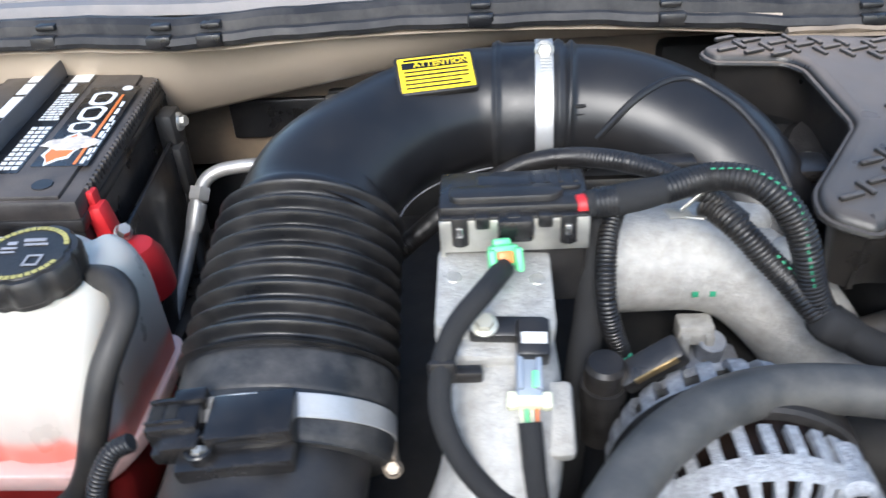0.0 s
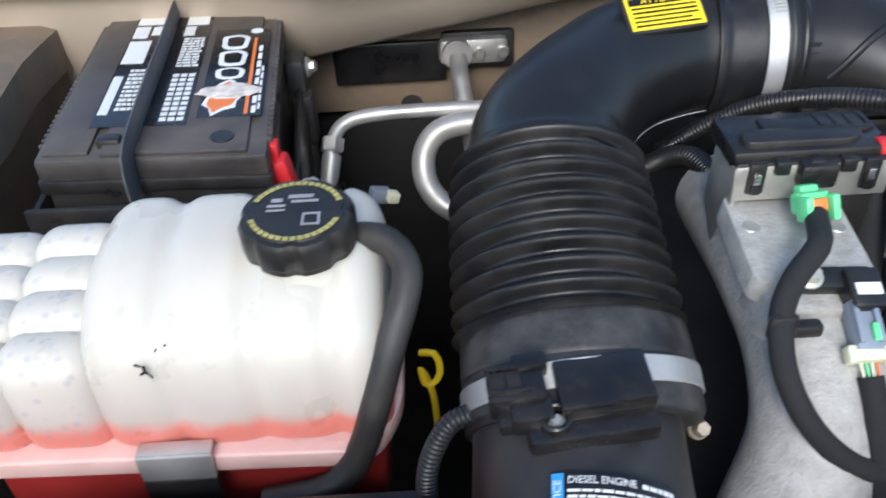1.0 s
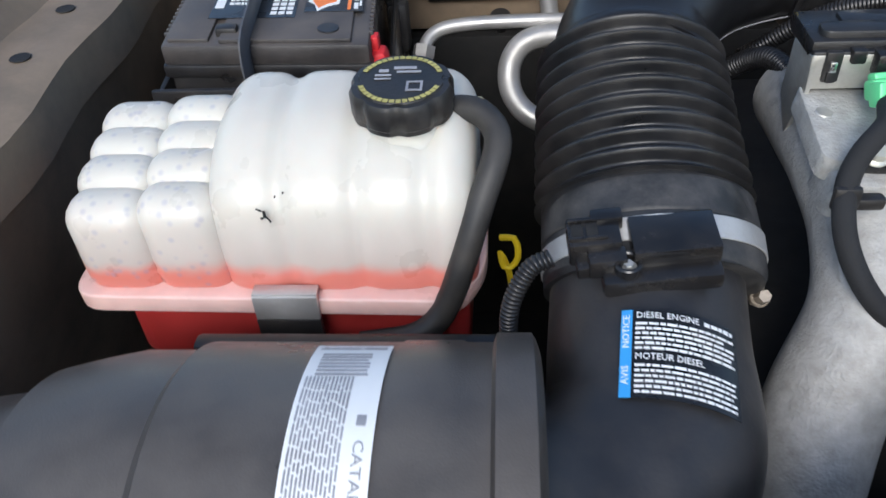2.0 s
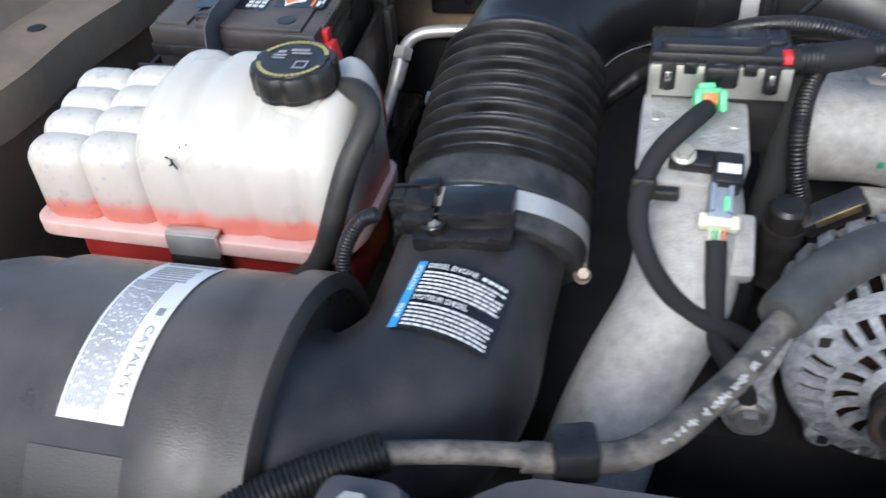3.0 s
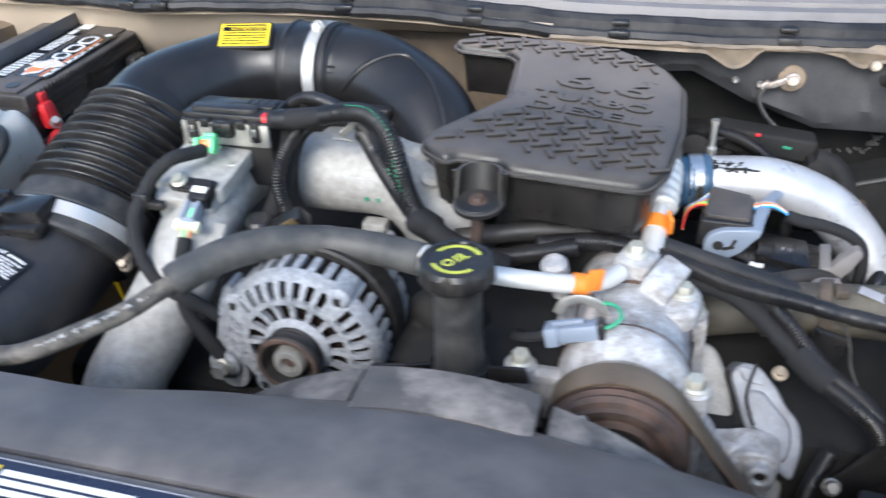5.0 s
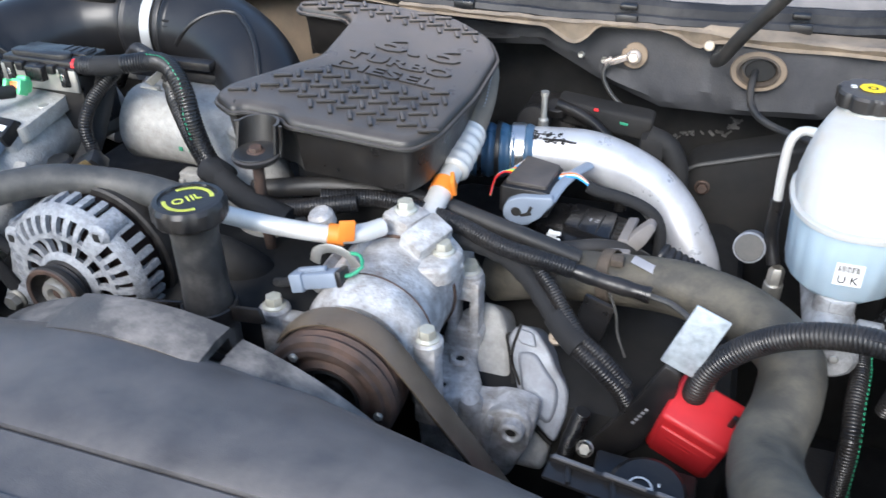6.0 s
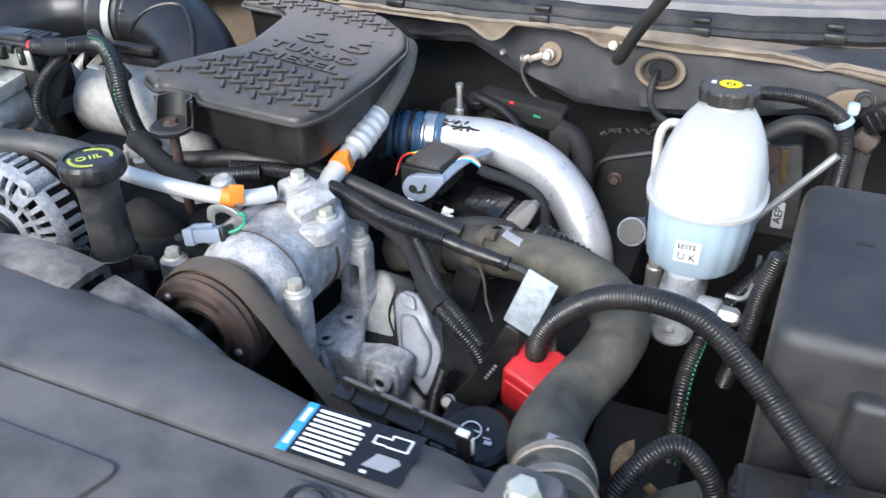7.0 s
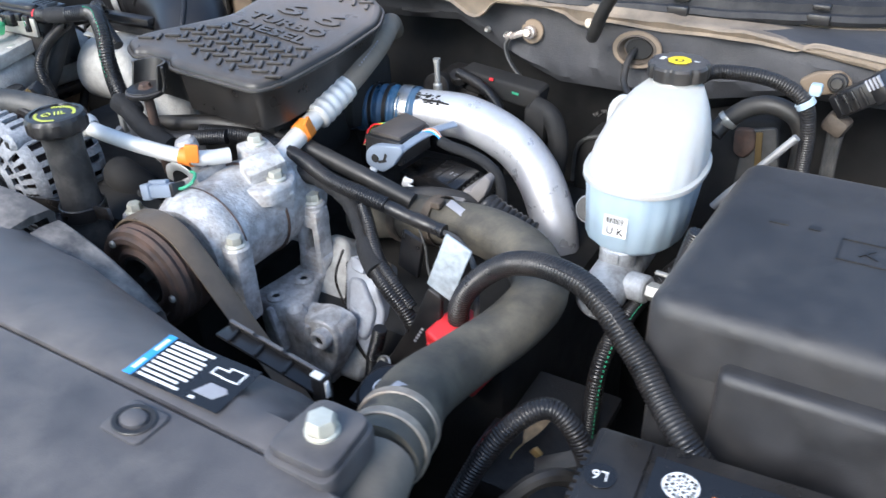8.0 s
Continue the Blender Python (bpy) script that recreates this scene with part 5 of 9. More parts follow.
top = part("module", joined(box((0.4375, 0.877, 1.4855), (0.092, 0.046, 0.013), 0.0025), box((0.4375, 0.854, 1.4830), (0.091, 0.008, 0.008), 0.002)), BLACK, md)
part("raised_lid", prism(rounded([(0.398, 0.858), (0.462, 0.858), (0.470, 0.866), (0.462, 0.874), (0.398, 0.874)], 0.009, 5), 1.490, 1.4965, 0.002), BLACK, top)
part("raised_lid", prism(rounded([(0.415, 0.872), (0.480, 0.872), (0.480, 0.892), (0.415, 0.892)], 0.004, 4), 1.490, 1.4945, 0.0015), BLACK, top)
for k in range(4):
    part("lid_rib", box((0.450 + 0.009 * k, 0.884, 1.4945), (0.003, 0.016, 0.002), 0.0008), BLACK, top)
for x in (0.404, 0.470):
    part("latch", joined(box((x, 0.849, 1.478), (0.010, 0.004, 0.020), 0.001), box((x, 0.847, 1.472), (0.006, 0.003, 0.008), 0.001)), BLACK, md)
    part("latch_tab", box((x, 0.8466, 1.476), (0.004, 0.002, 0.012), 0.0006), STEEL, md)
for x in (0.418, 0.437, 0.456):
    part("module_rib", box((x, 0.850, 1.4845), (0.009, 0.008, 0.009), 0.0015), BLACK, top)
part("body", box((0.449, 0.880, 1.448), (0.066, 0.05, 0.062), 0.004), BLACK, md)

gp = thing("green_plug", (0.437, 0.83, 1.47), "bright green wiring connector on its taped lead", "connector", shift=(0, 0, 0.001))
gm = Matrix.Translation((0.4290, 0.832, 1.467)) @ rot(-30, 0, 8) @ Matrix.Diagonal((0.92, 0.92, 0.92, 1))
part("shell", moved(joined(box((0, 0, 0.003), (0.020, 0.014, 0.014), 0.003), box((-0.0085, -0.008, 0), (0.005, 0.014, 0.016), 0.002), box((0.0085, -0.008, 0), (0.005, 0.014, 0.016), 0.002), box((0.0, 0.004, 0.011), (0.012, 0.010, 0.006), 0.002)), gm), GREEN, gp)
part("terminal_insert", moved(box((0.0, -0.009, 0.002), (0.010, 0.004, 0.008), 0.001), gm), PRINT_OR, gp)
part("socket", box((0.437, 0.851, 1.478), (0.022, 0.014, 0.016), 0.003), BLACK, gp)
part("lead", tube([(0.4285, 0.823, 1.467), (0.423, 0.808, 1.470), (0.415, 0.790, 1.472), (0.402, 0.780, 1.461), (0.394, 0.770, 1.447), (0.391, 0.752, 1.430), (0.397, 0.738, 1.412), (0.410, 0.728, 1.394), (0.428, 0.722, 1.380), (0.452, 0.722, 1.368), (0.475, 0.726, 1.352)], 0.0064, 14), TAPE, gp, "cloth-taped lead")
part("lead_clip", joined(box((0.407, 0.766, 1.437), (0.016, 0.008, 0.008), 0.002), box((0.393, 0.764, 1.441), (0.016, 0.006, 0.016), 0.003)), BLACK, gp)

ms = thing("pressure_sensor", (0.430, 0.79, 1.43), "black pressure sensor with a blue-grey plug", "sensor", shift=(0.004, -0.002, 0.002))
sm = Matrix.Translation((0.427, 0.791, 1.435)) @ rot(24, 3, 0) @ Matrix.Diagonal((0.86, 0.86, 0.9, 1))
part("housing", moved(joined(box((-0.002, 0.010, 0.003), (0.052, 0.016, 0.016), 0.003), box((0.014, 0.000, 0.008), (0.022, 0.028, 0.018), 0.003)), sm), BLACK, ms)
part("bolt", moved(joined(disc((-0.018, 0.010, 0.010), (0, 0, 1), 0.009, 0.003), hex_bolt((-0.018, 0.010, 0.012), (0, 0, 1), 0.0065, 0.006)), sm), BOLT, ms)
part("tag", moved(box((0.014, -0.002, 0.0175), (0.016, 0.008, 0.0006)), sm), WHITE, ms)
pm = Matrix.Translation((0.436, 0.774, 1.428)) @ rot(30, 3, 0) @ Matrix.Diagonal((0.80, 0.80, 0.85, 1))
plug = part("plug", moved(joined(box((0, 0, 0.003), (0.018, 0.034, 0.012), 0.002), box((-0.0065, 0.002, 0.010), (0.004, 0.030, 0.006), 0.001), box((0.0065, 0.002, 0.010), (0.004, 0.030, 0.006), 0.001)), pm), BLUE_GREY, ms, "blue-grey plug with a green lock")
part("lock", moved(box((0.004, -0.006, 0.011), (0.005, 0.012, 0.004), 0.001), pm), GREEN, plug)
part("collar", moved(joined(box((0, -0.020, 0.003), (0.024, 0.008, 0.012), 0.002), box((-0.012, -0.019, 0.003), (0.007, 0.012, 0.010), 0.002), box((0.012, -0.019, 0.003), (0.007, 0.012, 0.010), 0.002)), pm), CREAM, plug)
for i, mt in enumerate((CREAM, GREEN, CREAM, PRINT_OR)):
    part("wire", tube([(0.431 + 0.003 * i, 0.759, 1.421), (0.432 + 0.0025 * i, 0.748, 1.412), (0.436 + 0.0015 * i, 0.735, 1.396)], 0.0008, 6), mt, ms)
part("lead", tube([(0.4355, 0.752, 1.414), (0.4365, 0.741, 1.402), (0.438, 0.729, 1.382), (0.442, 0.722, 1.36), (0.455, 0.718, 1.34), (0.47, 0.72, 1.31)], 0.0066, 12), TAPE, ms)

# bridge casting to the other bank
br = thing("intake_bridge", (0.57, 0.92, 1.30), "pale cast aluminium intake bridge between the cylinder banks", "intake manifold")
part("casting", joined(tube([(0.488, 0.927, 1.402), (0.53, 0.927, 1.402), (0.572, 0.926, 1.401), (0.604, 0.919, 1.391), (0.634, 0.904, 1.366), (0.660, 0.888, 1.330), (0.676, 0.875, 1.285)], lambda s, t: 0.0412 - 0.005 * s / t, 36, 0.005), box((0.555, 0.940, 1.424), (0.130, 0.050, 0.036), 0.012, seg=4)), PALE_CAST, br)
part("cast_boss", disc((0.620, 0.905, 1.405), (0.35, -0.25, 0.9), 0.012, 0.022, 0.004), PALE_CAST, br)
part("cast_pad", box((0.566, 0.893, 1.360), (0.026, 0.018, 0.018), 0.003), PALE_CAST, br)
for x in (0.558, 0.575):
    part("cast_post", box((x, 0.886, 1.350), (0.007, 0.012, 0.026), 0.002), PALE_CAST, br)
part("lug", joined(disc((0.578, 0.892, 1.333), (0, -0.3, 1), 0.010, 0.024), box((0.578, 0.892, 1.328), (0.046, 0.028, 0.018), 0.005)), GREY_CAST, br)
part("stud", disc((0.555, 0.885, 1.325), (0, -0.4, 1), 0.005, 0.022), GREY_CAST, br)
for x in (0.566, 0.578):
    part("paint_dot", box((x - 0.0045, 0.8862, 1.3965), (0.0045, 0.0012, 0.0045), 0.0004), GREEN_LINE, br)
part("gasket_rail", joined(box((0.565, 0.968, 1.448), (0.21, 0.032, 0.012), 0.004), box((0.52, 0.955, 1.463), (0.10, 0.016, 0.010), 0.003)), BLACK, br)
solid("turbo_heat_shield", joined(rev([(0.0, 0.05), (0.05, 0.045), (0.07, 0.02), (0.075, -0.03)], (0.72, 1.05, 1.38), (0, -0.3, 1), 28), disc((0.645, 1.0, 1.40), (0.7, -0.5, 0.5), 0.026, 0.03)), STATOR, "dark cast turbocharger housing under the cover", "turbocharger")
vb = thing("vent_bolts", (0.68, 1.00, 1.42), "zinc bolts on a bright heat shield edge", "heat shield")
part("shield_edge", box((0.676, 1.000, 1.425), (0.05, 0.03, 0.004), 0.001, rot(0, 10, -35)), ZINC, vb)
for x, y in ((0.662, 1.006), (0.676, 1.016)):
    part("bolt", hex_bolt((x, y, 1.428), (0, 0, 1), 0.005, 0.006), ZINC, vb)

# looms over the engine
h1 = thing("engine_harness", (0.55, 0.88, 1.45), "black corrugated engine wiring harness with a taped joint", "wiring harness")
part("taped_joint", tube([(0.480, 0.862, 1.4865), (0.505, 0.865, 1.488), (0.534, 0.871, 1.491)], lambda s, t: 0.0082 + 0.0016 * math.sin(s / t * math.pi), 16), TAPE, h1)
part("tape_end", conduit([(0.485, 0.8625, 1.4868), (0.499, 0.864, 1.4875)], 0.0100, 0.0046, 0.0012), LOOM, h1)
main = [(0.528, 0.869, 1.4905), (0.555, 0.876, 1.494), (0.576, 0.871, 1.4950), (0.592, 0.862, 1.489), (0.605, 0.854, 1.474), (0.6125, 0.847, 1.456), (0.6195, 0.844, 1.432), (0.630, 0.841, 1.412), (0.645, 0.836, 1.398)]
part("main_loom", conduit(main, 0.0094, 0.0050, 0.0016, 16), LOOM, h1)
part("green_stripe", dotted([(x + 0.001, y - 0.0045, z + 0.0086) for x, y, z in main[1:5]] + [(x - 0.002, y - 0.0085, z + 0.003) for x, y, z in main[5:7]], 0.0006), GREEN_LINE, h1)
second = [(0.560, 0.893, 1.466), (0.567, 0.887, 1.464), (0.579, 0.872, 1.458), (0.595, 0.859, 1.443), (0.611, 0.8475, 1.428), (0.626, 0.840, 1.412), (0.642, 0.836, 1.399)]
part("second_loom", conduit(second, 0.0088, 0.0050, 0.0016, 16), LOOM, h1)
part("green_stripe", dotted([(x + 0.003, y - 0.0055, z + 0.0068) for x, y, z in second[3:6]], 0.0006), GREEN_LINE, h1)
part("rear_loom", conduit([(0.395, 1.005, 1.405), (0.426, 0.988, 1.438), (0.450, 0.975, 1.457), (0.477, 0.952, 1.473), (0.505, 0.926, 1.483), (0.535, 0.906, 1.483), (0.560, 0.892, 1.474), (0.585, 0.885, 1.455)], 0.0072, 0.0048, 0.0014, 14), LOOM, h1)
part("left_loom", conduit([(0.335, 0.975, 1.37), (0.362, 0.985, 1.39), (0.385, 0.975, 1.415), (0.40, 0.955, 1.43), (0.41, 0.93, 1.43)], 0.0085, 0.0046, 0.0013), LOOM, h1)
part("down_loom", conduit([(0.512, 0.874, 1.484), (0.504, 0.880, 1.474), (0.497, 0.868, 1.465), (0.493, 0.852, 1.453), (0.492, 0.837, 1.434), (0.496, 0.834, 1.412), (0.502, 0.834, 1.394)], 0.0068, 0.0046, 0.0013), LOOM, h1)
part("down_tape", tube([(0.5005, 0.834, 1.400), (0.507, 0.832, 1.380), (0.516, 0.83, 1.362)], 0.0062, 12), TAPE, h1)
part("thick_lead", tube([(0.492, 0.885, 1.475), (0.490, 0.872, 1.45), (0.484, 0.85, 1.41), (0.474, 0.82, 1.37), (0.465, 0.80, 1.30)], 0.0105, 14), TAPE, h1)
part("loom_knot", joined(box((0.637, 0.838, 1.404), (0.036, 0.026, 0.024), 0.009, rot(0, 35, 10), 3), tube([(0.632, 0.84, 1.409), (0.655, 0.832, 1.394), (0.685, 0.826, 1.384), (0.72, 0.822, 1.376)], 0.0115, 14)), TAPE, h1)
part("red_tape", disc((0.4745, 0.8615, 1.486), (1, 0.1, 0.05), 0.0070, 0.009), RED, h1)
part("torn_foil", joined(box((0.555, 0.884, 1.477), (0.030, 0.0012, 0.0095), 0.0004, rot(40, -38, 14)), box((0.543, 0.884, 1.464), (0.018, 0.010, 0.0016), 0.0005, rot(10, 12, 20)), box((0.553, 0.880, 1.463), (0.012, 0.007, 0.0014), 0.0004, rot(-20, -8, -30))), ZINC, h1, "torn strip of silver foil")

cap = thing("service_valve_cap", (0.487, 0.80, 1.36), "black rubber cap on a brass service valve", "valve cap")
part("cap", rev([(0.0112, 0), (0.0122, 0.002), (0.0122, 0.016), (0.010, 0.019), (0, 0.019)], (0.487, 0.800, 1.397), (0, -0.12, 1), 28), BLACK, cap)
part("valve", rev([(0.012, -0.05), (0.012, -0.012), (0.014, -0.010), (0.014, 0.002), (0, 0.002)], (0.487, 0.800, 1.396), (0, -0.12, 1), 20), STATOR, cap)
rl = thing("relay_block", (0.52, 0.83, 1.37), "small black relay block with a yellowed label", "relay")
part("block", box((0.515, 0.802, 1.409), (0.042, 0.016, 0.020), 0.003, rot(25, -30, 8)), BLACK, rl)
part("label", box((0.516, 0.792, 1.413), (0.028, 0.001, 0.009), 0.0003, rot(25, -30, 8)), BRASS, rl)
part("green_screw", disc((0.505, 0.83, 1.388), (0, -0.5, 1), 0.005, 0.005), GREEN_LINE, rl)

def facing(outline, y_front, y_back, bevel, corner=0.006):
    """An x, z outline as a casting that faces the front of the truck."""
    return prism(rounded(outline, corner, 3), -y_back, -y_front, bevel, rot(90), 3)


# ---- alternator ----
AC_, AY = Vector((0.558, 0.706, 1.3475)), (0, -1, 0)
al = thing("alternator", (0.558, 0.75, 1.27), "rough cast aluminium alternator with slotted face and black pulley", "alternator", shift=(0.0025, 0, 0.002))
part("core", joined(disc((0.558, 0.775, 1.3475), AY, 0.066, 0.062, n=40)), COPPER, al, "dark copper windings")
part("stator", ring((0.558, 0.775, 1.3475), AY, 0.060, 0.0735, 0.026, 0.002, 64), STATOR, al, "dark laminated stator ring")
STEPS = 288


def slot(i, k):
    """Windows of the front: a ring of wide inner ones and narrow outer ones round the shoulder."""
    ang = (360.0 * (k + 0.5) / STEPS) % 360
    lug = min(abs((ang - a + 180) % 360 - 180) for a in (52, 150, 232, 318))
    if i in (3, 4, 5):
        return 3 <= k % 18 <= 14
    if i in (7, 8, 9):
        return 2 <= k % 9 <= 6 and lug > 7
    return i in (12, 13, 14) and 2 <= k % 9 <= 6 and lug > 9


front = [(0.0215, 0.004), (0.0255, 0.007), (0.0290, 0.005), (0.0310, 0.003), (0.0355, 0.0022), (0.0400, 0.0018), (0.0450, 0.0035), (0.0505, 0.004), (0.0560, 0.0030), (0.0610, 0.001), (0.0655, -0.002), (0.0695, -0.007), (0.0715, -0.014), (0.0722, -0.022), (0.0722, -0.029), (0.0722, -0.034)]
part("front_housing", moved(polar_plate(front, STEPS, slot, 0.005), axis_matrix(AC_, AY)), BLASTED, al, smooth=30)
rear = [(0.001, -0.100), (0.030, -0.100), (0.050, -0.099), (0.060, -0.096), (0.068, -0.090), (0.0715, -0.084), (0.0725, -0.078), (0.0725, -0.070), (0.0725, -0.066), (0.0725, -0.060)]
part("rear_housing", moved(polar_plate(rear[::-1], STEPS, lambda i, k: i in (2, 3, 4, 5) and 3 <= k % 12 <= 8, 0.005), axis_matrix(AC_, AY)), BLASTED, al, smooth=30)
for ang in (52, 150, 232, 318):
    a = radians(ang)
    c = AC_ + Vector((math.cos(a) * 0.0655, 0.004, math.sin(a) * 0.0655))
    e = part("ear", disc(c + Vector((0, 0.03, 0)), AY, 0.0105, 0.034, 0.004), BLASTED, al)
    part("ear_hole", box(c + Vector((0, -0.0035, 0)), (0.007, 0.002, 0.008), 0.0008), DARK, e)
part("mount_bracket", facing([(0.484, 1.387), (0.493, 1.390), (0.489, 1.361), (0.482, 1.324), (0.490, 1.305), (0.492, 1.284), (0.486, 1.272), (0.470, 1.270), (0.461, 1.278), (0.453, 1.294), (0.458, 1.312), (0.468, 1.332), (0.475, 1.363)], 0.722, 0.745, 0.004), BLASTED, al, "rough cast mounting arm")
part("mount_boss", disc((0.472, 0.726, 1.302), AY, 0.015, 0.012, 0.003), BLASTED, al)
part("mount_bolt", hex_bolt((0.472, 0.713, 1.302), AY, 0.0085, 0.009), ZINC, al)
PC = (0.558, 0.709, 1.3460)
pl = part("pulley", rev([(r * 0.88, h) for r, h in [(0.0285, 0.0), (0.0295, 0.003), (0.0275, 0.006), (0.0295, 0.009), (0.0275, 0.012), (0.0295, 0.015), (0.0275, 0.018), (0.0320, 0.021), (0.0325, 0.026), (0.0310, 0.028), (0.0270, 0.027), (0.0215, 0.016), (0.0, 0.014)]], PC, AY, 56), STATOR, al, "dark grooved pulley")
part("pulley_rim", ring((PC[0], PC[1] - 0.027, PC[2]), AY, 0.0232, 0.0280, 0.002, 0.0006, 56), RUST, pl, "rust-brown pulley rim")
part("shaft_nut", rev([(0.0145, 0), (0.0145, 0.010), (0.0125, 0.014), (0.0075, 0.014), (0.0065, 0.008), (0, 0.008)], (PC[0], PC[1] - 0.013, PC[2]), AY, 24), ZINC, pl)
part("shaft_end", disc((PC[0], PC[1] - 0.020, PC[2]), AY, 0.0052, 0.004), RUST, pl)
part("fan_hub", rev([(0.027, 0.0), (0.027, 0.008), (0.022, 0.014), (0.0, 0.014)], (0.558, 0.716, 1.3455), AY, 40), STATOR, al)

# ---- oil filler ----
of = thing("oil_filler", (0.704, 0.708, 1.25), "black oil filler neck with a knobbed cap in yellow print", "oil filler", shift=(-0.002, -0.002, 0.003))
part("neck", rev([(0.0225, -0.19), (0.0220, -0.10), (0.0212, -0.085), (0.0205, -0.080), (0.0195, -0.06), (0.0190, -0.015), (0.0205, 0.0)], (0.704, 0.710, 1.434), (0, 0, 1), 36), CUFF, of)
oc = part("cap", rev([(0.025, 0.001), (0.0275, 0.002), (0.0290, 0.005), (0.0290, 0.016), (0.0270, 0.0195), (0.0230, 0.020), (0.0225, 0.0185), (0, 0.0185)], (0.704, 0.710, 1.434), (0, 0, 1), 96, lambda a, h: 1 + 0.075 * (abs(math.cos(5 * a)) ** 0.6 - 0.6) * (1 if 0.002 < h < 0.0195 else 0)), BLACK, of, "knobbed screw cap")
part("neck_strap", joined(ring((0.704, 0.710, 1.338), (0, 0, 1), 0.0212, 0.0238, 0.016, 0.0008, 36), box((0.660, 0.700, 1.344), (0.056, 0.004, 0.016), 0.001, rot(0, 0, 14)), box((0.742, 0.705, 1.352), (0.040, 0.004, 0.014), 0.001, rot(0, -16, -12))), BLACK, of, "black steel strap round the neck")
om = Matrix.Translation((0.704, 0.710, 1.4528))
marks = []
for a0, a1 in ((35, 150), (215, 320)):
    for a in range(a0, a1, 6):
        marks.append(moved(box((0.0182, 0, 0), (0.0032, 0.0023, 0.0003)), om @ Matrix.Rotation(radians(a), 4, "Z")))
part("cap_print", joined(*marks, moved(ring((-0.008, 0, 0), (0, 0, 1), 0.003, 0.0046, 0.0003, 0.0001, 18), om @ Matrix.Rotation(radians(52), 4, "Z")), bars([(-0.001, 0.0008, 0, 0.010), (0.003, 0.0046, 0, 0.010), (0.006, 0.0078, 0.0, 0.010), (0.006, 0.011, -0.004, 0.0018)], om @ Matrix.Rotation(radians(52), 4, "Z") @ Matrix.Diagonal((0.9, 0.9, 1, 1)))), YELLOW_PRINT, oc, "yellow printed symbols")
solid("water_outlet", joined(tube([(0.640, 0.83, 1.30), (0.650, 0.80, 1.335), (0.668, 0.79, 1.340), (0.690, 0.80, 1.32), (0.70, 0.82, 1.28)], 0.020, 20), disc((0.655, 0.80, 1.31), (0, -0.8, 0.6), 0.024, 0.03, 0.006), hex_bolt((0.672, 0.775, 1.318), (0, -0.8, 0.6), 0.006, 0.008)), DARK, "dark water outlet housing behind the oil filler", "water outlet")

# ---- refrigerant hose over the alternator ----
ah2 = thing("refrigerant_hose", (0.5, 0.68, 1.42), "long black refrigerant hose with white print, sleeve and aluminium end", "hose")
run = [(0.345, 0.574, 1.4085), (0.372, 0.578, 1.4085), (0.393, 0.584, 1.408), (0.412, 0.597, 1.410), (0.430, 0.619, 1.411), (0.449, 0.644, 1.413), (0.464, 0.667, 1.418), (0.482, 0.696, 1.423)]
part("hose", tube(run, 0.0078, 18), WORN_HOSE, ah2, "scuffed grey-brown hose")
part("sleeve", tube([(0.469, 0.679, 1.4205), (0.488, 0.705, 1.425), (0.508, 0.726, 1.4275), (0.536, 0.748, 1.426), (0.573, 0.767, 1.4185), (0.613, 0.771, 1.415), (0.658, 0.763, 1.4145)], lambda s, t: 0.0144 - (0.0015 if s < 0.002 else 0), 22), AC_HOSE, ah2)
part("thin_hose", tube([(0.265, 0.556, 1.4135), (0.285, 0.562, 1.413), (0.315, 0.571, 1.409), (0.352, 0.576, 1.4085)], 0.0060, 14), WORN_HOSE, ah2)
part("conduit", conduit([(0.10, 0.446, 1.356), (0.15, 0.474, 1.378), (0.20, 0.507, 1.398), (0.238, 0.536, 1.409), (0.281, 0.562, 1.4135)], 0.0108, 0.0046, 0.002, 16), LOOM, ah2)
part("retainer", joined(box((0.370, 0.578, 1.412), (0.022, 0.022, 0.022), 0.003, rot(0, 0, 15))), BLACK, ah2)
pr = []
ink = random.Random(31)
for i in range(44):
    u = i / 43
    p = Vector((0.404, 0.590, 1.4175)).lerp(Vector((0.459, 0.660, 1.4240)), u) + Vector((0.003 * math.sin(u * 3.1), -0.003 * math.sin(u * 3.1), 0.0))
    if ink.random() < 0.22:
        continue
    pr.append(box(tuple(p + Vector((0.0034, -0.0034, -0.0024))), (ink.choice((0.0007, 0.0011, 0.0014)), ink.choice((0.0018, 0.0034, 0.0044)), 0.0008), 0.0002, rot(20, 20, 49 + ink.choice((0, 0, 35)))))
part("print", joined(*pr), WORN_PRINT, ah2, "worn white print")
part("end_pipe", tube([(0.652, 0.764, 1.4145), (0.69, 0.764, 1.409), (0.74, 0.773, 1.400), (0.785, 0.784, 1.394), (0.806, 0.797, 1.392), (0.818, 0.815, 1.390)], 0.0082, 18), PIPE_AL, ah2, "bare aluminium end pipe")
part("crimp", rev([(0.0128, 0), (0.0128, 0.010), (0.011, 0.014), (0.0082, 0.018)], (0.655, 0.764, 1.4145), (1, 0.02, -0.1), 24), PIPE_AL, ah2)

# ---- 6.6 cover ----
def cover_z(x, y):
    return 1.4805 - 0.072 * (x - 0.716) + 0.098 * (y - 0.980) - 0.12 * (y - 0.990) ** 2


ev = thing("engine_cover", (0.74, 0.98, 1.40), "black plastic engine cover with raised tread marks and lettering", "engine cover")
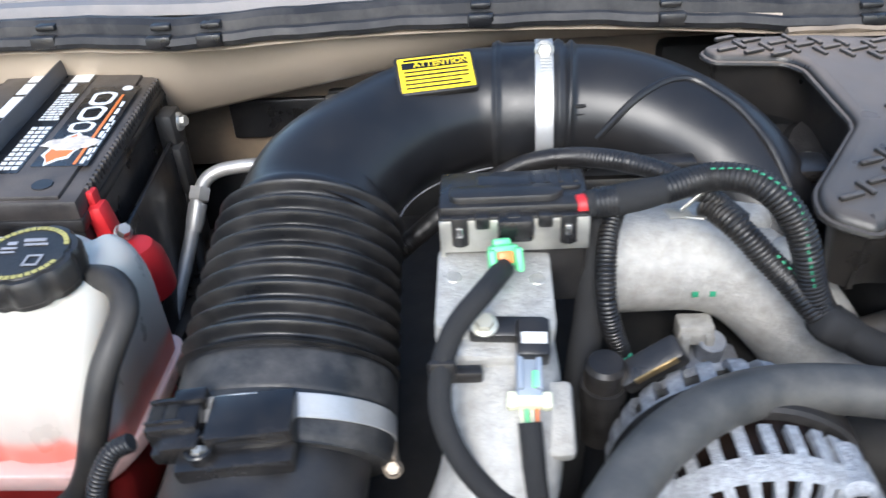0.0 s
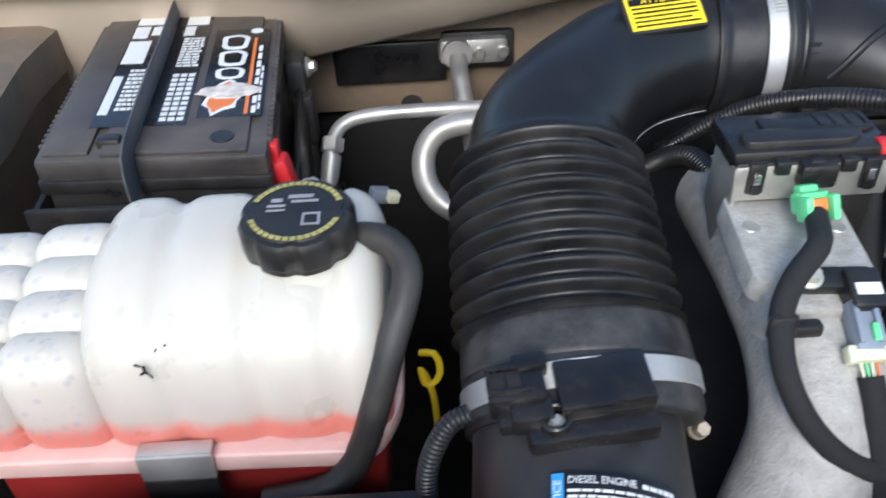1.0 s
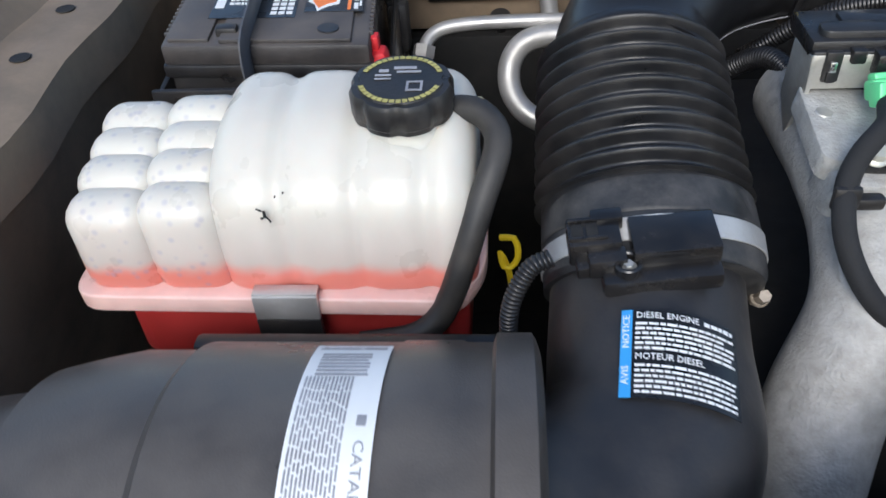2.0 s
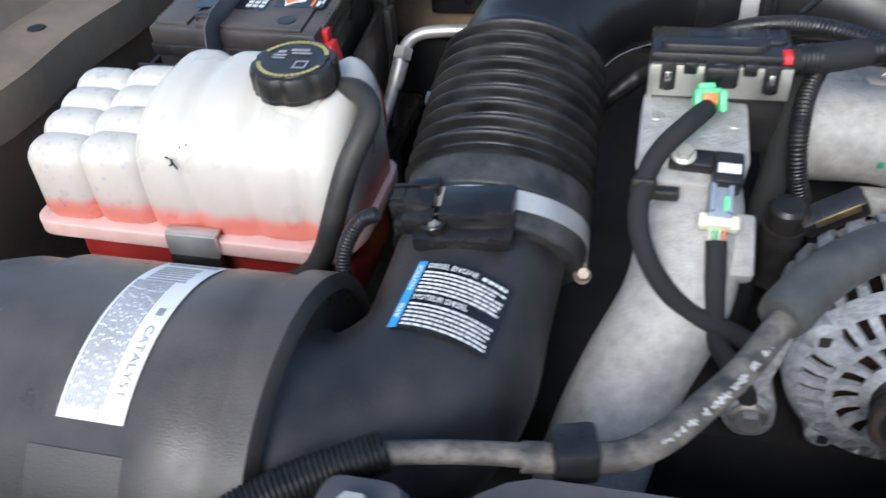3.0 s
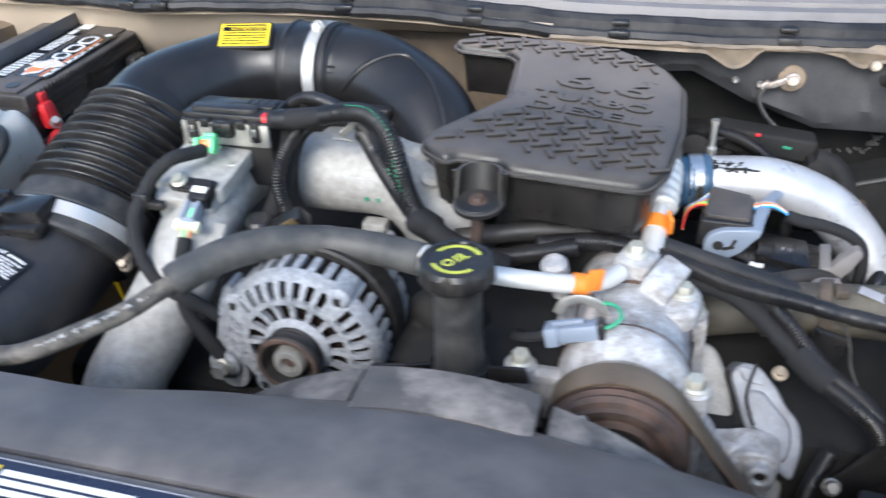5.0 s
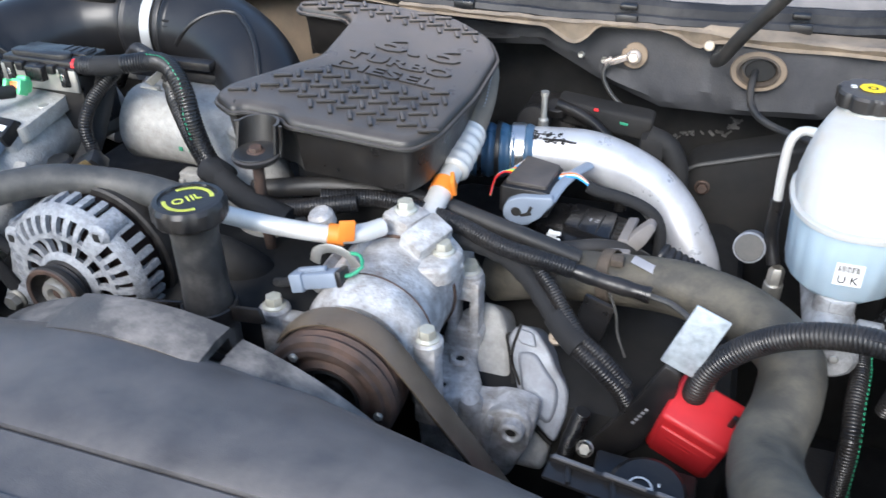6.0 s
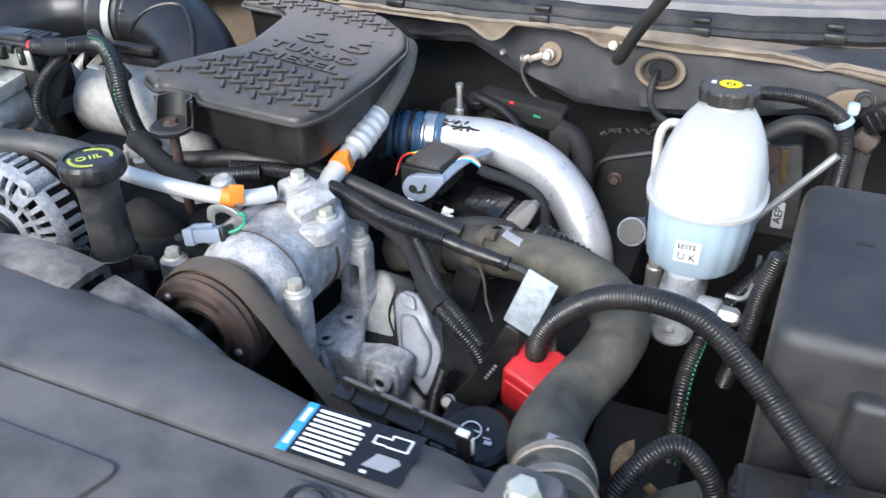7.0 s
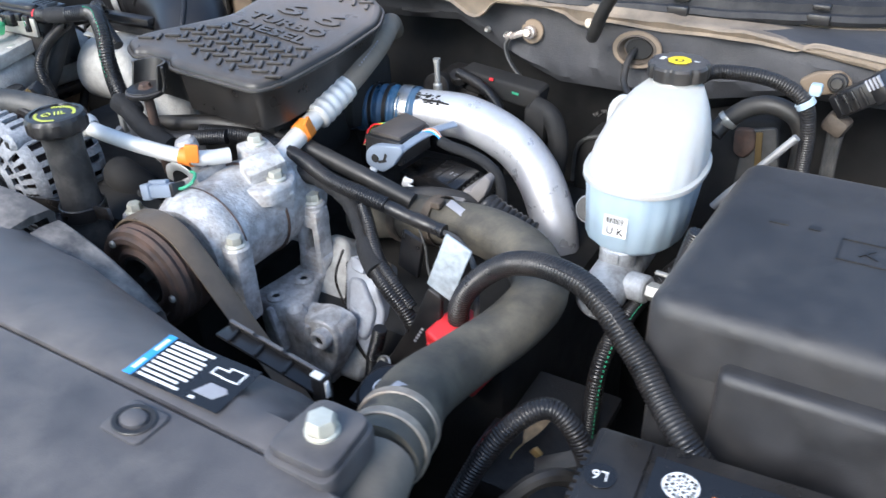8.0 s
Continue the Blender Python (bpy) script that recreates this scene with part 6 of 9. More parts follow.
outline = rounded([(0.628, 0.866), (0.655, 0.852), (0.664, 0.860), (0.704, 0.860), (0.713, 0.850), (0.795, 0.851), (0.832, 0.852), (0.848, 0.880), (0.859, 0.96), (0.858, 1.045), (0.838, 1.085), (0.790, 1.120), (0.710, 1.128), (0.632, 1.117), (0.603, 1.094), (0.610, 1.079), (0.668, 1.081), (0.681, 1.068), (0.688, 0.976), (0.630, 0.890)], 0.012, 4)


def cover_shell(inset, z_off):
    c = Vector((0.74, 0.98))
    pts = []
    n = len(outline)
    for k in range(n):
        a, b = Vector(outline[k - 1]), Vector(outline[(k + 1) % n])
        d = (b - a).normalized()
        q = Vector(outline[k]) + Vector((-d.y, d.x)) * inset
        pts.append((q.x, q.y, cover_z(q.x, q.y) + z_off))
    return pts


rows = [cover_shell(0.013, -0.060), cover_shell(0.011, -0.045), cover_shell(0.0085, -0.024), cover_shell(0.0065, -0.013), cover_shell(0.0015, -0.0115), cover_shell(-0.0006, -0.0085), cover_shell(-0.0002, -0.0052), cover_shell(0.0014, -0.0022), cover_shell(0.004, -0.0006), cover_shell(0.009, 0.0)]
sv, sf = loft(rows, False)
base, count = 9 * len(outline), len(outline)
bm = bmesh.new()
loop_ = [bm.verts.new(p) for p in sv[base:base + count]]
bm.faces.new(loop_)
for step in range(1, 16):
    y = 0.83 + 0.30 * step / 16
    bmesh.ops.bisect_plane(bm, geom=bm.verts[:] + bm.edges[:] + bm.faces[:], plane_co=(0, y, 0), plane_no=(0, 1, 0))
bm.verts.index_update()
for p in bm.verts[count:]:
    p.co.z = cover_z(p.co.x, p.co.y)
top_plate = ([tuple(p.co) for p in bm.verts], [tuple(q.index for q in f.verts) for f in bm.faces])
bm.free()
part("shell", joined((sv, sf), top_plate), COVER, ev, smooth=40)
bead = cover_shell(-0.0008, -0.0085)
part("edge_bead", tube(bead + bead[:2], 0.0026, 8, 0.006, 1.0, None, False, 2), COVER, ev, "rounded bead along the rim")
tab = part("mounting_tab", rev([(0.011, -0.001), (0.021, -0.001), (0.0225, 0.001), (0.0225, 0.004), (0.021, 0.005), (0.008, 0.005)], (0.690, 0.829, 1.433), (0, -0.05, 1), 32), COVER, ev)
arc_ = [(math.cos(radians(a)), math.sin(radians(a))) for a in range(-8, 189, 14)]
rows = [[(0.690 + (0.0215 - 0.0015 * u) * c, 0.829 + 0.009 * u + 0.020 * q, 1.433 + 0.031 * u) for c, q in arc_] + [(0.690 + (0.0192 - 0.0015 * u) * c, 0.829 + 0.009 * u + 0.0176 * q, 1.433 + 0.031 * u) for c, q in arc_[::-1]] for u in (0, 0.33, 0.66, 1)]
part("bolt_pocket", loft(rows), COVER, tab, "curved wall round the bolt")
for x in (0.667, 0.713):
    part("pocket_rib", tube([(x, 0.838, 1.463), (0.690 + (x - 0.690) * 0.95, 0.838, 1.446), (0.690 + (x - 0.690) * 0.93, 0.834, 1.434)], 0.0018, 8), COVER, tab)
part("tab_washer", ring((0.690, 0.829, 1.4375), (0, -0.05, 1), 0.008, 0.0205, 0.002, 0.0006), RUBBER, tab)
part("tab_bolt", hex_bolt((0.690, 0.829, 1.439), (0, -0.05, 1), 0.0065, 0.005), RUST, tab)
part("stud", tube([(0.690, 0.829, 1.433), (0.686, 0.834, 1.37), (0.688, 0.84, 1.27)], 0.0055, 12), RUST, ev)
cm_ = Matrix(((1, 0, 0.072, 0), (0, 1, -0.098, 0), (-0.072, 0.098, 1, 0), (0, 0, 0, 1)))


def on_cover(x, y, turn=0.0):
    m = cm_.copy()
    m.translation = (x, y, cover_z(x, y) + 0.0003)
    return m @ Matrix.Rotation(radians(turn), 4, "Z")


tread = box((0, 0, 0.0010), (0.0190, 0.0046, 0.0034), 0.0015)
short_tread = box((0, 0, 0.0010), (0.0150, 0.0046, 0.0034), 0.0015)


def treads(x0, y0, nx, ny, inside):
    """Raised dashes on a lattice, one way at its corners and the other way at its centres."""
    p, c, d = 0.0215, math.cos(radians(-8)), math.sin(radians(-8))
    for j in range(ny):
        for i in range(nx):
            for h, turn, mark in ((0.0, 23, tread), (0.5, -62, short_tread)):
                a, b = (i + h) * p, (j + h) * p
                x, y = x0 + a * c - b * d, y0 + a * d + b * c
                if inside(x, y):
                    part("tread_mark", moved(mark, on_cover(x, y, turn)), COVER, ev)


treads(0.626, 0.882, 12, 7, lambda x, y: y > 0.868 + 0.02 * (0.655 < x < 0.712) - 0.10 * (x - 0.74) * 0 and y < 0.948 - 0.06 * (x - 0.72) and y < 0.872 + 1.15 * (x - 0.632) and x < 0.842)
treads(0.622, 1.086, 12, 4, lambda x, y: y > 1.070 - 0.16 * max(0, x - 0.70) + 0.01 and y < 1.112 - 0.9 * max(0, x - 0.790) and x < 0.85 and y < 1.112 and x > 0.615)
def wide(x, y, turn, stretch):
    return on_cover(x, y, turn) @ Matrix.Diagonal((stretch, 1, 1, 1))


for glyph, dx in (("6", -0.0300), (".", 0.0), ("6", 0.0300)):
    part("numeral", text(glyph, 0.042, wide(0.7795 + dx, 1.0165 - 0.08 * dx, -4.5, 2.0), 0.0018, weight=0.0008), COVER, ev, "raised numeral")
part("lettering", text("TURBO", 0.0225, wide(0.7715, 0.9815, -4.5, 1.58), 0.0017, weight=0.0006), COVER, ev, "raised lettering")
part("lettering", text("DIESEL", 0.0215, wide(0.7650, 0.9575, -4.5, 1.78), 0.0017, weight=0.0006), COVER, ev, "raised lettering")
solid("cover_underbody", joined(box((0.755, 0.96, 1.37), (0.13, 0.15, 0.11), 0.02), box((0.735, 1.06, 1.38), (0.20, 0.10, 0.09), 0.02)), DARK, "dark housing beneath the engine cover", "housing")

# ---- compressor ----
CX, CZ = 0.830, 1.328
cmp_ = thing("compressor", (CX, 0.79, 1.24), "cast aluminium air-conditioning compressor with a rusty clutch pulley", "compressor", shift=(0.001, -0.006, -0.002))
Y = (0, -1, 0)
part("body", rev([(0.0, -0.005), (0.042, -0.005), (0.0505, 0.0), (0.053, 0.008), (0.053, 0.060), (0.0545, 0.062), (0.0545, 0.068), (0.0525, 0.070), (0.0525, 0.130), (0.0545, 0.133), (0.0545, 0.150), (0.050, 0.160), (0.045, 0.168), (0.0, 0.170)], (CX, 0.895, CZ), Y, 64), CAST, cmp_)
for y in (0.826, 0.762):
    part("joint_seal", ring((CX, y, CZ), Y, 0.052, 0.0552, 0.0022, 0.0006, 64), RUST, cmp_, "rusty joint line")
for x, y, z in ((0.886, 0.744, 1.342), (0.746, 0.742, 1.345)):
    e = part("mounting_ear", joined(box((x, y, z - 0.045), (0.022, 0.024, 0.088), 0.005), box(((x + CX) / 2 + (0.012 if x > CX else -0.012), y, z - 0.03), (0.05, 0.020, 0.050), 0.008), disc((x, y, z - 0.012), (0, 0, 1), 0.0135, 0.012, 0.002)), CAST, cmp_)
    part("ear_bolt", hex_bolt((x, y, z), (0, 0, 1), 0.0078, 0.010), BOLT, e)
ear = part("slotted_ear", joined(disc((0.886, 0.864, 1.318), (0, 0, 1), 0.0125, 0.014, 0.002), box((0.8715, 0.862, 1.286), (0.010, 0.022, 0.080), 0.002), box((0.8940, 0.862, 1.286), (0.009, 0.022, 0.080), 0.002), box((0.883, 0.862, 1.252), (0.032, 0.024, 0.030), 0.003), box((0.884, 0.862, 1.312), (0.030, 0.024, 0.016), 0.003), box((0.862, 0.862, 1.296), (0.030, 0.020, 0.036), 0.006)), CAST, cmp_, "tall slotted mounting ear")
part("ear_bolt", hex_bolt((0.886, 0.864, 1.332), (0, 0, 1), 0.0078, 0.010), BOLT, ear)
mf2 = part("manifold", joined(box((0.829, 0.848, 1.378), (0.032, 0.034, 0.036), 0.004, rot(0, 6, -22)), box((0.852, 0.832, 1.374), (0.027, 0.044, 0.040), 0.004, rot(8, 22, -22)), box((0.872, 0.826, 1.348), (0.024, 0.030, 0.036), 0.006, rot(0, 20, -22)), disc((0.872, 0.828, 1.345), (0, 0, 1), 0.011, 0.028), box((0.84, 0.84, 1.355), (0.06, 0.05, 0.03), 0.01)), CAST, cmp_, "cast pipe manifold")
for c in ((0.829, 0.849, 1.397), (0.872, 0.828, 1.374)):
    part("manifold_bolt", hex_bolt(c, (0, 0, 1), 0.0078, 0.009), BOLT, mf2)
part("manifold_flange", prism(rounded([(0.806, 0.872), (0.862, 0.868), (0.890, 0.838), (0.884, 0.800), (0.846, 0.790), (0.812, 0.806)], 0.012, 4), 1.355, 1.372, 0.005, seg=3), CAST, cmp_)
for x, z, tilt, ln in ((0.800, 1.3745, -26, 0.075), (0.776, 1.357, -48, 0.060)):
    part("cast_rib", box((x, 0.792, z), (0.010, ln, 0.014), 0.003, rot(0, tilt, 0)), CAST, cmp_)
ck = part("clutch", rev([(0.0, -0.010), (0.018, -0.010), (0.022, -0.002), (0.026, 0.002), (0.027, 0.012), (0.030, 0.013), (0.034, 0.009), (0.039, 0.009), (0.041, 0.014), (0.0465, 0.014), (0.048, 0.011), (0.0525, 0.010), (0.055, 0.006), (0.053, 0.002), (0.055, -0.002), (0.053, -0.006), (0.055, -0.010), (0.053, -0.014), (0.055, -0.018), (0.054, -0.026), (0.0, -0.026)][::-1], (CX, 0.682, CZ - 0.002), Y, 64), RUST, cmp_, "rusty grooved clutch pulley")
part("hub", joined(rev([(0.026, 0.0), (0.026, 0.009), (0.023, 0.011), (0.019, -0.004), (0.010, -0.006), (0.009, -0.002), (0, -0.002)], (CX, 0.682, CZ - 0.002), Y, 48), hex_bolt((CX, 0.682, CZ - 0.002), Y, 0.006, 0.012)), DARK, ck)
for a in (-6, 124, 244):
    part("rivet", disc((CX + 0.0435 * math.cos(radians(a)), 0.669, CZ - 0.002 + 0.0435 * math.sin(radians(a))), Y, 0.0036, 0.004, n=16), ZINC, ck)

belt = thing("drive_belt", (0.85, 0.692, 1.30), "worn ribbed drive belt over the compressor pulley", "drive belt", shift=(0.001, -0.002, -0.002))
pts = []
for a in range(150, 34, -6):
    pts.append((CX + 0.0575 * math.cos(radians(a)), 0.694, CZ - 0.002 + 0.0575 * math.sin(radians(a))))
pts += [(0.885, 0.695, 1.348), (0.910, 0.696, 1.312), (0.943, 0.697, 1.266), (0.985, 0.698, 1.206)]
part("band", tube(pts, 0.0022, 10, 0.004, 5.7, (0, 0, 1)), BELT, belt)
for dy in (-0.008, -0.004, 0.0, 0.004, 0.008):
    part("belt_rib", tube([(x + 0.0022 * (CX - x) / 0.0575, y + dy, z - 0.0022 * (z - CZ + 0.002) / 0.0575 if z > CZ else z - 0.0022) for x, y, z in pts], 0.0013, 6, 0.006), RUBBER, belt, "inner rib of the belt")

ls = thing("compressor_lead", (0.77, 0.79, 1.38), "blue-grey wiring plug with a green wire", "connector")
pq = Matrix.Translation((0.789, 0.745, 1.374)) @ rot(-12, -14, 3)
plug = part("plug", moved(joined(box((0.004, 0, 0), (0.034, 0.016, 0.014), 0.0025), box((-0.018, 0, 0), (0.012, 0.020, 0.017), 0.002)), pq), BLUE_GREY, ls)
part("latch", moved(box((-0.004, 0.0, 0.009), (0.026, 0.006, 0.004), 0.001), pq), BLUE_GREY, plug)
part("collar", moved(box((0.022, 0, 0), (0.006, 0.018, 0.016), 0.002), pq), BLACK, plug)
part("wire", tube([(0.811, 0.746, 1.380), (0.819, 0.748, 1.383), (0.825, 0.755, 1.388), (0.818, 0.765, 1.391), (0.808, 0.768, 1.389)], 0.0017, 8), GREEN_LINE, ls, "green wire")
part("lead", tube([(0.768, 0.744, 1.368), (0.752, 0.745, 1.362), (0.738, 0.760, 1.350), (0.735, 0.790, 1.330)], 0.0042, 10), TAPE, ls)
part("bracket", tube([(0.772, 0.770, 1.372), (0.778, 0.767, 1.386), (0.792, 0.766, 1.392), (0.806, 0.767, 1.387), (0.812, 0.770, 1.374)], 0.0012, 8, 0.003, 4.0, (0, 1, 0)), ZINC, ls)
ps = thing("pressure_switch", (0.762, 0.812, 1.38), "small aluminium pressure switch", "switch", shift=(0, -0.007, 0.004))
part("body", joined(rev([(0.008, -0.03), (0.008, -0.006), (0.012, -0.004), (0.012, 0.006), (0.009, 0.010), (0, 0.010)], (0.763, 0.815, 1.387), (-0.2, -0.2, 1), 24)), CAST, ps)


def tag_band(c, axis, r):
    t = thing("service_tag", c, "orange printed paper tag wrapped round a pipe", "tag", "pipe tags")
    k = Vector(axis).normalized()
    part("wrap", tube([tuple(Vector(c) - k * 0.007), tuple(Vector(c) + k * 0.007)], r, 20, 0.003), ORANGE, t)
    flag = axis_matrix(Vector(c) + Vector((0.012, -0.004, 0.008)), axis)
    part("flag", moved(box((0, 0, 0), (0.004, 0.020, 0.014), 0.001), flag @ rot(0, 20, 0)), ORANGE, t)
    return t


tag_band((0.788, 0.785, 1.394), (0.95, 0.24, -0.13), 0.0094)
tag_band((0.8445, 0.905, 1.3875), (0.06, 0.93, 0.36), 0.0125)

sh = thing("suction_hose", (0.855, 1.0, 1.42), "grey suction hose with a ribbed aluminium crimp", "hose")
part("pipe", tube([(0.840, 0.848, 1.368), (0.842, 0.875, 1.376), (0.845, 0.912, 1.390), (0.848, 0.945, 1.401)], 0.0112, 18), PIPE_AL, sh)
part("crimp", tube([(0.847, 0.926, 1.3945), (0.8485, 0.955, 1.4045), (0.849, 0.982, 1.413)], lambda s, t: 0.0160 + 0.0008 * math.sin(s / t * 5 * 2 * math.pi) - 0.004 * max(0.0, 1 - s / 0.006) ** 2, 24, 0.0014), PIPE_AL, sh)
part("hose", tube([(0.849, 0.972, 1.410), (0.849, 0.990, 1.416), (0.848, 1.02, 1.426), (0.842, 1.06, 1.436), (0.835, 1.085, 1.441), (0.82, 1.124, 1.445), (0.80, 1.16, 1.425)], 0.0138, 20), OLD_HOSE, sh)
part("print", dotted([(0.8555, 0.998, 1.4300), (0.8547, 1.018, 1.4378), (0.849, 1.056, 1.4478)], 0.0010, 0.0055), GREY_INK, sh, "worn white print")

# mounting castings right of the compressor
bk = thing("accessory_bracket", (0.93, 0.77, 1.15), "cast aluminium accessory bracket with ribs and bolt holes", "bracket")
part("shelf", prism(rounded([(0.852, 0.776), (0.884, 0.770), (0.912, 0.778), (0.918, 0.800), (0.900, 0.835), (0.902, 0.872), (0.862, 0.872), (0.860, 0.830)], 0.008), 1.225, 1.246, 0.004, seg=3), CAST, bk, "bolt shelf below the compressor")
part("web", facing([(0.856, 1.236), (0.925, 1.238), (0.940, 1.244), (0.958, 1.244), (0.974, 1.238), (0.971, 1.206), (0.950, 1.150), (0.862, 1.150)], 0.778, 0.805, 0.005, 0.008), CAST, bk)
part("foot_plate", facing([(0.932, 1.240), (0.948, 1.246), (0.966, 1.243), (0.972, 1.232), (0.970, 1.206), (0.955, 1.170), (0.925, 1.170), (0.922, 1.215)], 0.772, 0.800, 0.003, 0.006), CAST, bk)
part("hump", rev([(0.014, -0.07), (0.0135, -0.02), (0.012, -0.002), (0.0085, 0.005), (0.004, 0.007), (0, 0.0075)], (0.912, 0.780, 1.240), (0.0, -0.25, 1), 28), CAST, bk, "rounded cast hump")
part("rib", box((0.890, 0.772, 1.215), (0.008, 0.014, 0.056), 0.003, rot(0, -12, 0)), CAST, bk)
part("rib", box((0.931, 0.774, 1.205), (0.007, 0.012, 0.060), 0.003, rot(0, 6, 0)), CAST, bk)
part("upright", facing([(0.862, 1.244), (0.900, 1.244), (0.904, 1.262), (0.896, 1.268), (0.866, 1.268)], 0.846, 0.872, 0.004, 0.006), CAST, bk)
boss = part("boss", ring((0.955, 0.760, 1.228), (0, 1, 0), 0.0052, 0.0115, 0.014, 0.002, 28), CAST, bk)
part("bolt_hole", disc((0.955, 0.7665, 1.228), (0, -1, 0), 0.0056, 0.003, n=16), DARK, boss)
for c in ((0.883, 0.783, 1.245), (0.888, 0.824, 1.245)):
    lug = part("lug", ring(c, (0, 0, 1), 0.0042, 0.0108, 0.006, 0.0018, 24), CAST, bk)
    part("lug_hole", disc(c, (0, 0, 1), 0.0046, 0.004, n=16), DARK, lug)
vc = thing("valve_cover", (0.975, 0.83, 1.15), "grey cast valve cover with a stepped flange", "valve cover")
lean = Matrix.Translation((0, 0.868, 1.270)) @ rot(-38.2, 0, 0)
part("flange", moved(facing([(0.868, -0.060), (0.872, 0.000), (0.896, 0.016), (0.914, 0.010), (0.925, -0.010), (0.931, -0.029), (0.943, -0.074), (0.961, -0.092), (0.986, -0.107), (0.982, -0.135), (0.90, -0.135), (0.880, -0.083)], 0.0, 0.11, 0.008, 0.008), lean), PALE_CAST, vc, "pale rough cast flange")
part("gasket", moved(facing([(0.923, -0.013), (0.928, -0.009), (0.934, -0.029), (0.946, -0.073), (0.964, -0.091), (0.988, -0.106), (0.986, -0.109), (0.960, -0.093), (0.942, -0.074), (0.930, -0.030)], -0.003, 0.10, 0.001, 0.003), lean), DARK, vc, "black gasket line")
part("end_cap", moved(facing([(0.927, -0.013), (0.937, 0.000), (0.953, -0.002), (0.972, -0.022), (0.979, -0.035), (0.994, -0.051), (0.997, -0.074), (0.990, -0.106), (0.968, -0.089), (0.949, -0.070)], -0.010, 0.10, 0.008, 0.008), lean), GREY_CAST, vc, "bluish-grey end cap")
part("raised_panel", moved(facing([(0.940, -0.026), (0.958, -0.024), (0.969, -0.037), (0.985, -0.052), (0.987, -0.072), (0.982, -0.090), (0.962, -0.077), (0.951, -0.062)], -0.016, 0.0, 0.005, 0.008), lean), GREY_CAST, vc)
part("top_step", moved(facing([(0.934, -0.004), (0.952, -0.006), (0.958, -0.020), (0.940, -0.018)], -0.015, 0.0, 0.003, 0.004), lean), GREY_CAST, vc)
part("cover_bolt", joined(disc((0.973, 0.866, 1.262), (0, -0.6, 0.8), 0.0075, 0.006), hex_bolt((0.973, 0.864, 1.266), (0, -0.6, 0.8), 0.005, 0.006)), TARNISH, vc)
sb_ = thing("corrugated_stub", (1.006, 0.79, 1.21), "short end of black corrugated loom", "wiring loom")
part("loom", conduit([(1.014, 0.792, 1.246), (1.009, 0.790, 1.225), (1.004, 0.788, 1.204), (1.000, 0.785, 1.16)], 0.0078, 0.0048, 0.0014), LOOM, sb_)

# ---- charge pipe, couplings, modules ----
cp = thing("charge_pipe", (1.0, 1.07, 1.25), "silver painted charge pipe bending down from a blue coupling", "charge pipe")
part("pipe", tube([(0.875, 1.066, 1.358), (0.925, 1.072, 1.360), (0.957, 1.074, 1.360), (0.990, 1.077, 1.351), (1.026, 1.078, 1.333), (1.055, 1.074, 1.307), (1.079, 1.062, 1.275), (1.095, 1.050, 1.235), (1.106, 1.038, 1.14)], 0.0278, 32), CHARGE, cp)
rnd = random.Random(5)
flakes = []
for i in range(44):
    x, a = 0.899 + 0.034 * rnd.random() ** 2, radians(rnd.uniform(14, 42))
    flakes.append(box((x, 1.070 - 0.0279 * math.sin(a), 1.3593 + 0.0279 * math.cos(a)), (rnd.uniform(0.002, 0.006), rnd.uniform(0.0012, 0.003), 0.0008), 0.0002, rot(math.degrees(a), 0, rnd.uniform(-40, 40))))
for i in range(9):
    x, a = 0.912 + 0.004 * i, radians(36 + 1.2 * math.sin(i))
    flakes.append(box((x, 1.071 - 0.0279 * math.sin(a), 1.3597 + 0.0279 * math.cos(a)), (0.0055, 0.0032 - 0.0003 * abs(i - 4), 0.0008), 0.0002, rot(math.degrees(a), 0, 8)))
part("scuff", joined(*flakes), DARK, cp, "dark patch of flaked paint")
bc = thing("hose_coupling", (0.865, 1.07, 1.357), "blue silicone coupling with clamps", "hose coupling")
part("coupling", tube([(0.80, 1.050, 1.357), (0.83, 1.057, 1.357), (0.862, 1.064, 1.357), (0.898, 1.069, 1.358)], lambda s, t: 0.0300 + 0.0016 * math.sin(s * 420), 36, 0.002), BLUE_HOSE, bc)
for x, w, r0, mt, words in ((0.836, 0.005, 0.0314, BLACK, "black retaining ring"), (0.855, 0.005, 0.0314, BLACK, "black retaining ring"), (0.872, 0.015, 0.0312, STEEL, "wide steel clamp band")):
    part("clamp", ring((x, 1.0625 + 0.2 * (x - 0.85), 1.3572), (1, 0.17, 0), r0, r0 + 0.0012, w, 0.0004, 44), mt, bc, words)
sn = thing("temperature_sensor", (0.900, 1.11, 1.37), "pale metal sensor stem standing on a base", "sensor", shift=(-0.002, -0.006, 0.009))
part("stem", rev([(0.0085, -0.03), (0.0085, -0.012), (0.006, -0.010), (0.006, 0.002), (0.0038, 0.004), (0.0038, 0.030), (0.0048, 0.031), (0.0048, 0.036), (0, 0.036)], (0.900, 1.115, 1.370), (0, 0, 1), 16), ZINC, sn)
jb = thing("harness_junction", (0.93, 0.98, 1.36), "black wiring junction with a grey lever lock", "connector")
part("block", prism(rounded([(0.886, 0.960), (0.896, 1.034), (0.942, 1.019), (0.938, 0.958)], 0.005), 1.340, 1.369, 0.003), BLACK, jb)
part("block_lid", prism(rounded([(0.890, 0.966), (0.899, 1.030), (0.939, 1.016), (0.935, 0.963)], 0.004), 1.367, 1.373, 0.002), LID, jb, "dusty brown-black lid")
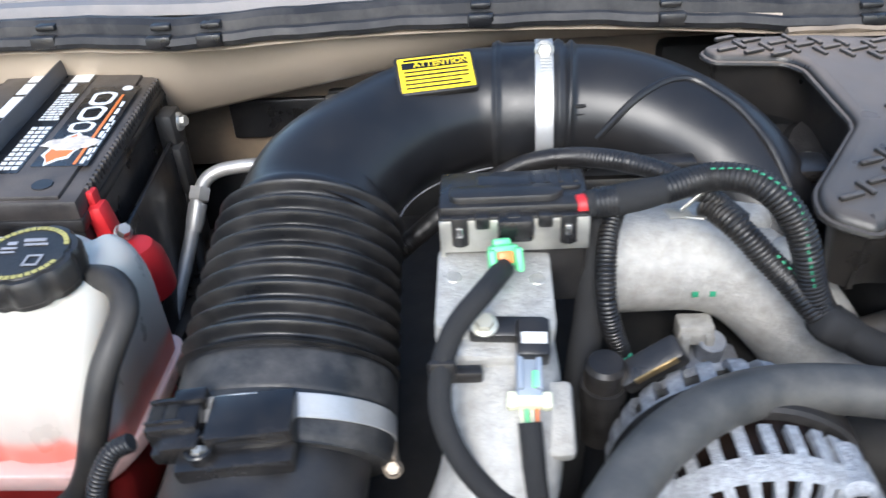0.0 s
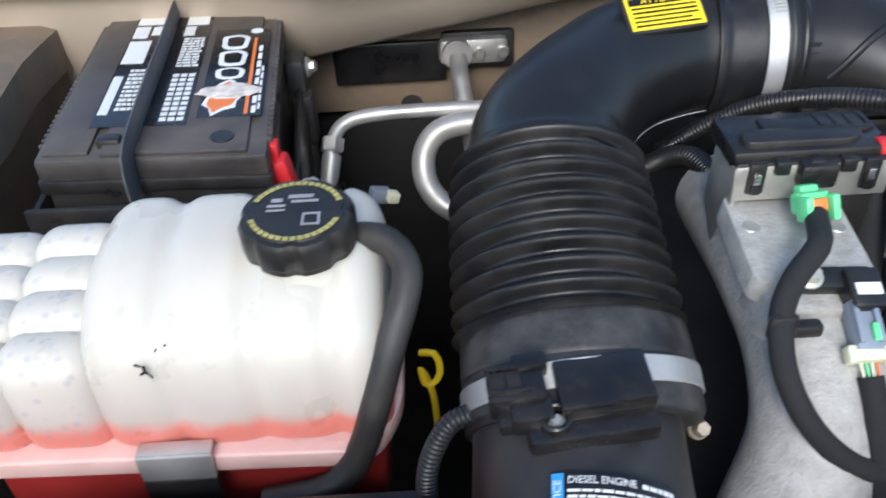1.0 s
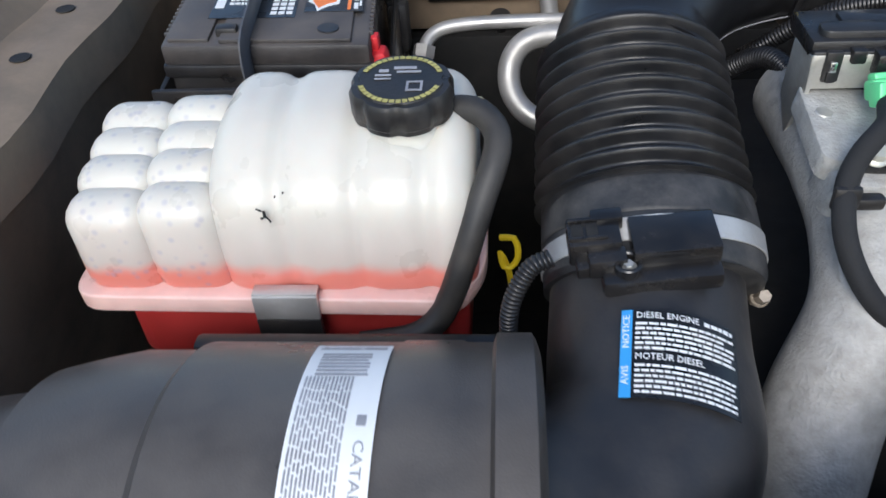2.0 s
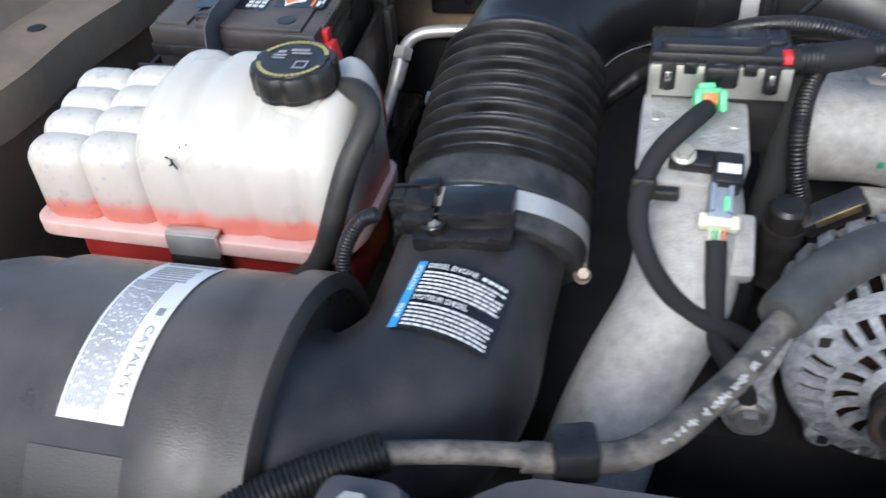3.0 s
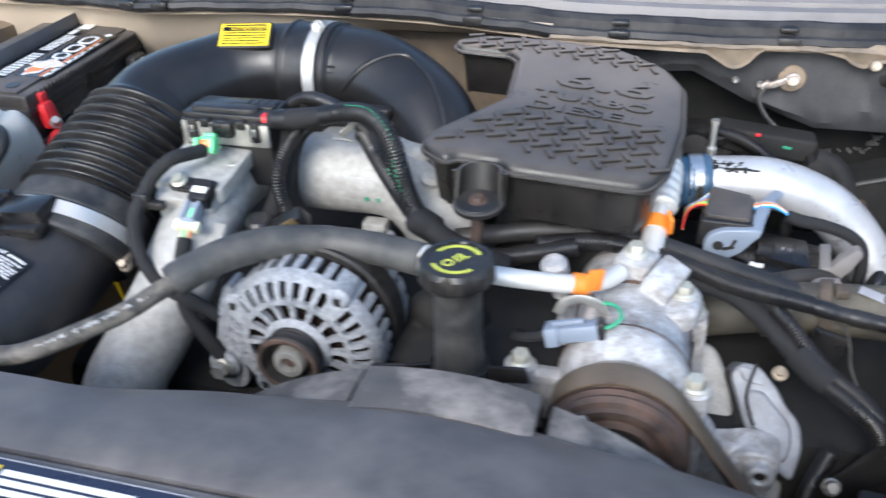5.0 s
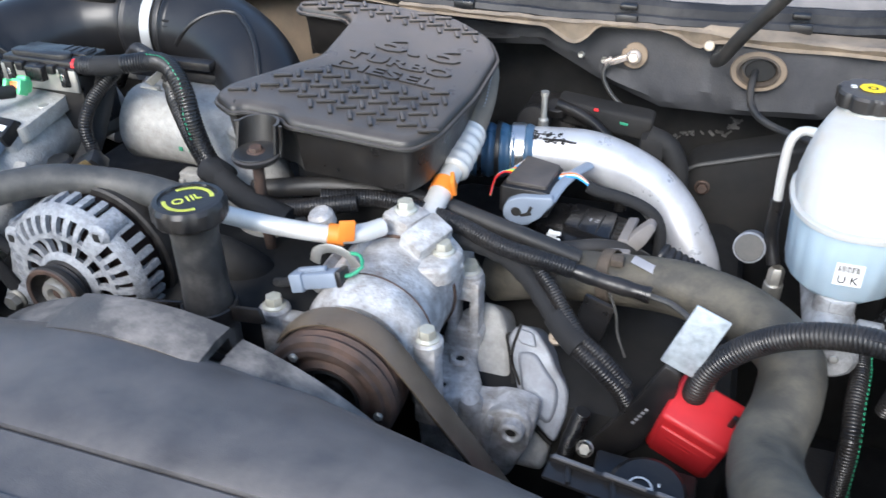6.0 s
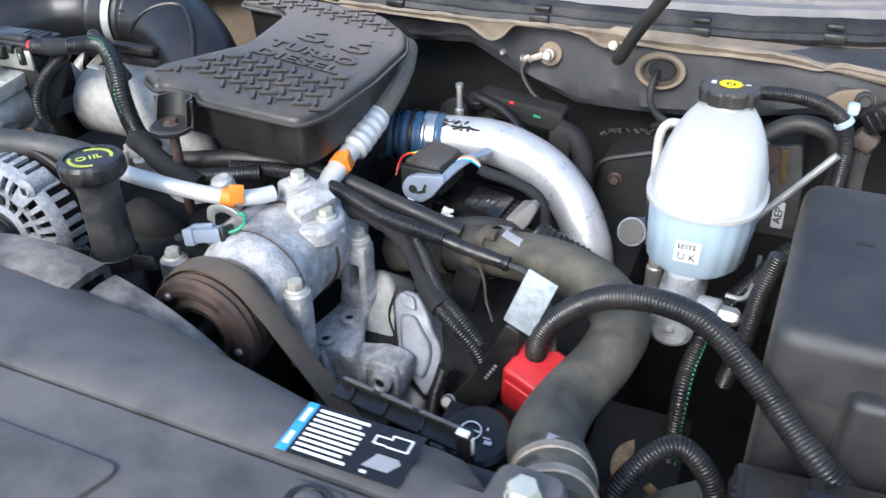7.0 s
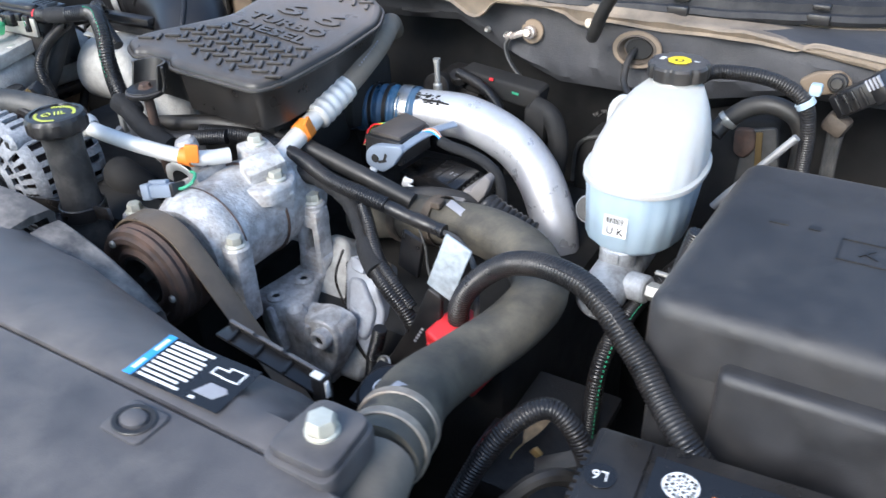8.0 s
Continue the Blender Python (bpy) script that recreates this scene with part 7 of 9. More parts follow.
lever = part("lever", facing([(0.893, 1.349), (0.893, 1.338), (0.901, 1.331), (0.917, 1.330), (0.931, 1.341), (0.940, 1.354), (0.946, 1.361), (0.943, 1.368), (0.930, 1.366), (0.911, 1.364), (0.898, 1.358)], 0.951, 0.959, 0.002, 0.004), BLUE_GREY, jb, "blue-grey lever lock")
part("lever_eye", joined(disc((0.907, 0.9512, 1.3465), (0, -1, 0), 0.0052, 0.0015), box((0.917, 0.9508, 1.3445), (0.012, 0.0018, 0.0035), 0.0008, rot(0, -20, 0)), box((0.921, 0.9508, 1.350), (0.0035, 0.0018, 0.010), 0.0008, rot(0, 20, 0))), DARK, lever)
part("lever_bridge", tube([(0.940, 0.956, 1.362), (0.946, 0.985, 1.366), (0.955, 1.012, 1.368), (0.966, 1.034, 1.368)], 0.0032, 12, 0.006, 2.0, (0, 0, 1)), BLUE_GREY, jb, "blue-grey lever arm")
for i, mt in enumerate((RED, YELLOW, GREEN, PRINT_OR, BLUE, WHITE)):
    part("wire", tube([(0.896, 0.988 + 0.006 * i, 1.369), (0.886, 0.986 + 0.005 * i, 1.372 - 0.002 * i), (0.875, 0.985 + 0.002 * i, 1.362), (0.872, 0.978, 1.345)], 0.0011, 6), mt, jb)
for i, mt in enumerate((BLUE, WHITE, PRINT_OR, GREY_INK)):
    part("wire", tube([(0.940, 0.998 + 0.004 * i, 1.366), (0.958, 0.995 + 0.003 * i, 1.372), (0.978, 0.990, 1.364)], 0.0012, 6), mt, jb)
part("lead", tube([(0.972, 0.990, 1.366), (0.984, 0.990, 1.362), (1.010, 0.990, 1.358), (1.033, 0.990, 1.350), (1.047, 0.990, 1.336), (1.052, 0.990, 1.307), (1.050, 0.99, 1.26)], 0.0062, 12), TAPE, jb, "black taped lead")
part("white_stub", tube([(0.905, 0.950, 1.334), (0.902, 0.944, 1.324), (0.899, 0.942, 1.316)], 0.0045, 10), WHITE, jb)
em = thing("injector_module", (0.975, 1.0, 1.28), "black wiring module with grey lever locks", "control module")
part("body", prism(rounded([(0.909, 0.994), (0.913, 1.045), (0.950, 1.049), (0.999, 1.039), (1.024, 1.030), (1.025, 0.957), (0.982, 0.949)], 0.006), 1.276, 1.311, 0.003), GLOSS, em)
part("lid", prism(rounded([(0.949, 0.989), (0.955, 1.039), (1.003, 1.028), (1.002, 0.970)], 0.004), 1.309, 1.3185, 0.002), GLOSS, em)
part("lid_mark", bars([(-0.006, -0.004, 0, 0.006), (0.0, 0.004, 0.002, 0.0012), (0.0, 0.004, -0.002, 0.0012), (0.006, 0.0072, 0, 0.006)], Matrix.Translation((0.982, 1.004, 1.3186)) @ rot(0, 0, -12)), GREY_INK, em, "white moulded mark")
for k in range(2):
    part("lid_groove", box((0.968 + 0.020 * k, 1.006 - 0.006 * k, 1.3187), (0.0016, 0.040, 0.0008), 0.0003, rot(0, 0, -6)), DARK, em)
part("white_clip", joined(box((0.944, 0.958, 1.320), (0.010, 0.005, 0.012), 0.001, rot(0, 20, 0)), box((0.949, 0.956, 1.325), (0.010, 0.004, 0.004), 0.001), box((0.951, 0.956, 1.317), (0.006, 0.004, 0.004), 0.001)), WHITE, em)
part("lever", facing([(0.970, 1.315), (0.980, 1.327), (0.989, 1.325), (0.992, 1.312), (1.008, 1.321), (1.027, 1.322), (1.018, 1.303), (1.000, 1.299), (0.978, 1.303)], 0.946, 0.953, 0.002, 0.004), COWL, em, "grey lever lock")
part("lever", facing([(1.013, 1.305), (1.025, 1.329), (1.040, 1.345), (1.047, 1.339), (1.039, 1.319), (1.025, 1.300)], 0.972, 0.984, 0.002, 0.004), COWL, em, "grey lever lock")
part("lever_bar", box((1.018, 0.998, 1.317), (0.011, 0.050, 0.006), 0.002, rot(0, -12, -6)), COWL, em)
for i in range(5):
    part("slot", box((1.008 + 0.0005 * i, 0.976 + 0.009 * i, 1.3135), (0.010, 0.004, 0.005), 0.001, rot(0, 0, -6)), DARK, em)
for i, mt in enumerate((RED, YELLOW, GREEN, WHITE, PRINT_OR)):
    part("wire", tube([(1.022 + 0.001 * i, 0.962 + 0.003 * i, 1.306), (1.032 + 0.002 * i, 0.956 + 0.002 * i, 1.302), (1.040 + 0.003 * i, 0.95, 1.28)], 0.0011, 6), mt, em)
part("ribbed_boot", tube([(1.052, 0.952, 1.322), (1.061, 0.95, 1.318), (1.084, 0.95, 1.308), (1.108, 0.95, 1.299)], ribbed(0.0155, 0.003, 0.007), 18, 0.0012), BLACK, em, "ribbed black boot")

# ---- looms towards the driver's side ----
lr = thing("injector_harness", (0.95, 0.86, 1.35), "bundle of black wiring looms running beside the compressor", "wiring harness")
part("main_loom", conduit([(0.74, 0.85, 1.388), (0.80, 0.872, 1.384), (0.86, 0.872, 1.373), (0.913, 0.860, 1.362), (0.963, 0.860, 1.353), (0.985, 0.860, 1.349)], 0.0086, 0.0048, 0.0014, 14), LOOM, lr)
part("rail_loom", tube([(0.972, 0.860, 1.351), (1.01, 0.860, 1.343), (1.035, 0.860, 1.339), (1.054, 0.859, 1.337)], lambda s, t: 0.0070 + (0.0008 if int(s / 0.016) % 2 else 0.0), 14, 0.003), BLACK, lr)
part("second_loom", tube([(0.862, 0.866, 1.358), (0.905, 0.866, 1.352), (0.935, 0.862, 1.337), (0.958, 0.846, 1.324), (0.978, 0.829, 1.312), (0.992, 0.818, 1.303)], lambda s, t: 0.0086 + 0.0004 * math.sin(s * 410) + 0.0003 * math.sin(s * 173), 14, 0.002), TAPE, lr)
part("second_loom_end", conduit([(0.984, 0.824, 1.308), (1.003, 0.810, 1.300), (1.024, 0.800, 1.290), (1.044, 0.798, 1.272), (1.056, 0.80, 1.245)], 0.0084, 0.0048, 0.0013), LOOM, lr)
part("third_loom", conduit([(0.955, 0.858, 1.342), (0.970, 0.845, 1.333), (0.985, 0.831, 1.321), (1.002, 0.817, 1.309), (1.026, 0.806, 1.297), (1.048, 0.802, 1.277)], 0.0072, 0.0048, 0.0013), LOOM, lr)
part("tape_wrap", tube([(0.976, 0.832, 1.316), (0.990, 0.820, 1.308), (1.003, 0.812, 1.302)], 0.0125, 14), TAPE, lr)
part("rear_loom", tube([(0.66, 0.86, 1.378), (0.74, 0.88, 1.385), (0.82, 0.90, 1.375), (0.90, 0.91, 1.35), (0.98, 0.915, 1.325)], 0.010, 14), RUBBER, lr)
part("coil_loom", conduit([(0.66, 0.845, 1.382), (0.70, 0.835, 1.378), (0.74, 0.84, 1.384), (0.775, 0.855, 1.386)], 0.009, 0.0046, 0.0013), LOOM, lr)
part("lower_lead", tube([(0.90, 0.90, 1.33), (0.95, 0.93, 1.32), (1.0, 0.96, 1.315), (1.04, 0.985, 1.29), (1.06, 1.0, 1.24)], 0.009, 12), RUBBER, lr)
part("thin_lead", tube([(1.05, 0.859, 1.337), (1.075, 0.853, 1.335), (1.098, 0.838, 1.325), (1.115, 0.815, 1.30), (1.118, 0.80, 1.26)], 0.003, 8), AC_HOSE, lr)
part("hanging_wire", tube([(1.018, 0.868, 1.325), (1.026, 0.866, 1.305), (1.030, 0.862, 1.285), (1.040, 0.855, 1.265)], 0.0013, 8), AC_HOSE, lr)
part("loom_bracket", box((1.005, 0.870, 1.290), (0.030, 0.006, 0.050), 0.002, rot(0, 12, -10)), BLACK, lr, "black sheet bracket")
part("cable_tie", tube([(0.945, 0.83, 1.30), (0.94, 0.818, 1.27), (0.95, 0.815, 1.24)], 0.0015, 6), BLACK, lr)

# ---- upper radiator hose ----
uh = thing("radiator_hose", (1.17, 0.75, 1.30), "thick weathered grey radiator hose with spring clamps", "radiator hose")
part("hose", tube([(1.189, 0.552, 1.371), (1.179, 0.590, 1.364), (1.158, 0.645, 1.339), (1.155, 0.715, 1.316), (1.171, 0.780, 1.316), (1.172, 0.832, 1.320), (1.135, 0.880, 1.320), (1.08, 0.905, 1.318), (1.02, 0.918, 1.308), (0.95, 0.93, 1.292), (0.89, 0.94, 1.27)], lambda s, t: 0.0264 + 0.0010 * math.sin(s * 22), 32), GREY_HOSE, uh)
for x, y, z in ((1.1865, 0.561, 1.3690), (1.1800, 0.584, 1.3645)):
    part("spring_clamp", ring((x, y, z), (-0.28, 0.92, -0.22), 0.0268, 0.0292, 0.0090, 0.0010, 44), TARNISH, uh, "tarnished brassy spring clamp")
part("hose_ridge", ring((1.1832, 0.5725, 1.3668), (-0.28, 0.92, -0.22), 0.0262, 0.0280, 0.009, 0.002, 44), RUBBER, uh, "dark ridge between the clamps")
for c in ((1.018, 0.9185, 1.3078), (0.968, 0.927, 1.2955)):
    part("dark_clamp", joined(ring(c, (-0.97, 0.16, -0.2), 0.0272, 0.0292, 0.012, 0.0008, 40), box((c[0], c[1] - 0.012, c[2] + 0.029), (0.012, 0.014, 0.008), 0.002)), OLD_RUBBER, uh, "dark brown spring clamp")
part("print", box((1.176, 0.600, 1.3885), (0.012, 0.010, 0.0006), 0.0002, rot(-14, 8, 0)), GREY_INK, uh, "faded white print")
part("print", box((1.046, 0.902, 1.339), (0.030, 0.009, 0.0006), 0.0002, rot(25, 12, -16)), GREY_INK, uh, "faded white print")
nk = thing("radiator_neck", (1.21, 0.52, 1.37), "grey radiator outlet neck", "radiator")
part("neck", tube([(1.220, 0.46, 1.375), (1.206, 0.50, 1.374), (1.191, 0.548, 1.371)], 0.0245, 26), OLD_HOSE, nk)
part("tank_end", joined(box((1.24, 0.44, 1.33), (0.07, 0.06, 0.13), 0.012), box((1.22, 0.47, 1.38), (0.05, 0.03, 0.05), 0.01)), CAST, nk)

# tag plate, strap bracket, red cover box, steering reservoir cap
tg = thing("tag_plate", (1.10, 0.80, 1.33), "blank galvanised metal tab on a black strap bracket", "bracket", shift=(-0.003, 0.003, -0.004))
tm = Matrix.Translation((1.099, 0.794, 1.347)) @ rot(0, 19, -6) @ rot(84, 0, 0)
part("plate", moved(joined(box((0, 0, 0), (0.030, 0.062, 0.003), 0.0012), box((0, -0.030, -0.004), (0.028, 0.003, 0.010), 0.001)), tm), GALV, tg)
part("strap", facing([(1.079, 1.322), (1.093, 1.315), (1.092, 1.290), (1.070, 1.224), (1.040, 1.192), (1.016, 1.179), (1.004, 1.188), (1.030, 1.223), (1.060, 1.277)], 0.787, 0.792, 0.0015, 0.004), BLACK, tg, "black painted strap")
part("strap_mark", bars([(-0.012 + 0.005 * i, -0.009 + 0.005 * i, 0, 0.003) for i in range(5)], Matrix.Translation((1.066, 0.7865, 1.262)) @ rot(90, 0, 0) @ rot(0, 0, 62)), GREY_INK, tg)
part("strap_bolt", hex_bolt((1.023, 0.782, 1.212), (0, -0.8, 0.6), 0.006, 0.006), ZINC, tg)
rb = thing("red_junction_box", (1.115, 0.80, 1.21), "bright red plastic battery junction cover", "junction box")
rm = Matrix.Translation((1.110, 0.800, 1.250)) @ rot(18, 14, -14)
part("cover", moved(joined(box((0, 0, 0), (0.060, 0.050, 0.066), 0.005, seg=3), box((0, -0.026, -0.004), (0.050, 0.004, 0.048), 0.002)), rm), RED, rb)
part("moulded_print", moved(bars([(-0.018, 0.014, 0.010, 0.003), (-0.018, 0.006, 0.004, 0.002)], Matrix.Translation((0, -0.0285, 0)) @ rot(90, 0, 0)), rm), RED, rb)
part("latch", moved(box((0.022, 0.0, 0.036), (0.005, 0.004, 0.026), 0.001), rm), BLACK, rb)
st = thing("steering_reservoir", (1.07, 0.70, 1.22), "black steering fluid reservoir cap with white symbols", "fluid reservoir")
part("cap", joined(disc((1.079, 0.718, 1.232), (0, -0.25, 1), 0.032, 0.022, 0.004), disc((1.079, 0.725, 1.18), (0, -0.25, 1), 0.027, 0.06, 0.004)), BLACK, st)
sm_ = axis_matrix((1.077, 0.7125, 1.2545), (0, -0.25, 1))
part("symbol", joined(moved(ring((-0.004, 0, 0), (0, 0, 1), 0.0085, 0.0102, 0.0004, 0.0001, 28), sm_), moved(bars([(-0.012, 0.004, 0.001, 0.002), (-0.005, -0.003, -0.004, 0.009), (0.009, 0.011, 0.006, 0.003), (0.009, 0.016, -0.003, 0.0015), (0.011, 0.018, -0.007, 0.004)], Matrix()), sm_)), WHITE, st, "white wheel symbol")
part("plate", box((1.075, 0.735, 1.225), (0.085, 0.055, 0.008), 0.003, rot(12, 4, 0)), BLACK, st)

# ---- brake reservoir and master cylinder ----
bk2 = thing("brake_reservoir", (1.214, 0.98, 1.33), "white nylon brake fluid reservoir, bluish with fluid below its seam", "brake reservoir", shift=(0.003, 0.005, -0.005))
wave = lambda t: 1 + 0.016 * abs(math.sin(9 * t))
low = [oval(1.213, 0.962, 1.3300, 0.030, 0.040), oval(1.213, 0.962, 1.3320, 0.041, 0.052, wave=wave), oval(1.213, 0.964, 1.3400, 0.0475, 0.0600, 108, 2.3, wave), oval(1.214, 0.970, 1.375, 0.0505, 0.0665, 108, 2.4, wave), oval(1.214, 0.973, 1.3985, 0.0525, 0.0700, 108, 2.4, wave)]
part("lower_tank", loft(low), BRAKE_BLUE, bk2, "lower half tinted by fluid", smooth=50)
part("seam", loft([oval(1.214, 0.975, 1.398, 0.0545, 0.0720, 108, 2.4), oval(1.214, 0.975, 1.3990, 0.0570, 0.0745, 108, 2.4), oval(1.214, 0.975, 1.4035, 0.0570, 0.0745, 108, 2.4), oval(1.214, 0.975, 1.4045, 0.0545, 0.0720, 108, 2.4)]), BRAKE_WHITE, bk2, "welded seam")
wv = lambda t: 1 + 0.016 * abs(math.sin(9 * t))
up_ = [oval(1.214, 0.976, 1.404, 0.0525, 0.0700, 108, 2.4, wv), oval(1.214, 0.984, 1.418, 0.0520, 0.0690, 108, 2.3, wv), oval(1.214, 0.996, 1.434, 0.0480, 0.0610, 108, 2.2), oval(1.214, 1.008, 1.447, 0.0425, 0.0510, 108, 2.1), oval(1.214, 1.020, 1.456, 0.0360, 0.0410), oval(1.214, 1.035, 1.461, 0.0290, 0.0290), oval(1.214, 1.043, 1.463, 0.0240, 0.0240), oval(1.214, 1.045, 1.470, 0.0240, 0.0240)]
part("upper_tank", loft(up_), BRAKE_WHITE, bk2, smooth=50)
bcap = part("cap", rev([(0.026, 0.0), (0.0300, 0.001), (0.0305, 0.013), (0.0285, 0.0155), (0.018, 0.0157), (0, 0.0155)], (1.214, 1.046, 1.466), (0, 0, 1), 96, lambda a, h: 1 - 0.10 * max(0.0, math.cos(8 * a)) ** 2 * (1 if 0.0005 < h < 0.0156 else 0)), CAN, bk2, "black screw cap with yellow warning print")
part("cap_print", joined(moved(ring((0, 0, 0), (0, 0, 1), 0.005, 0.0120, 0.0004, 0.0001, 8), Matrix.Translation((1.214, 1.046, 1.4826))), box((1.214, 1.046, 1.4828), (0.004, 0.004, 0.0004))), YELLOW, bcap)
part("cap_letters", bars([(-0.019, -0.014, 0.002, 0.004), (-0.019, -0.014, -0.003, 0.002), (0.014, 0.019, 0.002, 0.002)], Matrix.Translation((1.214, 1.046, 1.4828))), WHITE, bcap)
um = Matrix.Translation((1.2105, 0.9015, 1.3665)) @ rot(84, 0, 0)
ul = part("sticker", moved(box((0, 0, 0), (0.023, 0.021, 0.0006)), um), WHITE, bk2, "white barcode sticker")
part("letters", text("U K", 0.0105, um @ Matrix.Translation((0, -0.0050, 0.0006)), 0.0003), INK, ul)
part("barcode", bars([(-0.009 + 0.0012 * i, -0.009 + 0.0012 * i + (0.0004, 0.0008)[i % 3 == 0], 0.0055, 0.006) for i in range(15)], um @ Matrix.Translation((0, 0, 0.0004))), INK, ul)
mc = thing("master_cylinder", (1.213, 0.95, 1.28), "grey cast master cylinder below the brake reservoir", "master cylinder")
part("cylinder", rev([(0.0, 0.0), (0.016, 0.0), (0.021, 0.004), (0.0225, 0.02), (0.0225, 0.20), (0.030, 0.205), (0.030, 0.225)], (1.213, 0.868, 1.296), (0, 1, 0.02), 36), MID_CAST, mc)
for at, up, r in (((1.213, 0.925, 1.310), (0, 0, 1), 0.018), ((1.213, 1.0, 1.312), (0, 0, 1), 0.018), ((1.232, 0.905, 1.303), (1, -0.2, 0.1), 0.014)):
    part("casting_boss", disc(at, up, r, 0.022, 0.002), MID_CAST, mc)
part("casting_web", box((1.213, 0.916, 1.325), (0.014, 0.02, 0.012), 0.002), MID_CAST, mc)
part("line_nut", rev([(0.009, 0), (0.009, 0.014), (0.006, 0.018)], (1.254, 0.901, 1.305), (1, -0.2, 0.1), 6), ZINC, mc)
part("end_plug", disc((1.213, 0.8665, 1.30), (0, -1, 0.2), 0.004, 0.003), ZINC, mc)
for i, z in enumerate((1.338, 1.322)):
    part("brake_line", tube([(1.255, 0.915 + 0.02 * i, z - 0.02), (1.272, 0.917 + 0.02 * i, z - 0.02), (1.278, 0.95, z - 0.015), (1.28, 1.05, z - 0.05)], 0.0026, 8), DULL_AL, mc)
bo = thing("brake_booster", (1.20, 1.23, 1.15), "grimy dark booster bracket plate with a black vacuum hose", "brake booster")
part("plate", facing([(1.058, 1.284), (1.068, 1.306), (1.105, 1.319), (1.276, 1.372), (1.302, 1.374), (1.312, 1.311), (1.33, 1.10), (1.05, 1.10)], 1.195, 1.25, 0.006, 0.014), DARK, bo)
part("plate_edge", tube([(1.055, 1.195, 1.24), (1.058, 1.194, 1.284), (1.070, 1.194, 1.304), (1.105, 1.194, 1.317), (1.180, 1.194, 1.341)], 0.0028, 8), AC_HOSE, bo)
part("plate_bolt", hex_bolt((1.086, 1.193, 1.279), (0, -1, 0.1), 0.007, 0.006), RUST, bo, "rusty bolt")
part("side_panel", facing([(1.268, 1.358), (1.301, 1.366), (1.312, 1.311), (1.318, 1.240), (1.262, 1.240)], 1.190, 1.196, 0.002, 0.006), AC_HOSE, bo, "grimy grey side panel")
part("rust_patch", facing([(1.256, 1.358), (1.278, 1.361), (1.283, 1.340), (1.272, 1.322), (1.258, 1.328)], 1.186, 1.194, 0.002, 0.006), RUST, bo, "rust-brown stained boss")
part("label_strip", facing([(1.280, 1.358), (1.287, 1.359), (1.292, 1.315), (1.285, 1.314)], 1.187, 1.189, 0.0004, 0.001), BRASS, bo, "yellow-brown label strip")
ap = part("sticker", facing([(1.285, 1.290), (1.298, 1.290), (1.300, 1.254), (1.286, 1.254)], 1.186, 1.1875, 0.0003, 0.002), WHITE, bo, "white sticker with black letters")
part("letters", text("AEP", 0.0135, Matrix.Translation((1.2925, 1.1856, 1.272)) @ rot(90, 0, 0) @ rot(0, 0, 88), 0.0003), INK, ap)
part("vacuum_hose", tube([(1.245, 1.125, 1.375), (1.255, 1.135, 1.388), (1.276, 1.140, 1.406), (1.300, 1.140, 1.412), (1.325, 1.140, 1.402), (1.335, 1.140, 1.378), (1.336, 1.14, 1.33), (1.334, 1.14, 1.27)], 0.0102, 16), RUBBER, bo)
part("spring_clip", joined(ring((1.254, 1.134, 1.387), (0.6, 0.3, 0.7), 0.0104, 0.0118, 0.006, 0.0004, 24), box((1.258, 1.124, 1.390), (0.012, 0.003, 0.008), 0.001, rot(0, 30, 20))), ZINC, bo)
bl = thing("brake_line_loop", (1.15, 1.06, 1.33), "bent bare metal brake line with a black sleeve", "brake line", shift=(0.01, 0, -0.002))
part("line", tube([(1.174, 1.02, 1.436), (1.167, 1.03, 1.438), (1.155, 1.04, 1.434), (1.147, 1.04, 1.423), (1.146, 1.04, 1.397), (1.148, 1.04, 1.358), (1.15, 1.04, 1.316), (1.158, 1.03, 1.287)], 0.0048, 12), PIPE_AL, bl)
part("sleeve", tube([(1.148, 1.04, 1.358), (1.15, 1.04, 1.316), (1.158, 1.03, 1.287)], 0.0068, 12), BLACK, bl)
part("nut", joined(rev([(0.0085, 0), (0.0085, 0.016), (0.006, 0.02)], (1.163, 1.03, 1.264), (0, 0, 1), 6), disc((1.163, 1.03, 1.234), (0, 0, 1), 0.010, 0.03)), ZINC, bl)
solid("brake_line", tube([(1.262, 1.098, 1.300), (1.271, 1.10, 1.313), (1.298, 1.10, 1.350), (1.324, 1.10, 1.386), (1.333, 1.10, 1.398)], 0.0042, 10), BAND, "dull pale metal line rising past the booster", "brake line")
pv = thing("valve_can", (1.128, 1.075, 1.27), "small grey metal valve can with a mesh end", "valve")
part("can", rev([(0.0, 0.0), (0.014, 0.0), (0.0165, 0.002), (0.0165, 0.06), (0.0, 0.065)], (1.141, 1.03, 1.300), (0.1, 0.8, -0.4), 28), GREY_CAST, pv)
part("end_face", disc((1.141, 1.03, 1.300), (-0.1, -0.8, 0.4), 0.0145, 0.001), AC_HOSE, pv, "grey mesh end")

# wiring behind the reservoir
wh = thing("bulkhead_harness", (1.31, 1.13, 1.42), "corrugated bulkhead loom held by a grey clip", "wiring harness")
part("loom", conduit([(1.222, 1.10, 1.440), (1.237, 1.12, 1.446), (1.277, 1.12, 1.449), (1.309, 1.12, 1.443), (1.331, 1.12, 1.428), (1.340, 1.12, 1.398), (1.342, 1.125, 1.35), (1.345, 1.13, 1.29)], 0.0080, 0.0048, 0.0014), LOOM, wh)
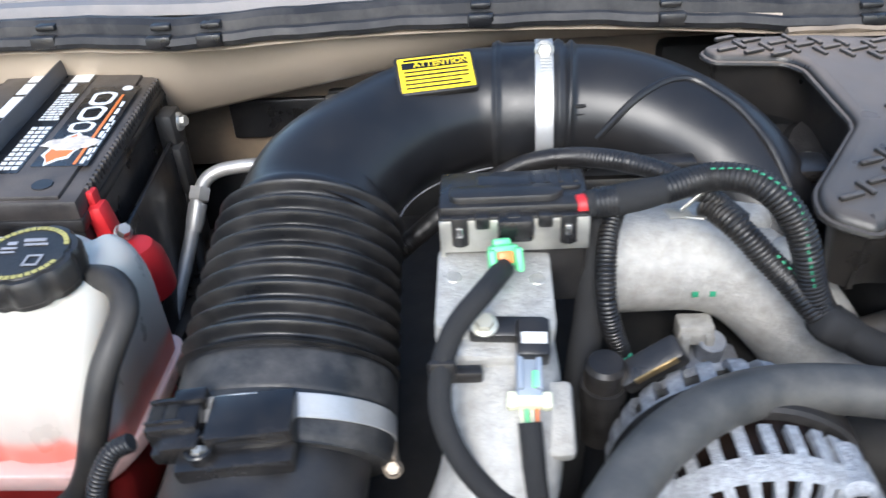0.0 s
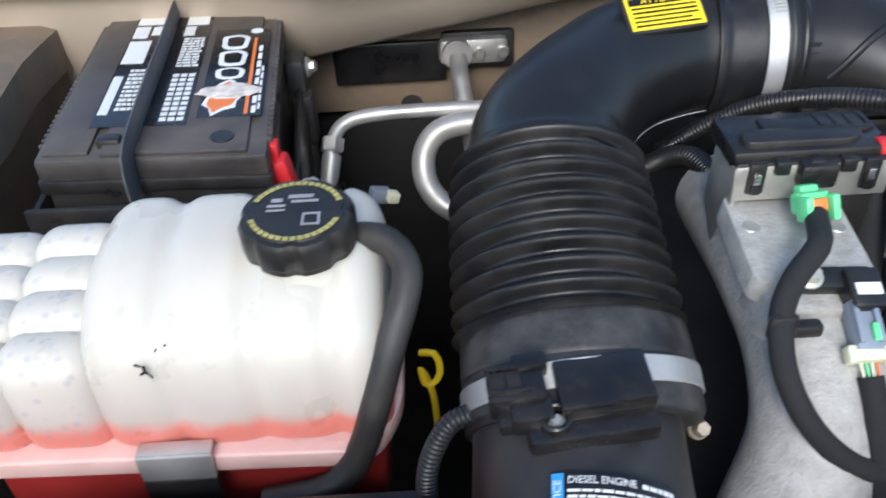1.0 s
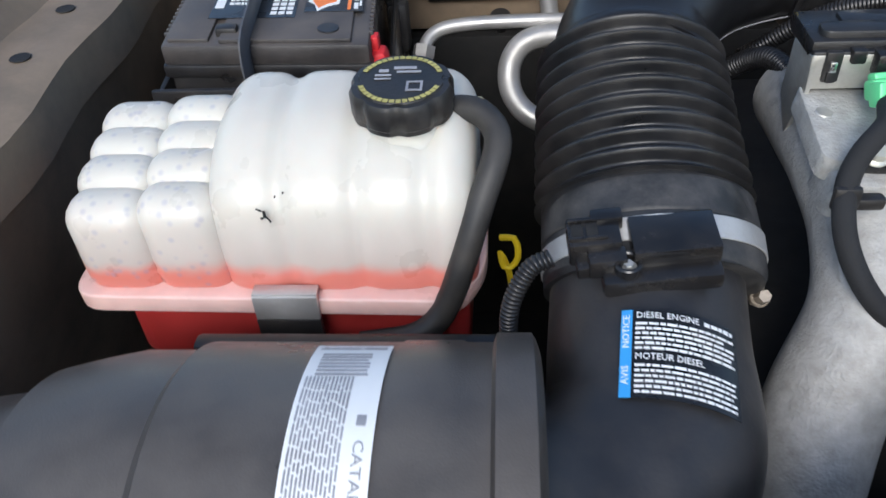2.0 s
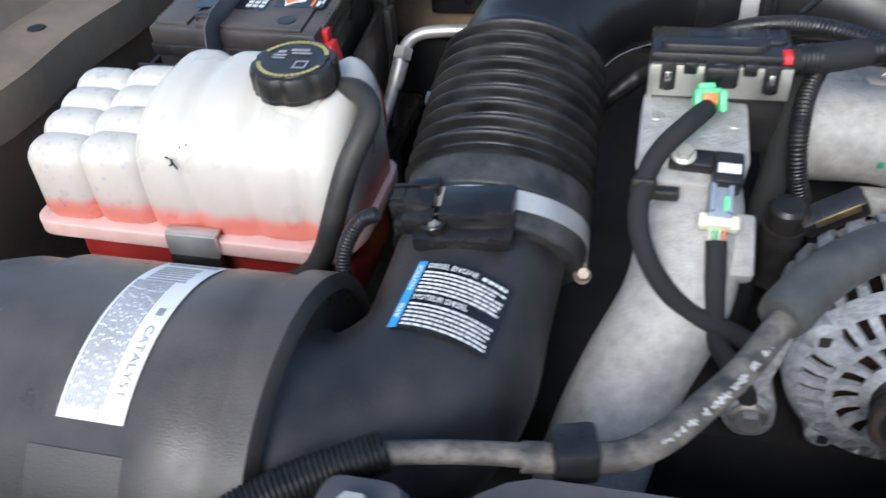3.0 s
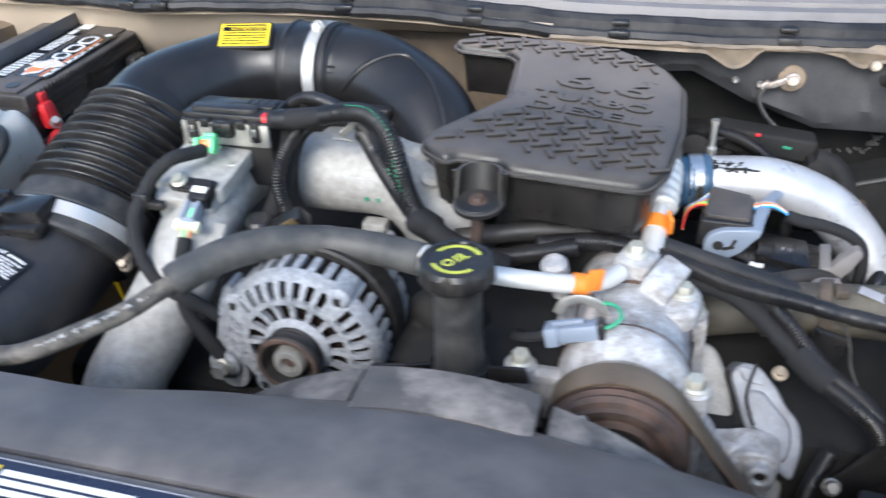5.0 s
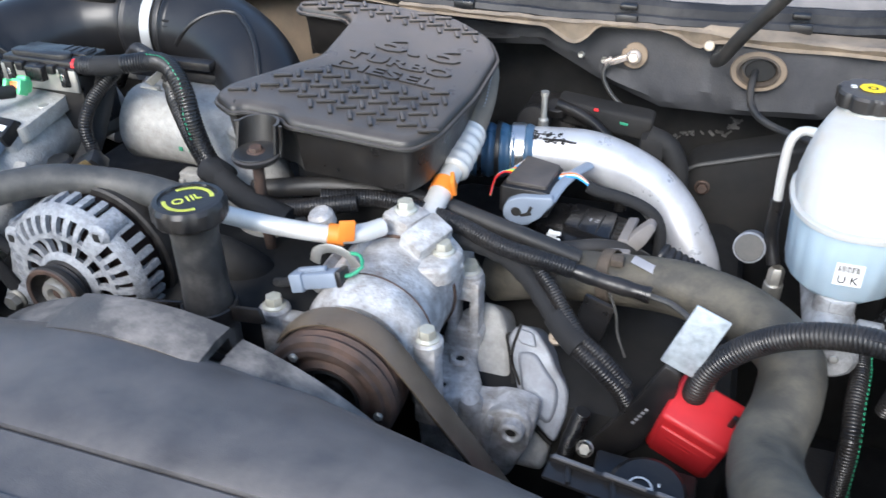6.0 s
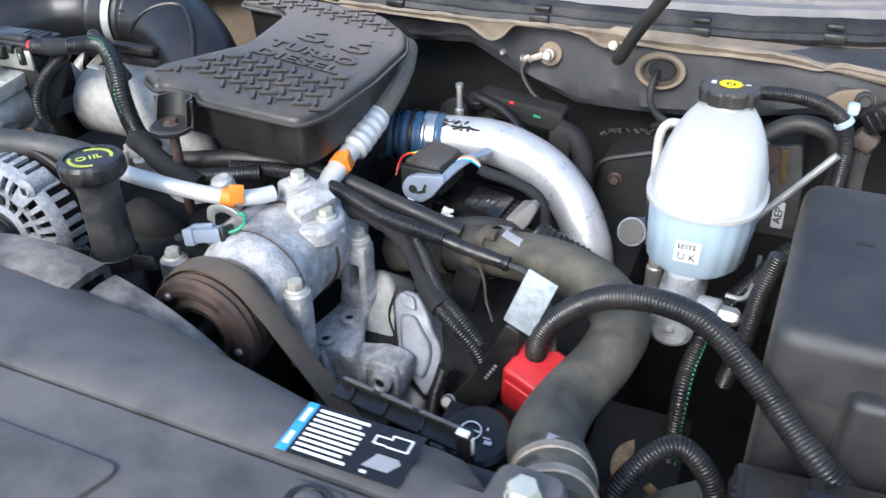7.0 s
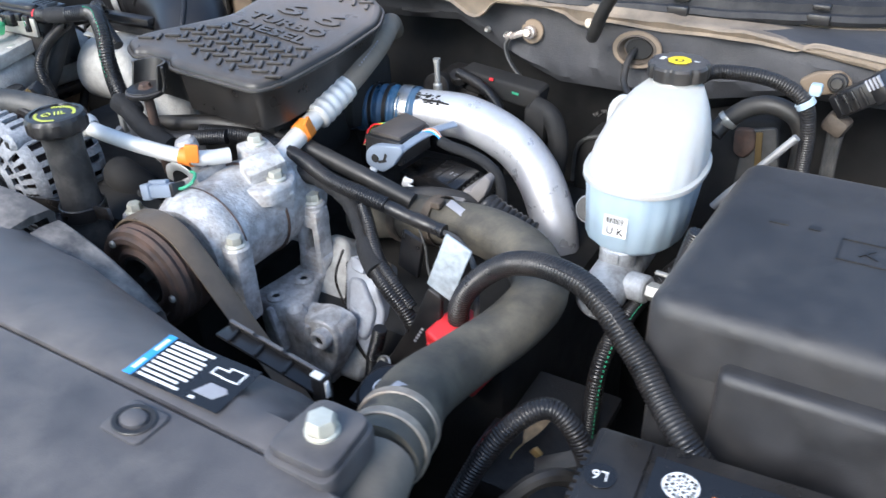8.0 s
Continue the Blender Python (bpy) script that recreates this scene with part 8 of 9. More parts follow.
part("clip", joined(ring((1.330, 1.12, 1.430), (0.55, 0.0, -0.75), 0.0082, 0.0102, 0.007, 0.0006, 24), box((1.338, 1.130, 1.440), (0.012, 0.014, 0.012), 0.003)), BRAKE_BLUE, wh, "pale plastic clip")
gw = thing("ground_strap", (0.99, 1.20, 1.40), "frayed grey ground strap bolted to the firewall", "ground strap", shift=(-0.001, 0.014, 0.005))
part("washer", disc((0.984, 1.197, 1.427), (0, -1, 0.2), 0.0155, 0.003, n=30), TAN_DULL, gw, "bare tan paint round the stud")
part("stud", joined(disc((0.984, 1.193, 1.427), (0, -1, 0.2), 0.0085, 0.010, 0.002), hex_bolt((0.984, 1.183, 1.429), (0, -1, 0.2), 0.006, 0.006)), FOIL, gw)
part("lug", joined(box((0.968, 1.186, 1.424), (0.022, 0.006, 0.008), 0.002, rot(0, -22, 10)), box((0.955, 1.188, 1.419), (0.012, 0.007, 0.010), 0.002, rot(0, -30, 10))), FOIL, gw, "crimped bright lug")
part("braid", tube([(0.956, 1.188, 1.418), (0.950, 1.187, 1.408), (0.953, 1.185, 1.395), (0.964, 1.182, 1.380), (0.980, 1.180, 1.367), (0.998, 1.178, 1.357), (1.01, 1.17, 1.33)], 0.0026, 10, 0.004, 2.0), AC_HOSE, gw)
for x, z in ((0.948, 1.424), (0.92, 1.428)):
    solid("firewall_stud", hex_bolt((x, 1.206, z), (0, -1, 0.1), 0.003, 0.006), ZINC, "small bright stud in the firewall mat", "stud", "mat studs")
cs = thing("cowl_stud", (0.908, 1.20, 1.45), "brass-coloured stud on the scalloped flange", "stud", shift=(-0.004, 0.03, -0.005))
part("stud", joined(hex_bolt((0.909, 1.197, 1.452), (0, -0.8, 0.6), 0.005, 0.008), box((0.903, 1.194, 1.462), (0.006, 0.004, 0.018), 0.001)), BRASS, cs)
ds = thing("hood_strut", (1.10, 1.19, 1.52), "black gas strut rising from a ball stud", "gas strut", shift=(0, 0.008, 0.004))
part("ball_stud", joined(disc((1.066, 1.196, 1.450), (0, -1, 0.3), 0.006, 0.014), hex_bolt((1.066, 1.186, 1.453), (0, -1, 0.3), 0.0045, 0.006)), TARNISH, ds)
part("rod", tube([(1.076, 1.172, 1.442), (1.082, 1.160, 1.450), (1.100, 1.140, 1.485), (1.14, 1.105, 1.55), (1.20, 1.06, 1.66)], 0.0078, 14), RUBBER, ds)
gg = thing("firewall_grommet", (1.124, 1.21, 1.42), "brown rubber grommet with a cable through the mat", "grommet", shift=(0.001, 0.006, 0.002))
squash = Matrix.Translation((1.123, 1.203, 1.426)) @ Matrix.Diagonal((1, 1, 0.72, 1))
part("rim", moved(ring((0, 0, 0), (0, -1, 0.12), 0.0235, 0.031, 0.004, 0.0012, 44), squash), TAN_DULL, gg, "worn tan rim")
part("grommet", moved(rev([(0.0245, 0.0), (0.0245, 0.005), (0.022, 0.006), (0.020, 0.002), (0.018, -0.004), (0.0165, -0.004)], (0, 0, 0), (0, -1, 0.12), 44), squash), OLD_RUBBER, gg)
part("hole", moved(disc((0.002, 0.004, 0), (0, -1, 0.12), 0.0168, 0.004), squash), DARK, gg)
part("cable", tube([(1.120, 1.205, 1.425), (1.118, 1.190, 1.418), (1.118, 1.178, 1.408), (1.122, 1.165, 1.397), (1.135, 1.150, 1.389), (1.16, 1.13, 1.386), (1.19, 1.10, 1.39)], 0.0042, 10), RUBBER, gg)
bp = thing("bulkhead_plug", (1.41, 1.20, 1.42), "black bulkhead connector with a clear wired end", "connector")
part("plate", facing([(1.311, 1.421), (1.327, 1.433), (1.353, 1.438), (1.366, 1.428), (1.364, 1.416), (1.336, 1.408), (1.328, 1.402)], 1.200, 1.206, 0.002, 0.006), TAN_DULL, bp)
part("round_plug", joined(disc((1.352, 1.198, 1.427), (0, -1, 0.2), 0.010, 0.010), disc((1.352, 1.190, 1.429), (0, -1, 0.2), 0.0065, 0.012)), BLACK, bp)
bm_ = Matrix.Translation((1.374, 1.168, 1.424)) @ rot(0, -38, -12)
part("plug", moved(joined(box((0, 0, 0), (0.044, 0.026, 0.026), 0.004), box((0.028, 0, 0), (0.016, 0.030, 0.030), 0.004), *[box((-0.014 + 0.009 * i, -0.0135, 0), (0.004, 0.003, 0.020), 0.001) for i in range(4)]), bm_), BLACK, bp)
part("lock", moved(joined(*[box((0.022 + 0.004 * i, -0.014, 0.008), (0.0022, 0.006, 0.012), 0.0006) for i in range(4)]), bm_), GREY_INK, bp)
part("wire_cover", box((1.362, 1.172, 1.391), (0.026, 0.024, 0.022), 0.006, rot(0, 25, -10)), OLD_RUBBER, bp, "brown clear wire cover")
for i in range(3):
    part("lead", tube([(1.358 + 0.005 * i, 1.172, 1.385), (1.359 + 0.004 * i, 1.172, 1.35), (1.362 + 0.005 * i, 1.17, 1.28)], 0.004, 8), AC_HOSE, bp)
# Plug bodies and thick lead carry the shadow here as near-black colour.
bx = thing("transmission_wiring", (1.0, 1.16, 1.33), "wiring plugs below the firewall mat, shade put into their near-black colour", "wiring harness")
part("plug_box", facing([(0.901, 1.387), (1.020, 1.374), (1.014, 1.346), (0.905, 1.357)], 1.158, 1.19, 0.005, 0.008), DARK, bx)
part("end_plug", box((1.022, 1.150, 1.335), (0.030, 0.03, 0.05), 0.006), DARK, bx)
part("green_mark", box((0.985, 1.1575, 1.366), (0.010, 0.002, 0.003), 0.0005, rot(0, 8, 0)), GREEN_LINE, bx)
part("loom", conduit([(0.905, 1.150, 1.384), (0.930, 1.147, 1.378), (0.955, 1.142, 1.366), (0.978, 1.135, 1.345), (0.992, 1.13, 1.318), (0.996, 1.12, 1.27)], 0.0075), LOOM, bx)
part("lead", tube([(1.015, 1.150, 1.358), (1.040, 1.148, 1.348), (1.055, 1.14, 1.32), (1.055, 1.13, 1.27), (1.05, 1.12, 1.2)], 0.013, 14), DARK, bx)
part("red_mark", box((0.951, 1.1565, 1.380), (0.006, 0.003, 0.004), 0.001), RED, bx)
hb = thing("heater_box", (0.84, 1.16, 1.36), "grimy grey casting behind the engine cover", "casting")
part("casting", joined(box((0.895, 1.19, 1.345), (0.07, 0.06, 0.06), 0.012), disc((0.905, 1.155, 1.372), (0, -0.4, 1), 0.012, 0.012), disc((0.88, 1.152, 1.36), (0, -1, 0.2), 0.02, 0.02)), STATOR, hb)

# ---- fuse box ----
fb = thing("fuse_box", (1.43, 0.87, 1.2), "black plastic fuse box with a rounded lid and recessed front", "fuse box")
lid = part("lid", prism(rounded([(1.292, 0.742), (1.575, 0.742), (1.575, 1.005), (1.305, 1.005)], 0.022, 6), 1.355, 1.412, 0.017, seg=5), FUSE, fb)
part("body", joined(prism(rounded([(1.298, 0.748), (1.57, 0.748), (1.57, 0.999), (1.31, 0.999)], 0.018, 5), 1.18, 1.355, 0.001), box((1.43, 0.742, 1.30), (0.150, 0.014, 0.105), 0.008, seg=3)), FUSE, fb)
part("front_step", prism(rounded([(1.352, 0.726), (1.53, 0.726), (1.53, 0.76), (1.352, 0.76)], 0.010, 4), 1.20, 1.376, 0.008, seg=4), FUSE, fb)
fm_ = Matrix.Translation((1.422, 0.872, 1.4123))
sym = [(-0.020, 0.020, 0.016, 0.0012), (-0.020, 0.020, -0.016, 0.0012), (-0.020, -0.0188, 0, 0.032), (0.0188, 0.020, 0, 0.032), (0.020, 0.030, 0.008, 0.0012), (0.020, 0.030, -0.008, 0.0012), (0.0295, 0.031, 0.008, 0.006), (0.0295, 0.031, -0.008, 0.006)]
part("symbol", joined(bars(sym, fm_, 0.0008), bars([(-0.008, 0.008, 0.0, 0.0015)], fm_ @ rot(0, 0, 50), 0.0008), bars([(-0.007, 0.005, 0.0, 0.0015)], fm_ @ Matrix.Translation((0.004, -0.004, 0)) @ rot(0, 0, -30), 0.0008)), BLACK, lid, "raised battery symbol")
for x0, x1, y in ((-0.075, -0.060, 0.020), (-0.045, -0.036, 0.022)):
    part("small_mark", bars([(x0, x1, y, 0.006)], fm_, 0.0008), BLACK, lid)

# ---- second battery in the front corner ----
b2, b2m = battery("battery", (1.381, 0.562, 1.334), "black battery with date sticker and white print at the front corner", (0.172, 0.262, 0.19), rot(0, 0, 4), BLACK)
ds2 = part("date_sticker", moved(disc((-0.070, 0.080, 0.0032), (0, 0, 1), 0.011, 0.0006, 0.0001, 30), b2m), INK, b2, "round black date sticker")
part("sticker_text", text("L6", 0.0115, b2m @ Matrix.Translation((-0.070, 0.080, 0.0042)) @ rot(0, 0, 186), 0.0002), WHITE, ds2)
lb2 = part("label", moved(sheet(-0.040, 0.075, 0.02, 0.112, 2, 2), b2m @ Matrix.Translation((0, 0, 0.0036))), INK, b2, "black label with white print")
flake = Matrix.Translation((-0.020, 0.092, 0.0042))
part("round_emblem", moved(moved(ring((0, 0, 0), (0, 0, 1), 0.0100, 0.0122, 0.0003, 0.0001, 28), flake), b2m), WHITE, lb2, "white round emblem")
for a in (0, 60, 120):
    for k in (-1, 0, 1):
        part("emblem_bar", moved(bars([(-0.010, 0.010, 0.0045 * k, 0.0017)], flake @ rot(0, 0, a)), b2m), WHITE, lb2)
for a, b, y, h in ((0.02, 0.06, 0.095, 0.006), (-0.02, 0.02, 0.065, 0.012), (0.03, 0.07, 0.06, 0.010)):
    part("label_print", moved(bars([(a, b, y, h)], Matrix.Translation((0, 0, 0.004))), b2m), WHITE, lb2)
part("label_accent", moved(bars([(0.0, 0.014, 0.086, 0.012), (0.03, 0.05, 0.078, 0.006)], Matrix.Translation((0, 0, 0.0041))), b2m), PRINT_OR, lb2)

# ---- looms on the driver's side ----
cd = thing("battery_loom", (1.2, 0.8, 1.3), "thick corrugated loom looping from the red box to the battery", "wiring loom")
part("loom", conduit([(1.104, 0.806, 1.268), (1.104, 0.798, 1.290), (1.109, 0.797, 1.312), (1.122, 0.797, 1.334), (1.144, 0.793, 1.358), (1.171, 0.782, 1.380), (1.205, 0.771, 1.393), (1.238, 0.760, 1.395), (1.261, 0.749, 1.388), (1.281, 0.738, 1.376), (1.301, 0.728, 1.362), (1.319, 0.714, 1.350), (1.345, 0.695, 1.336), (1.39, 0.68, 1.30)], 0.0106, 0.0052, 0.0014, 16), LOOM, cd)
part("slit", tube([(1.125, 0.788, 1.341), (1.146, 0.784, 1.3645), (1.173, 0.774, 1.3865), (1.206, 0.763, 1.400), (1.239, 0.752, 1.4025), (1.263, 0.741, 1.3955), (1.284, 0.730, 1.383)], 0.0009, 6), BLACK, cd)
cd2 = thing("vertical_loom", (1.26, 0.86, 1.28), "corrugated loom with a green stripe rising past the fuse box", "wiring loom")
part("loom", conduit([(1.305, 0.955, 1.36), (1.285, 0.945, 1.335), (1.262, 0.932, 1.305), (1.246, 0.915, 1.287), (1.240, 0.873, 1.280), (1.236, 0.845, 1.268), (1.236, 0.823, 1.246), (1.237, 0.81, 1.18)], 0.0086, 0.0048, 0.0013), LOOM, cd2)
part("green_stripe", dotted([(1.268, 0.926, 1.311), (1.252, 0.908, 1.2925), (1.2465, 0.868, 1.2862), (1.2425, 0.839, 1.2738), (1.2425, 0.816, 1.249), (1.2435, 0.803, 1.19)], 0.0007), GREEN_LINE, cd2)
part("branch", conduit([(1.292, 0.892, 1.385), (1.284, 0.89, 1.345), (1.28, 0.885, 1.30), (1.27, 0.88, 1.24)], 0.0085, 0.0048, 0.0013), LOOM, cd2)
cd3 = thing("lamp_loom", (1.22, 0.70, 1.30), "corrugated loom arching down behind the radiator", "wiring loom", shift=(0.016, 0, 0.01))
part("loom", conduit([(1.165, 0.60, 1.19), (1.185, 0.645, 1.262), (1.205, 0.672, 1.300), (1.228, 0.690, 1.315), (1.252, 0.690, 1.300), (1.268, 0.685, 1.262), (1.272, 0.68, 1.19)], 0.0088, 0.0048, 0.0013), LOOM, cd3)
part("lead", tube([(1.215, 0.64, 1.25), (1.235, 0.66, 1.27), (1.255, 0.68, 1.262), (1.27, 0.69, 1.23)], 0.007, 10), RUBBER, cd3)
cd4 = thing("connector_stub", (1.235, 0.705, 1.235), "dark grey plug with brass terminals", "connector", shift=(0.02, 0, 0.018))
part("plug", box((1.235, 0.708, 1.232), (0.050, 0.020, 0.020), 0.004, rot(0, -20, 25)), AC_HOSE, cd4)
part("terminal_pin", box((1.262, 0.718, 1.24), (0.006, 0.012, 0.010), 0.001), BRASS, cd4)
part("terminal_pin", box((1.212, 0.70, 1.245), (0.008, 0.004, 0.008), 0.001, rot(0, 40, 0)), BRASS, cd4)

rows = []
for i in range(11):
    u = i / 10
    w = 0.0085 * math.sin(math.pi * u) ** 0.8 * (1 - 0.3 * u) + 0.0004
    c = Vector((1.193 + 0.010 * u, 0.757 + 0.052 * u, 1.200 + 0.006 * math.sin(math.pi * u)))
    rows.append([c + Vector((-w, 0.002, 0.003)), c + Vector((0, 0, 0.0006)), c + Vector((w, -0.002, 0.003)), c + Vector((w, -0.002, 0.0025)), c, c + Vector((-w, 0.002, 0.0025))])
leaf = thing("dry_leaf", (1.198, 0.78, 1.195), "curled pale brown dry leaf caught among the looms", "leaf")
part("blade", loft(rows), LEAF, leaf)
part("stalk", tube([(1.193, 0.757, 1.2005), (1.190, 0.748, 1.199), (1.189, 0.740, 1.196)], 0.0008, 6), BRASS, leaf)
lk = thing("lower_bracket", (1.205, 0.79, 1.163), "dark steel bracket low beside the radiator hose", "bracket")
part("plate", box((1.205, 0.79, 1.186), (0.09, 0.16, 0.012), 0.003), STATOR, lk)
part("rim", box((1.205, 0.712, 1.176), (0.09, 0.006, 0.030), 0.002), STATOR, lk)
part("tab", box((1.165, 0.74, 1.20), (0.008, 0.05, 0.030), 0.002), STATOR, lk)
part("plate_bolt", hex_bolt((1.225, 0.735, 1.192), (0, 0, 1), 0.006, 0.006), TARNISH, lk)

# ---- radiator cover, shroud, brackets ----
rc = thing("radiator_cover", (0.74, 0.42, 1.40), "dusty grey-black plastic radiator cover with information labels", "radiator cover")


def rear_edge(x):
    u = max(0.0, min(1.0, (x - 0.44) / 0.16))
    return 0.564 + 0.037 * u * u * (3 - 2 * u) - 0.028 * max(0.0, min(1.0, (x - 0.86) / 0.16)) - 0.05 * max(0, (0.36 - x) / 0.06) ** 2 - 0.05 * max(0, (x - 1.115) / 0.05) ** 2


def edge_drop(x):
    """How far the rear edge lies below the strip's top."""
    u = max(0.0, min(1.0, (x - 0.44) / 0.14))
    arch_ = 0.016 * math.exp(-((x - 0.715) / 0.075) ** 2)
    return 0.008 + 0.020 * u - arch_ + 0.012 * max(0.0, min(1.0, (x - 0.80) / 0.30))


def rise(x):
    return 1.4235 - 0.004 * ((x - 0.735) / 0.4) ** 2


rows = []
for i in range(73):
    x = 0.318 + 0.842 * i / 72
    e, z = rear_edge(x), rise(x)
    d = edge_drop(x)
    mid = 0.5 * (e + 0.515)
    rows.append([(x, 0.4922, z - 0.004), (x, 0.4932, z - 0.0012), (x, 0.496, z), (x, 0.515, z + 0.0015), (x, mid, z + 0.001 - 0.30 * d), (x, e - 0.012, z - 0.72 * d), (x, e - 0.003, z - d), (x, e, z - d - 0.005), (x, e, z - d - 0.05), (x, e - 0.006, z - d - 0.05), (x, e - 0.012, z - d - 0.012), (x, 0.4925, z - 0.014)])
part("rear_strip", loft(rows), PANEL, rc)
rows = []
for i in range(61):
    x = 0.250 + 0.990 * i / 60
    z = rise(x) - 0.002
    d = 0.010 * max(0, abs(x - 0.745) - 0.44) / 0.06
    rows.append([(x, 0.4916, z - 0.012), (x, 0.4916, z - 0.002 - d), (x, 0.4895, z - 0.0004 - d), (x, 0.45, z - d), (x, 0.36, z - 0.003 - d), (x, 0.30, z - 0.008 - d), (x, 0.255, z - 0.020 - d), (x, 0.235, z - 0.045 - d), (x, 0.228, z - 0.12), (x, 0.236, z - 0.12), (x, 0.26, z - 0.03), (x, 0.45, z - 0.014)])
part("front_panel", loft(rows), PANEL, rc)
# raised frames and push pins
rows = []
frame_out = rounded([(0.60, 0.452), (0.965, 0.452), (0.95, 0.40), (0.93, 0.33), (0.60, 0.33)], 0.012, 4)
part("raised_field", prism(frame_out, 1.4155, 1.4235, 0.002), PANEL, rc, "slightly raised rectangular field")
for x, y in ((1.074, 0.472), (0.392, 0.472)):
    pin = part("push_pin", joined(prism(rounded([(x - 0.017, y - 0.014), (x + 0.017, y - 0.014), (x + 0.017, y + 0.014), (x - 0.017, y + 0.014)], 0.006), 1.414, 1.4202, 0.002)), PANEL, rc, "recessed push-pin fastener")
    part("pin_dish", moved(ring((0, 0, 0), (0, 0, 1), 0.0095, 0.0135, 0.0014, 0.0006, 32), Matrix.Translation((x, y, 1.4202)) @ Matrix.Diagonal((1.1, 0.9, 1, 1))), BLACK, pin)
    part("pin_head", moved(rev([(0.0085, 0.0), (0.0078, 0.003), (0.005, 0.0045), (0, 0.005)], (0, 0, 0), (0, 0, 1), 28), Matrix.Translation((x, y, 1.4198)) @ Matrix.Diagonal((1.1, 0.9, 1, 1))), PANEL, pin)
il = Matrix.Translation((1.0750, 0.5180, 1.4225)) @ rot(0, 0.8, 1)
info = part("service_label", moved(sheet(-0.0395, 0.0395, -0.0205, 0.0205, 2, 2, 0.0004), il), INK, rc, "black and blue service label with white print")
part("blue_band", bars([(-0.0395, -0.0325, 0, 0.041)], il @ Matrix.Translation((0, 0, 0.0004))), BLUE, info)
part("band_text", bars([(-0.0375, -0.0345, 0.010, 0.012), (-0.0375, -0.0345, -0.010, 0.010)], il @ Matrix.Translation((0, 0, 0.0007))), WHITE, info)
part("small_print", bars(text_rows(-0.030, 0.004, -0.0185, 0.0185, 9, 31, 0.55, False), il @ Matrix.Translation((0, 0, 0.0004))), WHITE, info)
lift_ = il @ Matrix.Translation((0, 0, 0.0004))
part("box_pictogram", prism([(0.013, -0.013), (0.029, -0.013), (0.034, -0.005), (0.031, -0.002), (0.018, -0.002)], 0, 0.0003, 0, lift_), GREY_INK, info)
part("book_pictogram", bars([(0.011, 0.0122, 0.008, 0.006), (0.011, 0.021, 0.011, 0.0010), (0.011, 0.020, 0.005, 0.0010), (0.020, 0.034, 0.0045, 0.0010), (0.0328, 0.034, 0.009, 0.010), (0.021, 0.034, 0.014, 0.0010), (0.0205, 0.0217, 0.0125, 0.004)], lift_), WHITE, info)
part("small_mark", bars([(0.014, 0.018, -0.017, 0.002)], lift_), WHITE, info)
yl2 = Matrix.Translation((0.5215, 0.4520, 1.4218))
ll = part("caution_label", moved(sheet(-0.082, 0.082, -0.032, 0.031, 2, 2, 0.0004), yl2), LABEL_BLUE, rc, "dark blue caution label with a yellow heading and white stripes of print")
yl3 = yl2 @ Matrix.Translation((0, 0, 0.0004))
part("yellow_field", bars([(-0.076, -0.044, 0.0215, 0.011)], yl3), YELLOW, ll)
part("heading_bar", bars([(-0.066, -0.050, 0.0215, 0.004)], yl3 @ Matrix.Translation((0, 0, 0.0004))), DIM_PRINT, ll)
part("blue_field", bars([(-0.076, -0.044, 0.0105, 0.009)], yl3), BLUE, ll)
part("pictogram", bars([(-0.076, -0.064, -0.002, 0.009), (-0.062, -0.052, -0.003, 0.008)], yl3), WHITE, ll)
for i in range(8):
    part("print_row", bars([(-0.040, 0.050 - 0.008 * (i % 3), 0.0225 - 0.0066 * i, 0.0042)] + ([(0.060, 0.068, 0.0225 - 0.0066 * i, 0.004)] if i % 2 else []), yl3), WHITE, ll)
part("pale_edge", bars([(-0.082, 0.082, 0.0318, 0.0008)], yl3), GREY_INK, ll)

# fan shroud: an arch of overlapping flaps
fs = thing("fan_shroud", (0.70, 0.60, 1.30), "dusty black fan shroud arching behind the radiator", "fan shroud")


def arch(x0, x1, y0, y1, lift, n=16):
    rows = []
    for i in range(n + 1):
        x = x0 + (x1 - x0) * i / n
        z = 1.146 + math.sqrt(max(0, 0.27 ** 2 - (x - 0.715) ** 2)) + lift
        rows.append([(x, y0, z), (x, (y0 + y1) / 2, z + 0.002), (x, y1 - 0.004, z), (x, y1, z - 0.005), (x, y1, z - 0.03), (x, y1 - 0.004, z - 0.03), (x, y1 - 0.008, z - 0.006), (x, y0, z - 0.005)])
    return loft(rows)


part("flap", arch(0.530, 0.652, 0.585, 0.637, -0.006), SHROUD, fs)
part("flap", arch(0.658, 0.781, 0.585, 0.631, 0.001), SHROUD, fs)
part("flap", arch(0.789, 0.90, 0.585, 0.632, -0.006), SHROUD, fs)
part("ring", tube([(0.715 + 0.255 * math.cos(radians(a)), 0.60, 1.135 + 0.255 * math.sin(radians(a))) for a in range(0, 181, 12)], 0.014, 10), BLACK, fs)
for c in ((0.42, 0.535, 1.18), (1.07, 0.56, 1.18)):
    part("side_wall", box(c, (0.22, 0.02, 0.40), 0.006), BLACK, fs)
rail = thing("clip_rail", (1.06, 0.59, 1.37), "dark grey plastic clip channel with worn bright edges along the cover", "clip rail")
rm_ = Matrix.Translation((1.116, 0.576, 1.383)) @ rot(0, 2, -7)
part("channel_floor", moved(box((-0.050, 0.008, -0.007), (0.104, 0.014, 0.003), 0.001), rm_), SATIN, rail)
part("channel_wall", moved(box((-0.050, 0.0155, -0.005), (0.104, 0.003, 0.006), 0.0008), rm_), SATIN, rail)
